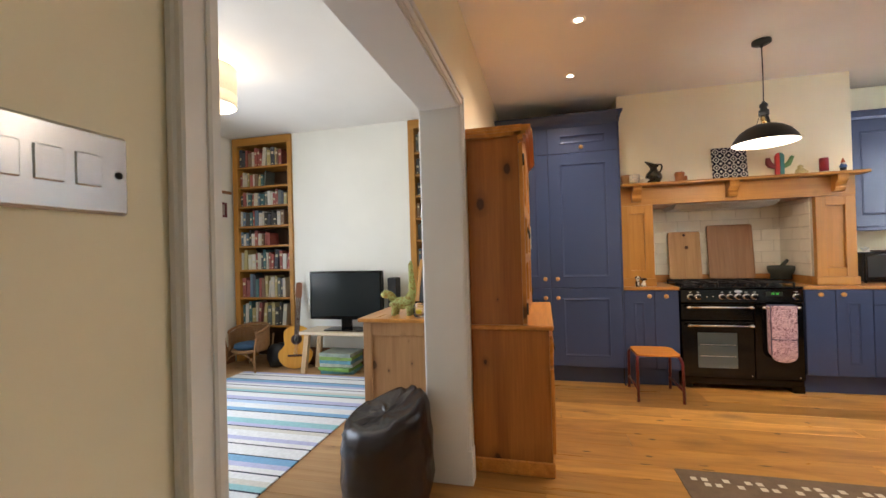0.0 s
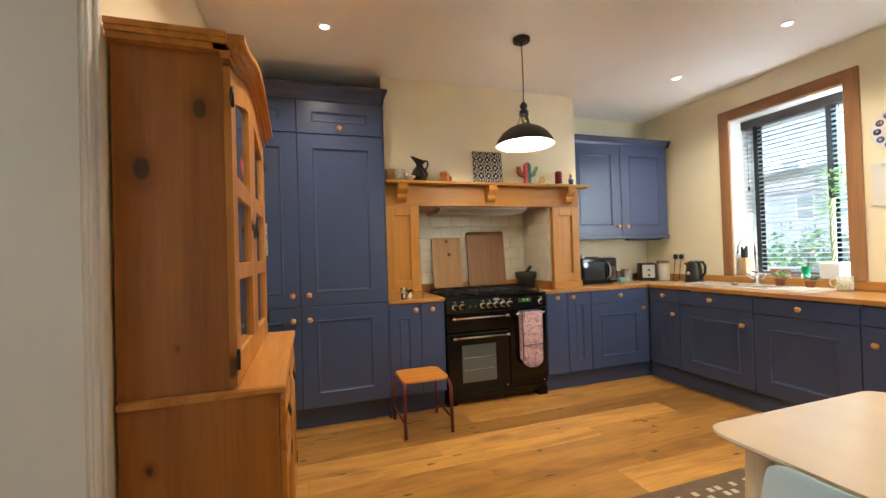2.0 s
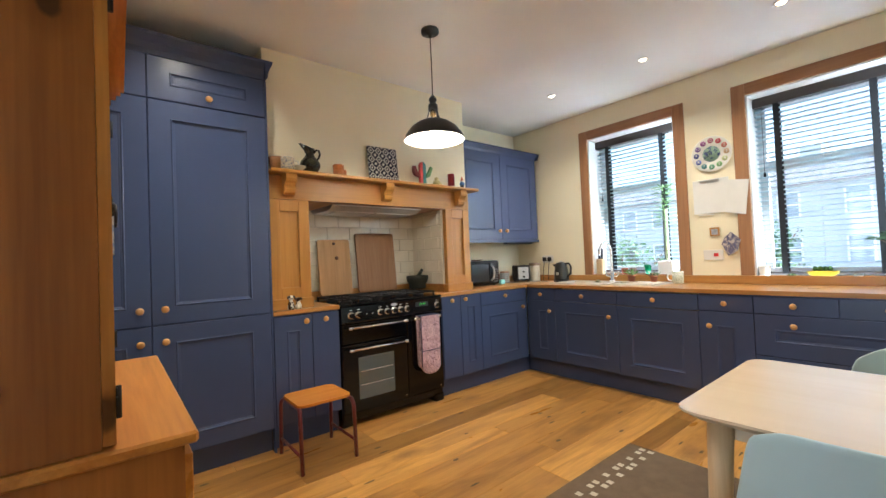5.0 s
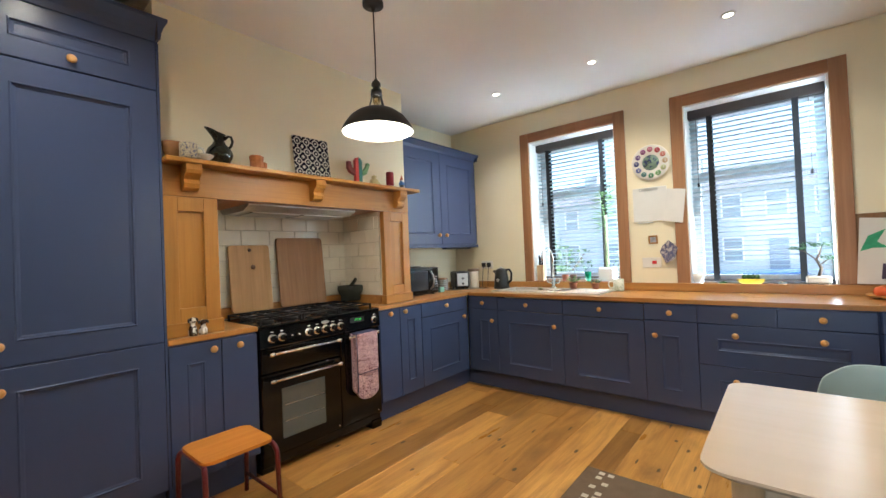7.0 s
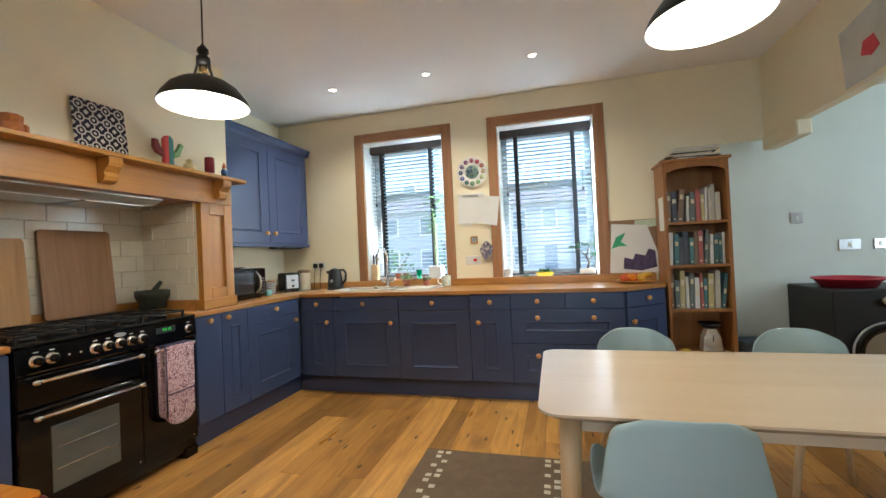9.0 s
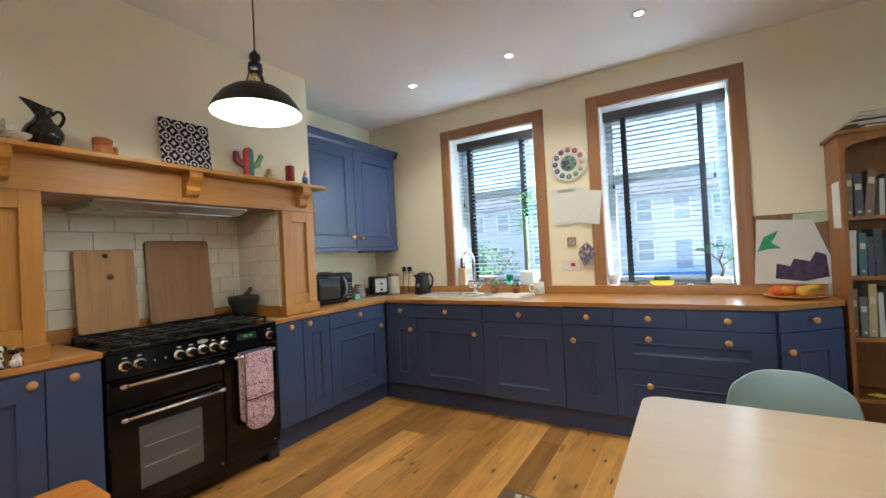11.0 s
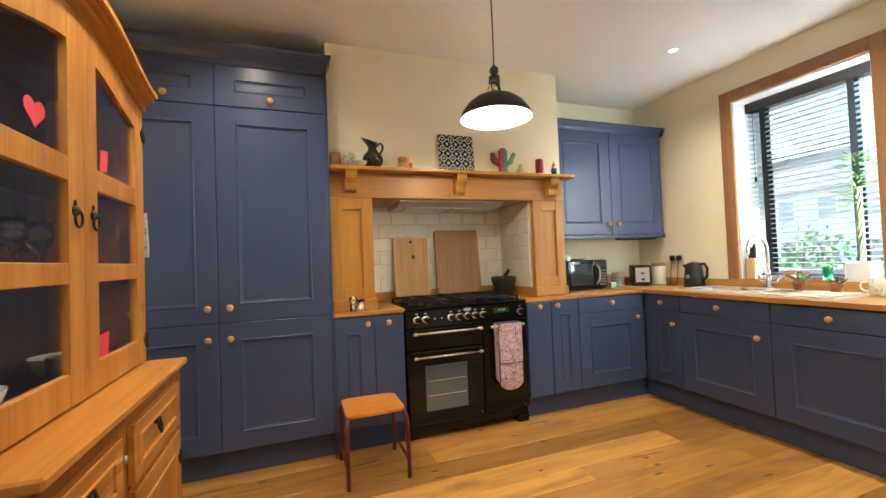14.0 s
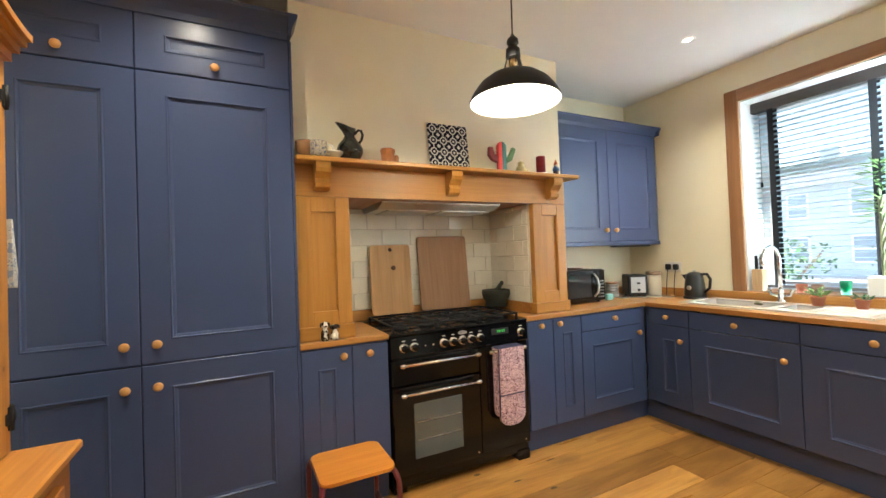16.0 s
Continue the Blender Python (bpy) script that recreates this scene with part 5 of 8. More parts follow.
def mantel_things():
    z = 1.8575
    t = thing("mug", (0.875, 4.075, z), "beige mug with a dark printed pattern", "mug", "mantel ornaments")
    bm = bmesh.new()
    lathe(bm, [(0.036, z), (0.042, z + 0.01), (0.044, z + 0.08), (0.040, z + 0.08), (0.038, z + 0.012), (0.0, z + 0.012)], (0.875, 4.075, 0), 22)
    part("cup", bm, patterned_cloth("flowered_glaze", (0.40, 0.34, 0.24), (0.09, 0.09, 0.12), 46), t)
    bm = bmesh.new()
    tube(bm, [(0.915, 4.065, z + 0.065), (0.940, 4.060, z + 0.062), (0.946, 4.058, z + 0.042), (0.938, 4.060, z + 0.022), (0.915, 4.065, z + 0.018)], 0.006, 8)
    part("handle", bm, CERAMIC, t)
    put("dish", [(0.020, 0), (0.024, 0.004), (0.048, 0.026), (0.050, 0.034), (0.046, 0.034), (0.024, 0.009), (0.0, 0.008)], (0.953, 4.085, z), paint("pale_dish_glaze", (0.52, 0.47, 0.36), 0.2), "low pale ceramic dish on the mantel", "dish", 20, "mantel ornaments")
    put("bowl", [(0.030, 0), (0.036, 0.006), (0.050, 0.045), (0.053, 0.088), (0.048, 0.088), (0.044, 0.045), (0.0, 0.012)], (0.820, 4.130, z), paint("brown_bowl_glaze", (0.20, 0.10, 0.04), 0.25, 0.3, 14), "brown glazed bowl behind the mug", "bowl", 22, "mantel ornaments")
    t = thing("jug", (1.045, 4.11, z), "glossy black pottery jug with curled handle", "jug", "mantel ornaments")
    glaze = paint("black_olive_glaze", (0.016, 0.016, 0.011), 0.06, 0.8, 16, 0.02)
    bm = bmesh.new()
    lathe(bm, [(0.042, z), (0.052, z + 0.008), (0.068, z + 0.038), (0.071, z + 0.060), (0.060, z + 0.088), (0.038, z + 0.112), (0.027, z + 0.135), (0.028, z + 0.155), (0.036, z + 0.172), (0.031, z + 0.172), (0.020, z + 0.14)], (1.045, 4.11, 0), 26)
    for v in bm.verts:
        if v.co.z > z + 0.14:
            k = (v.co.z - z - 0.14) / 0.032
            v.co.x -= 0.030 * k * max(0.0, (1.050 - v.co.x) / 0.03)
            v.co.z += 0.012 * k * max(0.0, (1.045 - v.co.x) / 0.03)
    part("jug_body", bm, glaze, t)
    bm = bmesh.new()
    tube(bm, [(1.070, 4.105, z + 0.145), (1.090, 4.10, z + 0.168), (1.105, 4.095, z + 0.165), (1.112, 4.093, z + 0.140), (1.105, 4.095, z + 0.115), (1.092, 4.10, z + 0.095)], 0.0075, 8)
    part("handle", bm, glaze, t)
    bm = bmesh.new()
    lathe(bm, [(0.036, 0), (0.042, 0.01), (0.038, 0.045), (0.044, 0.078), (0.030, 0.085), (0.0, 0.08)], (1.258, 4.11, z), 9, "z", 0, False)
    for v in bm.verts:
        v.co += 0.007 * noise.noise_vector(v.co * 40)
    box(bm, (1.292, 4.09, z + 0.005), (1.318, 4.12, z + 0.05), 0.008)
    solid("clay_ornament", bm, paint("orange_clay", (0.42, 0.14, 0.025), 0.5, 0.2, 25, 0.4), "lumpy orange clay animal ornament on the mantel", "ornament", "", "mantel ornaments")

    n = Nodes("black_white_tile_print")
    mp = n.add("ShaderNodeMapping")
    mp.inputs["Scale"].default_value = (14.5, 14.5, 13.8)
    n.link(n.plain, mp.inputs["Vector"])
    fr = n.add("ShaderNodeVectorMath", operation="FRACTION")
    n.link(mp.outputs[0], fr.inputs[0])
    ce = n.add("ShaderNodeVectorMath", operation="SUBTRACT")
    ce.inputs[1].default_value = (0.5, 0.5, 0.5)
    n.link(fr.outputs[0], ce.inputs[0])
    sep = n.add("ShaderNodeSeparateXYZ")
    n.link(ce.outputs[0], sep.inputs[0])

    def op(kind, a, b=None):
        m = n.add("ShaderNodeMath", operation=kind)
        for s, v in zip(m.inputs, (a, b)):
            if isinstance(v, (int, float)):
                s.default_value = v
            elif v is not None:
                n.link(v, s)
        return m.outputs[0]
    rad = op("SQRT", op("ADD", op("MULTIPLY", sep.outputs[0], sep.outputs[0]), op("MULTIPLY", sep.outputs[2], sep.outputs[2])))
    star = op("MINIMUM", op("ABSOLUTE", sep.outputs[0]), op("ABSOLUTE", sep.outputs[2]))
    dia = op("ADD", op("ABSOLUTE", sep.outputs[0]), op("ABSOLUTE", sep.outputs[2]))
    ring = op("LESS_THAN", op("ABSOLUTE", op("SUBTRACT", rad, 0.31)), 0.055)
    cross = op("MULTIPLY", op("LESS_THAN", star, 0.05), op("GREATER_THAN", rad, 0.36))
    mixv = op("MAXIMUM", op("MAXIMUM", ring, cross), op("MAXIMUM", op("LESS_THAN", rad, 0.11), op("GREATER_THAN", dia, 0.80)))
    plaque = n.done(n.mix(mixv, (0.012, 0.014, 0.028), (0.62, 0.60, 0.54)), 0.25)
    bm = bmesh.new()
    box(bm, (-0.138, -0.005, -0.145), (0.138, 0.005, 0.145), 0.002)
    ob = new("tile_plaque", mesh_of("tile_plaque", bm, plaque))
    ob.matrix_basis = pose(1.676, 4.166, z + 0.1445, -7, 0, 0)
    tagged(ob, "square black and white patterned tile plaque leaning back", "plaque", "mantel ornaments")

    cols = [(0.22, 0.03, 0.03), (0.62, 0.05, 0.04), (0.05, 0.22, 0.20), (0.16, 0.32, 0.12)]
    t = thing("cactus_ornament", (2.025, 4.11, z), "painted wooden cactus ornament in red, teal and green", "ornament", "mantel ornaments")

    def slab(name, outline, col):
        bm = bmesh.new()
        prism(bm, [(2.030 + u * 1.28, z + v * 1.03) for u, v in outline], 4.095, 4.125, "y", bevel=0.006)
        part(name, bm, paint(f"{name}_paint", col, 0.4, 0.1, 20, 0.05), t)
    slab("red_half", [(-0.024, 0.0), (0.0, 0.0), (0.0, 0.19), (-0.013, 0.185), (-0.024, 0.165)], cols[1])
    slab("teal_half", [(0.001, 0.0), (0.026, 0.0), (0.026, 0.165), (0.014, 0.185), (0.001, 0.19)], cols[2])
    slab("arm", [(-0.025, 0.055), (-0.025, 0.09), (-0.05, 0.105), (-0.055, 0.15), (-0.075, 0.15), (-0.078, 0.10), (-0.06, 0.07)], cols[0])
    slab("arm", [(0.027, 0.055), (0.06, 0.075), (0.085, 0.15), (0.068, 0.16), (0.05, 0.105), (0.027, 0.09)], cols[3])
    bm = bmesh.new()
    lathe(bm, [(0.026, 0.0), (0.038, 0.014), (0.033, 0.038), (0.018, 0.050), (0.023, 0.066), (0.0, 0.082)], (2.178, 4.10, z), 14)
    lathe(bm, [(0.015, 0.0), (0.020, 0.018), (0.0, 0.038)], (2.216, 4.10, z), 10)
    solid("animal_ornament", bm, paint("cream_pottery", (0.60, 0.49, 0.22), 0.4, 0.2, 30, 0.1), "small cream pottery animal on the mantel", "ornament", "", "mantel ornaments")
    t = thing("candle", (2.345, 4.10, z), "thick red pillar candle on a glass dish", "candle", "mantel ornaments")
    bm = bmesh.new()
    lathe(bm, [(0.045, z), (0.048, z + 0.006), (0.0, z + 0.006)], (2.345, 4.10, 0), 22)
    part("dish", bm, CERAMIC, t)
    bm = bmesh.new()
    lathe(bm, [(0.031, z + 0.007), (0.031, z + 0.115), (0.027, z + 0.122), (0.012, z + 0.118), (0.0, z + 0.118)], (2.345, 4.10, 0), 22)
    part("wax", bm, paint("red_wax", (0.26, 0.012, 0.022), 0.45, 0.1, 12, 0.08), t)
    t = thing("gnome_ornament", (2.478, 4.10, z), "tiny gnome ornament with pointed orange hat", "ornament", "mantel ornaments")
    for nm, pr, col in (("trousers", [(0.018, 0), (0.02, 0.03), (0.0, 0.035)], (0.02, 0.02, 0.03)), ("jacket", [(0.022, 0.03), (0.024, 0.045), (0.014, 0.068), (0.0, 0.07)], (0.06, 0.16, 0.4)), ("hat", [(0.015, 0.072), (0.013, 0.082), (0.0, 0.118)], (0.6, 0.14, 0.04)), ("beard", [(0.012, 0.05), (0.014, 0.062), (0.010, 0.074), (0.0, 0.075)], (0.7, 0.62, 0.52))):
        bm = bmesh.new()
        lathe(bm, pr, (2.478, 4.10 - (0.006 if nm == "beard" else 0), z), 12)
        part(nm, bm, paint(f"gnome_{nm}", col, 0.5), t)


mantel_things()


def alcove_things():
    for x0, x1, h, nm, m, hole in ((1.283, 1.576, 0.475, "chopping_board", wood("pale_board", (0.50, 0.285, 0.115), (0.37, 0.195, 0.07), "z", 0.35, 0.55, 1.2), True), (1.638, 2.034, 0.53, "chopping_board", wood("brown_board", (0.33, 0.175, 0.075), (0.25, 0.12, 0.045), "z", 0, 0.5, 2.0), False)):
        bm = bmesh.new()
        w = x1 - x0
        prism(bm, rounded(w, h, 0.022, 4, 0, h / 2), -0.011, 0.011, "y", bevel=0.003)
        b = thing(nm, ((x0 + x1) / 2, 4.592, 0.945), "wooden chopping board leaning against the tiles", "chopping board", "chopping boards")
        ob = part("board", bm, m, None)
        ob.parent = b
        if hole:
            bm = bmesh.new()
            lathe(bm, [(0.0, -0.0125), (0.013, -0.0125), (0.013, -0.0115), (0.0, -0.0115)], (0.0, 0, h - 0.035), 16, "y")
            k = part("hanging_hole", bm, paint("dark_hole", (0.06, 0.03, 0.015), 0.7), None)
            k.parent = b
            bm = bmesh.new()
            lathe(bm, [(0.0, -0.0125), (0.017, -0.0125), (0.017, -0.0115), (0.0, -0.0115)], (0.018, 0, h - 0.16), 14, "y")
            k = part("knot", bm, paint("dark_knot", (0.13, 0.06, 0.025), 0.7, 0.4, 30), None)
            k.parent = b
        b.matrix_basis = pose((x0 + x1) / 2, 4.592, 0.945, -5.5, 0, 0)
    t = thing("mortar_and_pestle", (2.189, 4.47, 0.944), "dark grey stone mortar with pestle on the hob", "mortar")
    stone = paint("grey_green_stone", (0.028, 0.032, 0.022), 0.7, 0.25, 60, 0.5)
    bm = bmesh.new()
    lathe(bm, [(0.078, 0.944), (0.080, 0.958), (0.078, 0.985), (0.094, 1.005), (0.103, 1.035), (0.103, 1.066), (0.088, 1.068), (0.075, 1.02), (0.0, 0.995)], (2.189, 4.47, 0), 26)
    part("mortar", bm, stone, t)
    bm = bmesh.new()
    tube(bm, [(2.189 - 0.02, 4.47, 1.01), (2.189 + 0.01, 4.46, 1.07), (2.189 + 0.045, 4.445, 1.125)], [0.024, 0.018, 0.013], 12)
    part("pestle", bm, stone, t)
    for dx, h in ((0.886, 0.100), (0.937, 0.082)):
        dog = thing("dog_ornament", (dx, 4.13, 0.9105), "small white china dog with dark brown patches", "ornament", "china dogs")
        bm = bmesh.new()
        lathe(bm, [(0.0, 0.0), (0.021, 0.001), (0.024, h * 0.18), (0.019, h * 0.42), (0.012, h * 0.60), (0.014, h * 0.68), (0.018, h * 0.80), (0.015, h * 0.93), (0.0, h)], (dx, 4.13, 0.9105), 16)
        box(bm, (dx - 0.009, 4.100, 0.9105 + h * 0.70), (dx + 0.009, 4.125, 0.9105 + h * 0.84), 0.006)
        for s in (-1, 1):
            tube(bm, [(dx + s * 0.009, 4.107, 0.911), (dx + s * 0.009, 4.112, 0.911 + h * 0.42)], 0.006, 8)
        dn = Nodes("patched_china")
        patches = dn.noise(dn.co, 28, 2)
        part("figure", smooth_all(bm), dn.done(dn.ramp(patches, [(0.50, (0.74, 0.70, 0.62)), (0.53, (0.035, 0.018, 0.012))]), 0.2), dog)
        for s in (-1, 1):
            bm = bmesh.new()
            tube(bm, [(dx + s * 0.012, 4.128, 0.9105 + h * 0.93), (dx + s * 0.021, 4.122, 0.9105 + h * 0.88), (dx + s * 0.022, 4.120, 0.9105 + h * 0.72)], [0.004, 0.006, 0.004], 8)
            part("ear", bm, MATT_BLACK, dog)
    for x, y in ((0.945, 4.245), (0.995, 4.225)):
        t = thing("shaker", (x, y, 0.9105), "tiny black and white panda salt shaker", "shaker", "panda shakers")
        w, k = paint("panda_white", (0.75, 0.70, 0.62), 0.25), BLACK
        for nm, pr, m in (("base", [(0.016, 0), (0.02, 0.012), (0.018, 0.024), (0.0, 0.026)], k), ("belly", [(0.012, 0.022), (0.018, 0.032), (0.014, 0.047), (0.0, 0.05)], w), ("head", [(0.008, 0.048), (0.015, 0.06), (0.012, 0.075), (0.0, 0.08)], w)):
            bm = bmesh.new()
            lathe(bm, pr, (x, y, 0.9105), 12)
            part(nm, bm, m, t)
        for s in (-1, 1):
            bm = bmesh.new()
            lathe(bm, [(0.0, -0.004), (0.006, 0.0), (0.0, 0.006)], (x + s * 0.011, y, 0.988), 8)
            part("ear", bm, k, t)


alcove_things()


def counter_things():
    z = 0.9105
    t = thing("microwave", (2.945, 4.47, z), "black microwave oven with rounded door handle", "microwave")
    bm = bmesh.new()
    box(bm, (2.735, 4.34, z + 0.012), (3.155, 4.62, z + 0.265), 0.006)
    part("case", bm, MATT_BLACK, t)
    bm = bmesh.new()
    box(bm, (2.738, 4.322, z + 0.018), (3.045, 4.339, z + 0.26), 0.005)
    door = part("door", bm, BLACK, t)
    bm = bmesh.new()
    box(bm, (2.76, 4.3195, z + 0.05), (3.0, 4.3225, z + 0.23), 0.001)
    n = Nodes("smoked_glass")
    part("door_window", bm, n.done((0.02, 0.025, 0.03), 0.05), door)
    bm = bmesh.new()
    tube(bm, [(3.03, 4.32, z + 0.05), (3.04, 4.29, z + 0.09), (3.042, 4.284, z + 0.14), (3.04, 4.29, z + 0.19), (3.03, 4.32, z + 0.235)], 0.008, 10)
    part("handle", bm, STEEL, door)
    bm = bmesh.new()
    box(bm, (3.05, 4.322, z + 0.018), (3.153, 4.339, z + 0.26), 0.004)
    panel = part("control_panel", bm, BLACK, t)
    bm = bmesh.new()
    for r in range(6):
        for c in range(3):
            box(bm, (3.068 + c * 0.025, 4.3185, z + 0.04 + r * 0.025), (3.085 + c * 0.025, 4.3222, z + 0.053 + r * 0.025), 0.001)
    part("keypad", bm, paint("grey_key", (0.22, 0.22, 0.22), 0.4), panel)
    for x in (2.77, 3.12):
        for y in (4.37, 4.58):
            bm = bmesh.new()
            lathe(bm, [(0.012, 0.0), (0.012, 0.013), (0.0, 0.013)], (x, y, z), 10)
            part("foot", bm, MATT_BLACK, t)
    bm = bmesh.new()
    lathe(bm, [(0.04, 0.0), (0.085, 0.012), (0.083, 0.015), (0.0, 0.006)], (2.95, 4.47, z + 0.2655), 22)
    solid("saucer", bm, paint("brown_glaze", (0.16, 0.06, 0.03), 0.3), "brown saucer on top of the microwave", "saucer")
    bm = bmesh.new()
    for i in range(5):
        prism(bm, [(2.79 + i * 0.006, z + 0.266), (2.83 + i * 0.004, z + 0.266), (2.825 - i * 0.01, z + 0.31 + 0.006 * (i % 3))], 4.40 + i * 0.012, 4.406 + i * 0.012, "y")
    solid("paper_napkins", bm, CERAMIC, "crumpled white paper napkins on the microwave", "napkins")
    bm = bmesh.new()
    box(bm, (3.235, 4.37, z), (3.30, 4.41, z + 0.05), 0.005)
    solid("soap_box", bm, paint("mint_plastic", (0.22, 0.50, 0.47), 0.4), "small mint green box on the worktop", "box")
    t = thing("storage_jar", (3.455, 4.52, z), "grey striped storage jar with wooden lid", "jar", "storage jars")
    bm = bmesh.new()
    for i in range(5):
        lathe(bm, [(0.052, i * 0.023), (0.055, i * 0.023 + 0.004), (0.055, i * 0.023 + 0.018), (0.052, i * 0.023 + 0.022)], (3.455, 4.52, z), 24)
    part("jar_body", bm, paint("grey_stoneware", (0.30, 0.29, 0.27), 0.45, 0.1, 14, 0.1), t)
    bm = bmesh.new()
    lathe(bm, [(0.05, 0.115), (0.053, 0.12), (0.053, 0.13), (0.0, 0.133)], (3.455, 4.52, z), 24)
    part("lid", bm, CASING, t, "brown wooden lid")
    t = thing("storage_jar", (3.36, 4.57, z), "brown stoneware jar with wooden lid", "jar", "storage jars")
    bm = bmesh.new()
    lathe(bm, [(0.045, 0), (0.05, 0.01), (0.05, 0.10), (0.044, 0.112), (0.0, 0.113)], (3.36, 4.57, z), 22)
    part("jar_body", bm, paint("brown_stoneware", (0.14, 0.06, 0.035), 0.35), t)
    t = thing("toaster", (3.545, 4.45, z), "black toaster with brushed steel front", "toaster")
    bm = bmesh.new()
    box(bm, (3.465, 4.37, z + 0.01), (3.63, 4.57, z + 0.185), 0.018, 0, 3)
    part("case", bm, MATT_BLACK, t)
    bm = bmesh.new()
    box(bm, (3.488, 4.3655, z + 0.03), (3.607, 4.3705, z + 0.165), 0.002)
    front = part("steel_front", bm, STEEL, t)
    bm = bmesh.new()
    box(bm, (3.535, 4.345, z + 0.105), (3.56, 4.366, z + 0.12), 0.003)
    lathe(bm, [(0.012, 0.0), (0.011, -0.014), (0.0, -0.015)], (3.55, 4.365, z + 0.055), 12, "y")
    part("lever", bm, MATT_BLACK, front)
    bm = bmesh.new()
    for y in (4.42, 4.49):
        box(bm, (3.49, y, z + 0.1845), (3.605, y + 0.025, z + 0.1862))
    part("slots", bm, BLACK, t)
    for x in (3.49, 3.605):
        for y in (4.40, 4.54):
            bm = bmesh.new()
            lathe(bm, [(0.01, 0.0), (0.01, 0.012), (0.0, 0.012)], (x, y, z), 8)
            part("foot", bm, MATT_BLACK, t)
    t.matrix_basis = pose(3.645, 4.43, z + 0.0065, 0, 0, -35)
    bm = bmesh.new()
    box(bm, (-0.23, -0.14, 0.0005), (0.23, 0.14, 0.006), 0.002)
    saver = solid("worktop_saver", bm, paint("grey_glass_board", (0.36, 0.34, 0.29), 0.08, 0.15, 8, 0.02), "flat grey glass worktop saver under the toaster", "board")
    saver.matrix_basis = pose(3.665, 4.385, z, 0, 0, -35)
    t = thing("canister", (3.80, 4.36, z + 0.0065), "tall cream canister with pale lid", "jar", "storage jars")
    bm = bmesh.new()
    lathe(bm, [(0.058, 0), (0.062, 0.006), (0.062, 0.17), (0.058, 0.175), (0.0, 0.175)], (3.80, 4.36, z + 0.0065), 26)
    part("jar_body", bm, paint("cream_enamel", (0.66, 0.60, 0.48), 0.35, 0.03), t)
    bm = bmesh.new()
    lathe(bm, [(0.063, 0.176), (0.064, 0.18), (0.064, 0.20), (0.058, 0.206), (0.0, 0.206)], (3.80, 4.36, z + 0.0065), 26)
    part("lid", bm, paint("brown_lid", (0.24, 0.16, 0.10), 0.5), t)
    t = thing("kettle", (3.795, 3.99, z), "matt black electric kettle with steel dial", "kettle")
    kx, ky = 3.795, 3.99
    bm = bmesh.new()
    lathe(bm, [(0.082, 0.0), (0.084, 0.004), (0.084, 0.018), (0.0, 0.02)], (kx, ky, z), 28)
    part("power_base", bm, MATT_BLACK, t)
    bm = bmesh.new()
    lathe(bm, [(0.078, 0.021), (0.080, 0.03), (0.074, 0.10), (0.062, 0.185), (0.056, 0.20), (0.03, 0.212), (0.0, 0.215)], (kx, ky, z), 28)
    body = part("kettle_body", bm, paint("matt_charcoal", (0.02, 0.022, 0.022), 0.35, 0.1), t)
    bm = bmesh.new()
    lathe(bm, [(0.012, 0.212), (0.016, 0.222), (0.0, 0.23)], (kx, ky, z), 12)
    part("lid_knob", bm, STEEL, t)
    bm = bmesh.new()
    prism(bm, [(ky + 0.055, z + 0.195), (ky + 0.100, z + 0.19), (ky + 0.065, z + 0.15)], kx - 0.018, kx + 0.018, "x", bevel=0.004)
    part("spout", bm, MATT_BLACK, t)
    bm = bmesh.new()
    tube(bm, [(kx, ky - 0.052, z + 0.195), (kx, ky - 0.10, z + 0.20), (kx, ky - 0.125, z + 0.16), (kx, ky - 0.118, z + 0.09), (kx, ky - 0.075, z + 0.055)], 0.011, 10)
    part("handle", bm, MATT_BLACK, t)
    bm = bmesh.new()
    lathe(bm, [(0.0, -0.079), (0.018, -0.078), (0.019, -0.070), (0.0, -0.066)], (kx, ky, z + 0.09), 16, "x")
    part("dial", bm, STEEL, t)
    t = thing("double_socket", (3.9035, 4.235, 1.16), "white double wall socket with two black plugs", "socket")
    bm = bmesh.new()
    box(bm, (3.895, 4.16, 1.117), (3.9045, 4.31, 1.203), 0.003)
    part("plate", bm, CERAMIC, t)
    for y in (4.20, 4.27):
        bm = bmesh.new()
        box(bm, (3.862, y - 0.022, 1.135), (3.8955, y + 0.022, 1.185), 0.008)
        tube(bm, [(3.875, y, 1.14), (3.86, y, 1.08), (3.862, y + 0.01, 1.0), (3.80, y - 0.03, 0.925)], 0.0035, 6)
        part("plug", bm, MATT_BLACK, t)

    # sink and what stands in it
    s = thing("sink", (3.65, 3.36, 0.88), "white ceramic inset sink with bowls and ribbed drainer", "sink")
    bm = bmesh.new()
    x0, x1, y0, y1 = 3.425, 3.862, 2.835, 3.885
    cuts = [(3.47, 3.80, 3.36, 3.83), (3.52, 3.78, 3.15, 3.31)]
    zt = 0.923
    for a, b in (((x0, y0, 0.9105), (x1, 3.15, zt)), ((x0, 3.31, 0.9105), (x1, 3.36, zt)), ((x0, 3.83, 0.9105), (x1, y1, zt)), ((x0, 3.15, 0.9105), (3.52, 3.31, zt)), ((3.78, 3.15, 0.9105), (x1, 3.31, zt)), ((x0, 3.36, 0.9105), (3.47, 3.83, zt)), ((3.80, 3.36, 0.9105), (x1, 3.83, zt))):
        box(bm, a, b)
    part("rim", bm, CERAMIC, s)
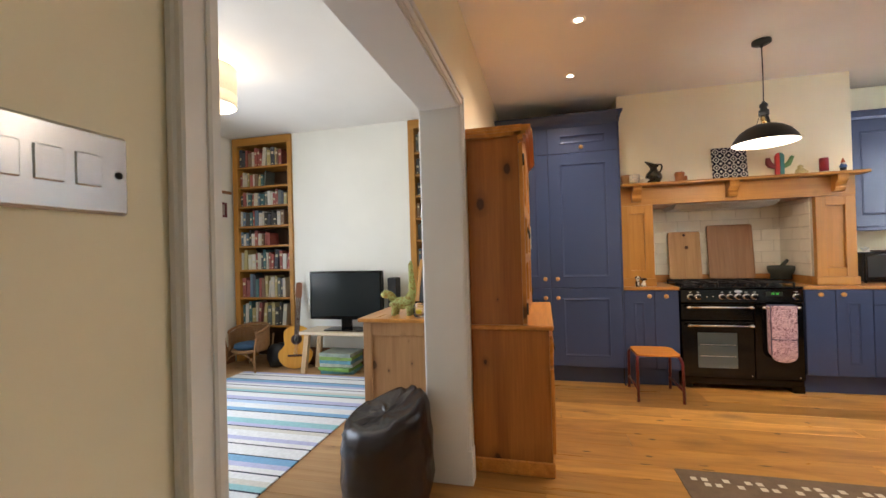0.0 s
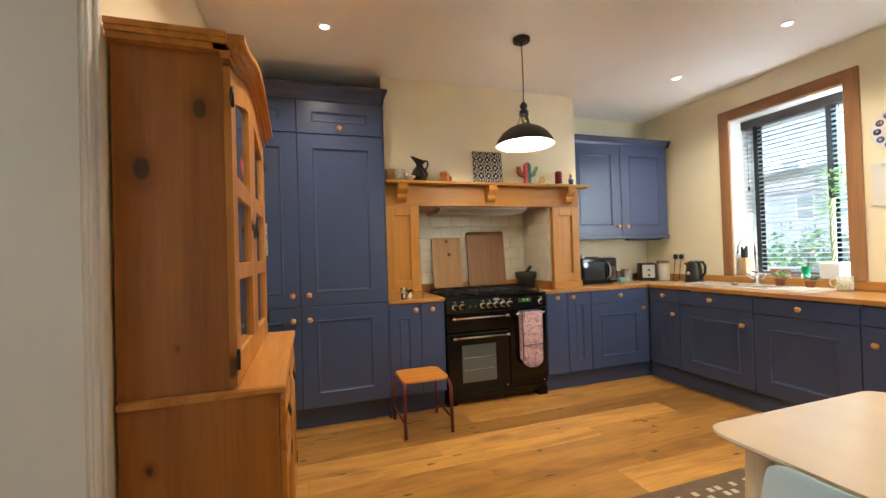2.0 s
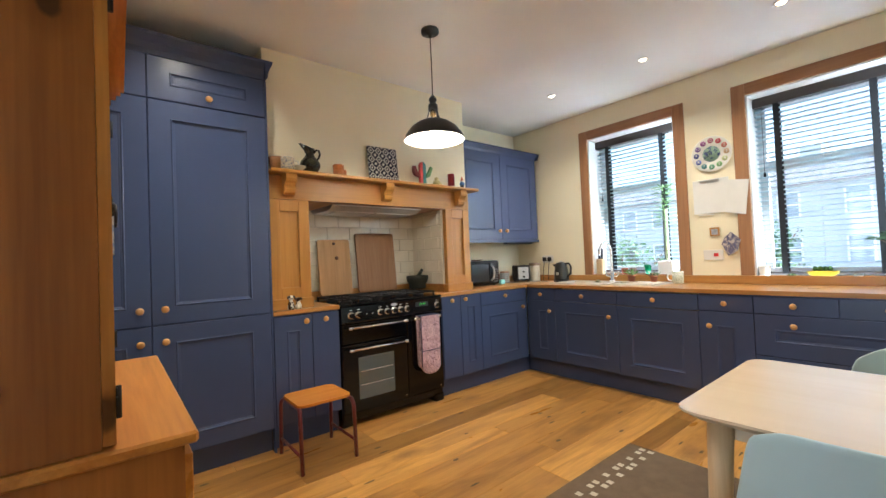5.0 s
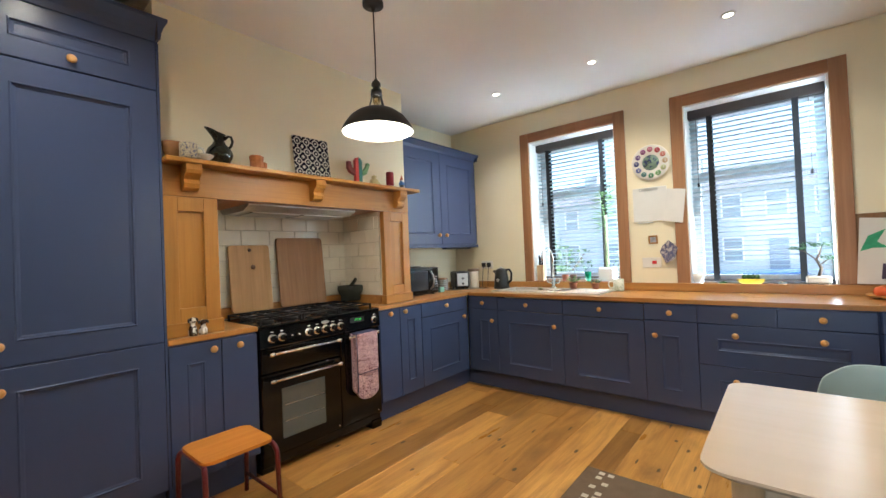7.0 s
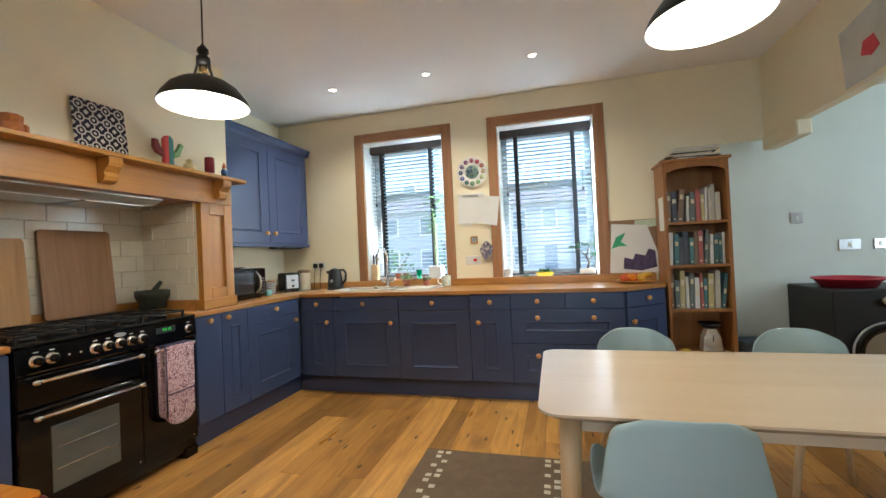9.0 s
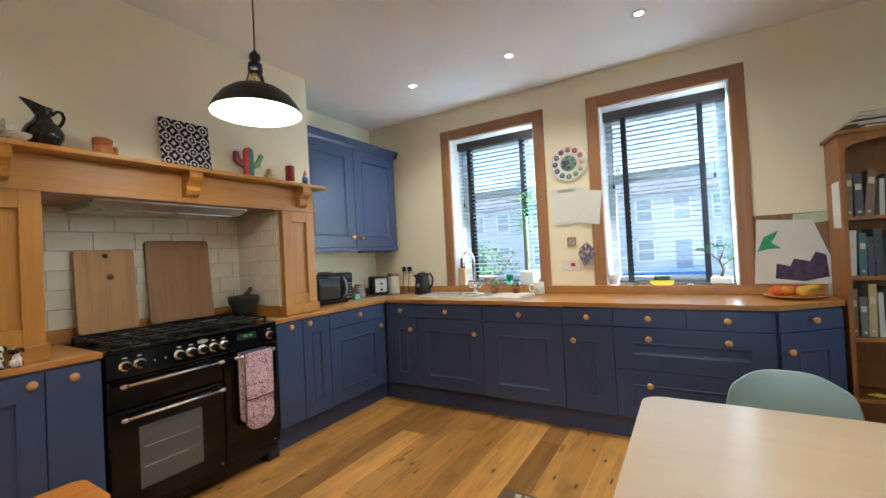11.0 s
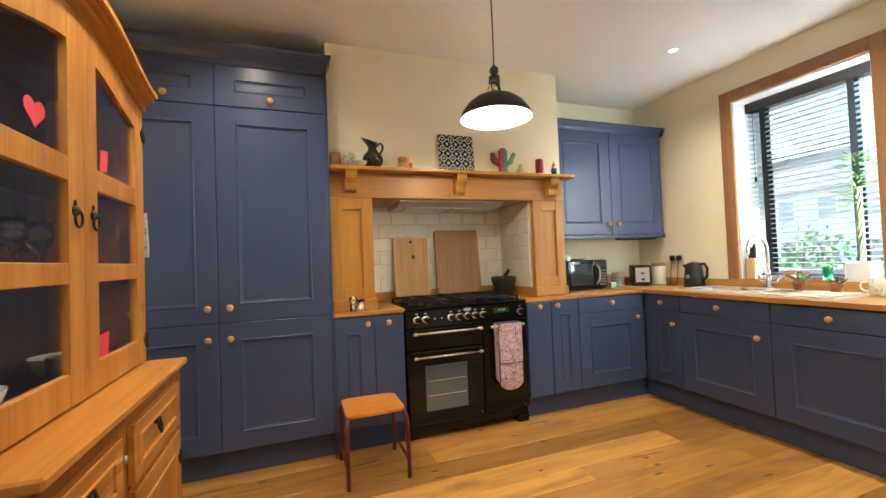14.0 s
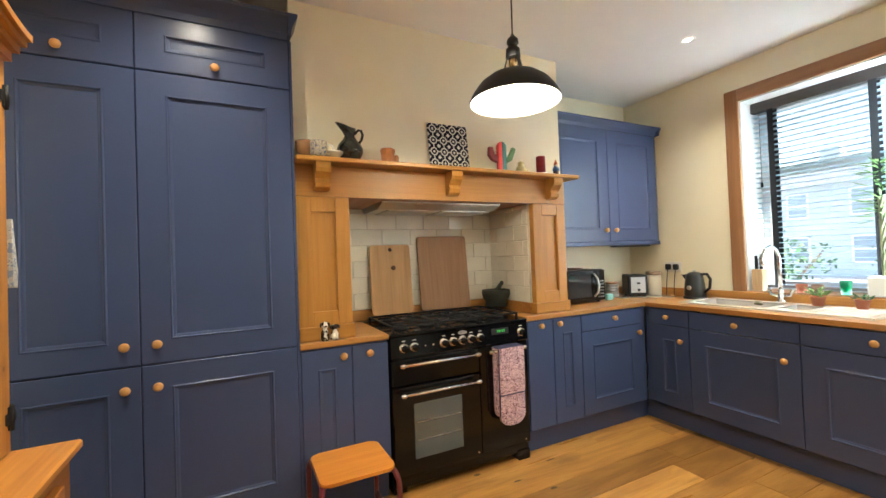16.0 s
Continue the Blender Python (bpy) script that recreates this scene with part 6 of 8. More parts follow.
    for cx0, cx1, cy0, cy1 in cuts:
        bm = bmesh.new()
        zb = 0.745
        for a, b in (((cx0 - 0.006, cy0 - 0.006, zb), (cx1 + 0.006, cy1 + 0.006, zb + 0.006)), ((cx0 - 0.006, cy0 - 0.006, zb), (cx0, cy1 + 0.006, zt - 0.006)), ((cx1, cy0 - 0.006, zb), (cx1 + 0.006, cy1 + 0.006, zt - 0.006)), ((cx0, cy0 - 0.006, zb), (cx1, cy0, zt - 0.006)), ((cx0, cy1, zb), (cx1, cy1 + 0.006, zt - 0.006))):
            box(bm, a, b)
        part("bowl", bm, CERAMIC, s)
    bm = bmesh.new()
    for i in range(9):
        box(bm, (3.49 + i * 0.034, 2.87, zt - 0.001), (3.50 + i * 0.034, 3.12, zt + 0.004), 0.002)
    part("drainer_rib", bm, CERAMIC, s)
    t = thing("tap", (3.835, 3.42, 0.9235), "tall polished chrome swan-neck mixer tap", "tap")
    bm = bmesh.new()
    lathe(bm, [(0.028, 0.0), (0.028, 0.012), (0.018, 0.02), (0.016, 0.09), (0.0, 0.09)], (3.835, 3.42, 0.9235), 18)
    part("tap_base", bm, CHROME, t)
    bm = bmesh.new()
    pts = [(3.835, 3.42, 1.0), (3.835, 3.42, 1.22)]
    pts += [(3.745 + 0.09 * math.cos(a * math.pi / 8), 3.42 + 0.02 * (a / 8), 1.22 + 0.09 * math.sin(a * math.pi / 8)) for a in range(1, 9)]
    pts += [(3.655, 3.44, 1.18)]
    tube(bm, pts, 0.0115, 12)
    part("spout", bm, CHROME, t)
    for dy in (-0.055, 0.055):
        bm = bmesh.new()
        tube(bm, [(3.835, 3.42, 0.965), (3.835, 3.42 + dy, 0.975), (3.835, 3.42 + dy * 1.25, 1.0)], 0.009, 10)
        lathe(bm, [(0.012, 0.0), (0.014, 0.012), (0.0, 0.03)], (3.835, 3.42 + dy * 1.25, 0.998), 12)
        part("lever", bm, CHROME, t)
    bm = bmesh.new()
    lathe(bm, [(0.0, 0.0), (0.022, 0.004), (0.026, 0.014), (0.016, 0.026), (0.0, 0.028)], (3.60, 3.445, zt), 10, "z", 0, False)
    for v in bm.verts:
        v.co += 0.008 * noise.noise_vector(v.co * 55)
    solid("scouring_sponge", bm, paint("grey_green_sponge", (0.30, 0.29, 0.18), 0.9, 0.2, 60, 0.6), "worn grey-green scouring pad on sink rim", "sponge")

    terra = paint("terracotta", (0.33, 0.10, 0.05), 0.8, 0.12, 30, 0.2)
    leaf = paint("light_green_leaf", (0.16, 0.30, 0.09), 0.5, 0.25, 20, 0.1)
    leaf_dark = paint("dark_green_leaf", (0.045, 0.12, 0.035), 0.45, 0.25, 20, 0.1)
    soil = paint("dark_soil", (0.03, 0.02, 0.014), 0.95, 0.2, 60, 0.6)

    def leaves(bm, centre, count, spread, height, size, seed, droop=0.0, slim=0.22):
        rnd = random.Random(seed)
        for _ in range(count):
            a, r, h = rnd.uniform(0, 2 * math.pi), spread * rnd.random() ** 0.6, height * rnd.uniform(0.2, 1)
            p = Vector(centre) + Vector((r * math.cos(a), r * math.sin(a), h))
            d = Vector((math.cos(a), math.sin(a), rnd.uniform(0.1, 0.9) - droop)).normalized()
            s = d.cross(Vector((0, 0, 1))).normalized() * size * slim
            ln = size * rnd.uniform(0.7, 1.2)
            up = Vector((0, 0, 0.006))
            v = [bm.verts.new(q) for q in (p, p + d * ln * 0.5 + s, p + d * ln, p + d * ln * 0.5 - s, p + d * ln * 0.5 - up)]
            for tri in ((0, 1, 4), (1, 2, 4), (2, 3, 4), (3, 0, 4)):
                bm.faces.new([v[i] for i in tri])

    def pot_plant(x, y, zb, r, h, pot_mat, label, count, spread, height, size, m, seed):
        t = thing("potted_plant", (x, y, zb), label, "plant", "plants by the sink")
        bm = bmesh.new()
        lathe(bm, [(r * 0.75, 0), (r * 0.95, h * 0.8), (r * 1.08, h * 0.8), (r * 1.08, h), (r * 0.92, h), (r * 0.85, h * 0.8)], (x, y, zb), 20)
        part("pot", bm, pot_mat, t)
        bm = bmesh.new()
        lathe(bm, [(0.0, h * 0.86), (r * 0.9, h * 0.86), (r * 0.9, h * 0.82), (0.0, h * 0.82)], (x, y, zb), 16)
        part("soil", bm, soil, t)
        bm = bmesh.new()
        leaves(bm, (x, y, zb + h * 0.8), count, spread, height, size, seed)
        part("leaves", bm, m, t)
    pot_plant(3.76, 3.19, zt + 0.004, 0.036, 0.06, terra, "small terracotta pot with pale green seedlings", 34, 0.04, 0.05, 0.05, leaf, 1)
    pot_plant(3.76, 2.985, zt + 0.004, 0.034, 0.055, terra, "small terracotta pot with dark leaves", 26, 0.035, 0.035, 0.035, leaf_dark, 2)
    for y, c, nm in ((3.345, terra, "terracotta pot"), (3.26, paint("brown_pot", (0.2, 0.12, 0.09), 0.7), "brown pot")):
        put("flower_pot", [(0.026, 0), (0.034, 0.06), (0.030, 0.06), (0.024, 0.006), (0.0, 0.006)], (3.945, y, W1[2] + 0.0005), c, f"small empty {nm} on the sill", "pot", 18, "pots on the sill")
    put("glass_tumbler", [(0.024, 0), (0.032, 0.09), (0.029, 0.09), (0.022, 0.006), (0.0, 0.006)], (3.95, 3.118, W1[2] + 0.0005), paint("green_glass", (0.0, 0.22, 0.08), 0.08, 0.1), "bright green glass tumbler on the sill", "tumbler")
    t = thing("mug", (3.81, 2.80, 0.9105), "white mug with small leaf pattern", "mug")
    bm = bmesh.new()
    lathe(bm, [(0.038, 0), (0.045, 0.008), (0.045, 0.105), (0.041, 0.105), (0.040, 0.01), (0.0, 0.01)], (3.81, 2.80, 0.9105), 22)
    part("cup", bm, patterned_cloth("leaf_print_glaze", (0.68, 0.66, 0.56), (0.3, 0.34, 0.22), 45), t)
    bm = bmesh.new()
    tube(bm, [(3.80, 2.844, 0.995), (3.795, 2.875, 0.99), (3.793, 2.882, 0.965), (3.796, 2.87, 0.94), (3.80, 2.844, 0.935)], 0.006, 8)
    part("handle", bm, CERAMIC, t)
    # knife block
    t = thing("knife_block", (3.95, 3.60, W1[2]), "pale wooden knife block with black handled knives", "knife block")
    bm = bmesh.new()
    box(bm, (3.915, 3.565, W1[2] + 0.0005), (3.985, 3.635, W1[2] + 0.16), 0.004)
    part("block", bm, BIRCH_UP, t)
    for i, (dx, dy, h) in enumerate(((-0.015, -0.02, 0.09), (0.012, -0.012, 0.11), (-0.012, 0.012, 0.10), (0.015, 0.02, 0.08))):
        bm = bmesh.new()
        box(bm, (3.95 + dx - 0.006, 3.60 + dy - 0.009, W1[2] + 0.161), (3.95 + dx + 0.006, 3.60 + dy + 0.009, W1[2] + 0.161 + h), 0.003)
        part("knife", bm, MATT_BLACK, t)
    # tall sill plant
    zs = W1[2] + 0.0005
    t = thing("bamboo_plant", (3.975, 2.94, zs), "lucky bamboo with plaited stems in a white pot", "plant")
    bm = bmesh.new()
    box(bm, (3.91, 2.87, zs), (4.03, 3.01, zs + 0.125), 0.01)
    part("pot", bm, paint("white_plant_pot", (0.70, 0.70, 0.68), 0.4, 0.03), t)
    for k in range(4):
        bm = bmesh.new()
        pts = [(3.97 + 0.013 * math.cos(q * 0.7 + k * 1.57), 2.94 + 0.013 * math.sin(q * 0.7 + k * 1.57), zs + 0.10 + q * 0.03) for q in range(18)]
        tube(bm, pts, 0.007, 7)
        part("stem", bm, paint("pale_bamboo_stem", (0.22, 0.25, 0.13), 0.5, 0.15, 20), t)
    bm = bmesh.new()
    leaves(bm, (3.96, 2.94, zs + 0.36), 70, 0.02, 0.46, 0.12, 4, 0.35, 0.075)
    part("leaves", bm, leaf, t)
    # second sill
    zs = W2[2] + 0.0005
    t = thing("bonsai_tree", (3.99, 1.495, zs), "small bonsai tree in a cream dish", "plant")
    bm = bmesh.new()
    box(bm, (3.93, 1.41, zs), (4.05, 1.575, zs + 0.012), 0.003)
    part("tray", bm, MATT_BLACK, t)
    bm = bmesh.new()
    box(bm, (3.945, 1.425, zs + 0.0125), (4.035, 1.56, zs + 0.065), 0.008)
    part("pot", bm, paint("cream_bonsai_pot", (0.55, 0.48, 0.38), 0.4), t)
    bm = bmesh.new()
    tube(bm, [(3.99, 1.49, zs + 0.06), (3.99, 1.475, zs + 0.12), (3.99, 1.50, zs + 0.18), (3.99, 1.48, zs + 0.23), (3.99, 1.47, zs + 0.27)], [0.012, 0.010, 0.008, 0.006, 0.003], 8)
    tube(bm, [(3.99, 1.50, zs + 0.18), (3.98, 1.56, zs + 0.24), (3.98, 1.60, zs + 0.26)], [0.006, 0.004, 0.003], 7)
    tube(bm, [(3.99, 1.485, zs + 0.14), (3.99, 1.43, zs + 0.19)], [0.005, 0.003], 7)
    part("trunk", bm, paint("bonsai_bark", (0.10, 0.07, 0.05), 0.9, 0.2, 40, 0.5), t)
    bm = bmesh.new()
    for i, (dy, dz, n) in enumerate(((0.11, 0.26, 60), (-0.02, 0.28, 60), (-0.07, 0.19, 50), (0.05, 0.29, 40))):
        leaves(bm, (3.985, 1.49 + dy, zs + dz - 0.015), n, 0.05, 0.03, 0.022, 30 + i)
    part("leaves", bm, leaf_dark, t)
    t = thing("succulent_dish", (3.97, 1.875, zs), "yellow boat-shaped dish planted with small cacti", "plant")
    bm = bmesh.new()
    out = [(1.875 + 0.085 * math.cos(a / 10 * math.pi), zs + 0.045 - 0.044 * math.sin(a / 10 * math.pi) ** 0.7) for a in range(11)]
    prism(bm, out, 3.945, 3.995, "x", bevel=0.004)
    part("dish", bm, paint("yellow_glaze", (0.62, 0.45, 0.03), 0.3), t)
    for i in range(4):
        bm = bmesh.new()
        lathe(bm, [(0.012, 0.0), (0.017, 0.012), (0.012, 0.03), (0.0, 0.036)], (3.97, 1.835 + i * 0.027, zs + 0.044), 10)
        part("cactus", bm, leaf_dark, t)
    put("tea_cup", [(0.03, 0), (0.04, 0.05), (0.042, 0.085), (0.038, 0.085), (0.028, 0.008), (0.0, 0.008)], (3.95, 2.215, zs), CERAMIC, "small white cup with brown band on sill", "cup")
    for y, r, m, lb in ((2.05, 0.03, leaf_dark, "smooth dark green stone on the sill"), (1.69, 0.026, paint("grey_pebble", (0.2, 0.22, 0.22), 0.7), "grey pebble on the window sill")):
        bm = bmesh.new()
        lathe(bm, [(0.0, 0.0), (r, 0.006), (r * 0.9, 0.018), (0.0, 0.026)], (3.96, y, zs), 14)
        solid("pebble", bm, m, lb, "stone", "", "sill pebbles")

    # fruit plate
    t = thing("fruit_plate", (3.72, 1.14, 0.9105), "shallow wooden plate of oranges, apples and bananas", "fruit plate")
    bm = bmesh.new()
    lathe(bm, [(0.07, 0.0), (0.145, 0.014), (0.155, 0.022), (0.15, 0.024), (0.07, 0.008), (0.0, 0.007)], (3.72, 1.14, 0.9105), 30)
    part("plate", bm, PINE_FLAT, t)
    for i, (dx, dy, r, col) in enumerate(((-0.03, 0.09, 0.034, (0.65, 0.12, 0.03)), (-0.02, 0.03, 0.036, (0.75, 0.25, 0.02)), (0.05, 0.06, 0.036, (0.70, 0.18, 0.02)), (-0.04, -0.04, 0.035, (0.70, 0.42, 0.05)), (0.04, -0.02, 0.036, (0.55, 0.08, 0.03)))):
        bm = bmesh.new()
        lathe(bm, [(0.0, 0.003)] + [(r * math.sin(a / 8 * math.pi), r - r * 0.95 * math.cos(a / 8 * math.pi)) for a in range(1, 8)] + [(0.0, 1.9 * r)], (3.72 + dx, 1.14 + dy, 0.921), 16)
        part("fruit", bm, paint("fruit_skin", col, 0.4, 0.15, 12, 0.1), t)
    bm = bmesh.new()
    for s in (0.0, 0.03):
        tube(bm, [(3.66 + s, 1.13, 0.955), (3.67 + s, 1.08, 0.975), (3.70 + s, 1.03, 0.98), (3.74 + s, 1.0, 0.965)], [0.008, 0.017, 0.016, 0.006], 8)
    part("banana", bm, paint("banana_skin", (0.70, 0.46, 0.04), 0.5, 0.12, 15, 0.1), t)


counter_things()


def text_mesh(word, size, depth=0.0006):
    cu = bpy.data.curves.new("lettering", "FONT")
    cu.body, cu.size, cu.extrude, cu.align_x, cu.align_y, cu.resolution_u = word, size, depth, "CENTER", "CENTER", 3
    ob = bpy.data.objects.new("lettering", cu)
    me = bpy.data.meshes.new_from_object(ob)
    bpy.data.objects.remove(ob)
    bpy.data.curves.remove(cu)
    return me


def wall_things():
    x = WX - 0.0005
    face = Matrix(((0, 0, -1, 0), (-1, 0, 0, 0), (0, 1, 0, 0), (0, 0, 0, 1)))
    c = thing("plate_clock", (x, 2.515, 2.005), "white ceramic plate clock with coloured number discs", "clock")
    bm = bmesh.new()
    lathe(bm, [(0.09, -0.001), (0.145, -0.012), (0.150, -0.018), (0.144, -0.020), (0.10, -0.012), (0.0, -0.010)], (x, 2.515, 2.005), 40, "x")
    part("plate", bm, CERAMIC, c)
    hues = [(0.45, 0.06, 0.08), (0.5, 0.16, 0.12), (0.5, 0.35, 0.2), (0.45, 0.5, 0.25), (0.2, 0.4, 0.15), (0.08, 0.25, 0.12), (0.06, 0.2, 0.2), (0.08, 0.1, 0.3), (0.05, 0.06, 0.18), (0.12, 0.05, 0.2), (0.25, 0.06, 0.2), (0.35, 0.05, 0.12)]
    for k in range(12):
        a = radians(30 * (k + 1))
        y, z = 2.515 - 0.112 * math.sin(a), 2.005 + 0.112 * math.cos(a)
        bm = bmesh.new()
        lathe(bm, [(0.0, -0.0135), (0.022, -0.0165), (0.022, -0.018), (0.0, -0.018)], (x, y, z), 18, "x")
        disc = part("number_disc", bm, paint("disc_glaze", hues[k], 0.3), c)
        ob = new("number", text_mesh(str(k + 1), 0.028))
        ob.data.materials.append(CERAMIC)
        ob.matrix_basis = Matrix.Translation(Vector((x - 0.0185, y, z)) - ROOT[c.name]) @ face
        ob.parent = disc
    bm = bmesh.new()
    lathe(bm, [(0.0, -0.0125), (0.066, -0.0135), (0.066, -0.0145), (0.0, -0.0145)], (x, 2.515, 2.005), 28, "x")
    part("centre_picture", bm, patterned_cloth("green_scene_glaze", (0.25, 0.36, 0.26), (0.05, 0.07, 0.15), 18), c)
    bm = bmesh.new()
    for a, ln in ((-60, 0.05), (-125, 0.07)):
        d = Vector((0, -math.sin(radians(a)), math.cos(radians(a))))
        tube(bm, [Vector((x - 0.017, 2.515, 2.005)), Vector((x - 0.017, 2.515, 2.005)) + d * ln], 0.0022, 6)
    part("clock_hand", bm, MATT_BLACK, c)

    paper = paint("white_paper", (0.74, 0.73, 0.69), 0.8, 0.03, 6, 0.1)
    c = thing("wall_calendar", (x, 2.53, 1.50), "white wall calendar with loose papers clipped on", "calendar")
    bm = bmesh.new()
    box(bm, (x - 0.008, 2.405, 1.505), (x, 2.672, 1.795), 0.002)
    part("pad", bm, paper, c)
    bm = bmesh.new()
    box(bm, (x - 0.012, 2.47, 1.765), (x - 0.0085, 2.62, 1.79), 0.002)
    part("clip_bar", bm, STEEL, c)
    bm = bmesh.new()
    box(bm, (x - 0.013, 2.52, 1.490), (x - 0.004, 2.64, 1.500), 0.002)
    part("pencil_rail", bm, TRIM, c)
    bm = bmesh.new()
    prism(bm, [(2.44, 1.50), (2.40, 1.765), (2.262, 1.745), (2.295, 1.47)], x - 0.0265, x - 0.0245, "x")
    part("loose_sheet", bm, paper, c)
    c = thing("small_picture", (x, 2.525, 1.315), "tiny wooden framed picture hanging by a string", "picture")
    bm = bmesh.new()
    for a, b in (((2.49, 1.31), (2.562, 1.322)), ((2.49, 1.37), (2.562, 1.382)), ((2.49, 1.322), (2.502, 1.37)), ((2.55, 1.322), (2.562, 1.37))):
        box(bm, (x - 0.012, a[0], a[1]), (x, b[0], b[1]), 0.002)
    part("picture_frame", bm, OAK, c)
    bm = bmesh.new()
    box(bm, (x - 0.005, 2.502, 1.322), (x - 0.001, 2.55, 1.37))
    part("picture_sheet", bm, paint("grey_blue_print", (0.35, 0.38, 0.45), 0.7, 0.3, 40, 0.05), c)
    bm = bmesh.new()
    tube(bm, [(x - 0.004, 2.50, 1.382), (x - 0.004, 2.526, 1.44), (x - 0.004, 2.552, 1.382)], 0.001, 5)
    part("string", bm, paper, c)
    bm = bmesh.new()
    prism(bm, [(2.405, 1.335), (2.34, 1.27), (2.365, 1.18), (2.43, 1.14), (2.475, 1.24), (2.455, 1.29)], x - 0.024, x - 0.021, "x")
    solid("photo", bm, patterned_cloth("dark_photo_print", (0.10, 0.10, 0.18), (0.4, 0.35, 0.33), 14), "dark photograph pinned beside the window casing", "photo")
    c = thing("fused_switch", (x, 2.545, 1.15), "white double wall switch with red rocker", "switch")
    bm = bmesh.new()
    box(bm, (x - 0.009, 2.47, 1.108), (x, 2.618, 1.194), 0.003)
    part("plate", bm, CERAMIC, c)
    bm = bmesh.new()
    box(bm, (x - 0.014, 2.505, 1.138), (x - 0.0085, 2.54, 1.166), 0.002)
    part("rocker", bm, paint("red_rocker", (0.6, 0.03, 0.03), 0.3), c, "red rocker")
    # children's pictures standing on the worktop
    c = thing("pinboard", (x, 1.10, 0.98), "cork pinboard covered with children's paintings", "pinboard")
    bm = bmesh.new()
    box(bm, (x - 0.014, 0.905, 0.979), (x, 1.30, 1.447), 0.002)
    part("board", bm, paint("cork", (0.26, 0.15, 0.08), 0.9, 0.2, 80, 0.4), c)
    bm = bmesh.new()
    prism(bm, [(1.312, 0.985), (1.285, 1.42), (0.995, 1.395), (0.92, 1.16), (0.915, 0.982)], x - 0.022, x - 0.020, "x")
    sheet = part("painting_sheet", bm, paper, c)
    bm = bmesh.new()
    prism(bm, [(1.10, 1.36), (0.91, 1.385), (0.91, 1.445), (1.09, 1.44)], x - 0.017, x - 0.0155, "x")
    part("green_sheet", bm, paint("pale_green_paper", (0.52, 0.60, 0.42), 0.8, 0.1, 20, 0.1), c)
    bm = bmesh.new()
    prism(bm, [(1.29, 1.20), (1.25, 1.30), (1.17, 1.34), (1.21, 1.26), (1.16, 1.22), (1.23, 1.22)], x - 0.0232, x - 0.0222, "x")
    part("green_brush_mark", bm, paint("green_poster_paint", (0.05, 0.36, 0.18), 0.7, 0.2, 20, 0.1), sheet)
    bm = bmesh.new()
    prism(bm, [(1.20, 1.02), (1.19, 1.12), (1.12, 1.10), (1.10, 1.15), (1.02, 1.13), (0.99, 1.19), (0.94, 1.17), (0.93, 1.03), (1.05, 1.0)], x - 0.0232, x - 0.0222, "x")
    part("purple_brush_mark", bm, paint("purple_poster_paint", (0.07, 0.05, 0.11), 0.7, 0.4, 30, 0.1), sheet)


wall_things()

# ---- bookcases and books ----


def book_cover():
    n = Nodes("book_cover")
    cols = [(0.04, 0.05, 0.08), (0.30, 0.06, 0.05), (0.55, 0.52, 0.44), (0.04, 0.15, 0.16), (0.11, 0.13, 0.12), (0.36, 0.07, 0.06), (0.02, 0.02, 0.02), (0.20, 0.11, 0.06), (0.60, 0.58, 0.52), (0.68, 0.66, 0.62), (0.09, 0.16, 0.24), (0.46, 0.38, 0.16)]
    r = n.add("ShaderNodeValToRGB")
    r.color_ramp.interpolation = "CONSTANT"
    while len(r.color_ramp.elements) < len(cols):
        r.color_ramp.elements.new(0.5)
    for i, (e, c) in enumerate(zip(r.color_ramp.elements, cols)):
        e.position, e.color = i / len(cols), (*c, 1)
    n.link(n.random, r.inputs[0])
    worn = n.noise(n.co, 30, 3)
    return n.done(n.mix(0.12, r.outputs[0], n.ramp(worn, [(0.4, (0.05, 0.05, 0.05)), (0.6, (0.6, 0.58, 0.5))])), 0.5)


def book_mesh(band):
    """A unit book: cover, page block and a title band on the spine, which faces -y."""
    bm = bmesh.new()
    box(bm, (0.0, 0.0, 0.0), (0.10, 1.0, 1.0), 0, 0)
    box(bm, (0.90, 0.0, 0.0), (1.0, 1.0, 1.0), 0, 0)
    box(bm, (0.10, 0.0, 0.0), (0.90, 0.06, 1.0), 0, 0)
    box(bm, (0.10, 0.06, 0.02), (0.90, 0.97, 0.975), 0, 1)
    if band:
        box(bm, (0.16, -0.012, band), (0.84, 0.0, band + 0.14), 0, 2)
        box(bm, (0.30, -0.012, 0.08), (0.70, 0.0, 0.13), 0, 2)
    return mesh_of("book", bm, (COVER, PAGES, TITLE))


COVER = book_cover()
PAGES = paint("book_pages", (0.62, 0.56, 0.44), 0.85, 0.08, 60, 0.2)
TITLE = paint("title_band", (0.62, 0.55, 0.38), 0.5, 0.2, 8, 0.05)
BOOKS = [book_mesh(b) for b in (0.0, 0.62, 0.42, 0.70)]


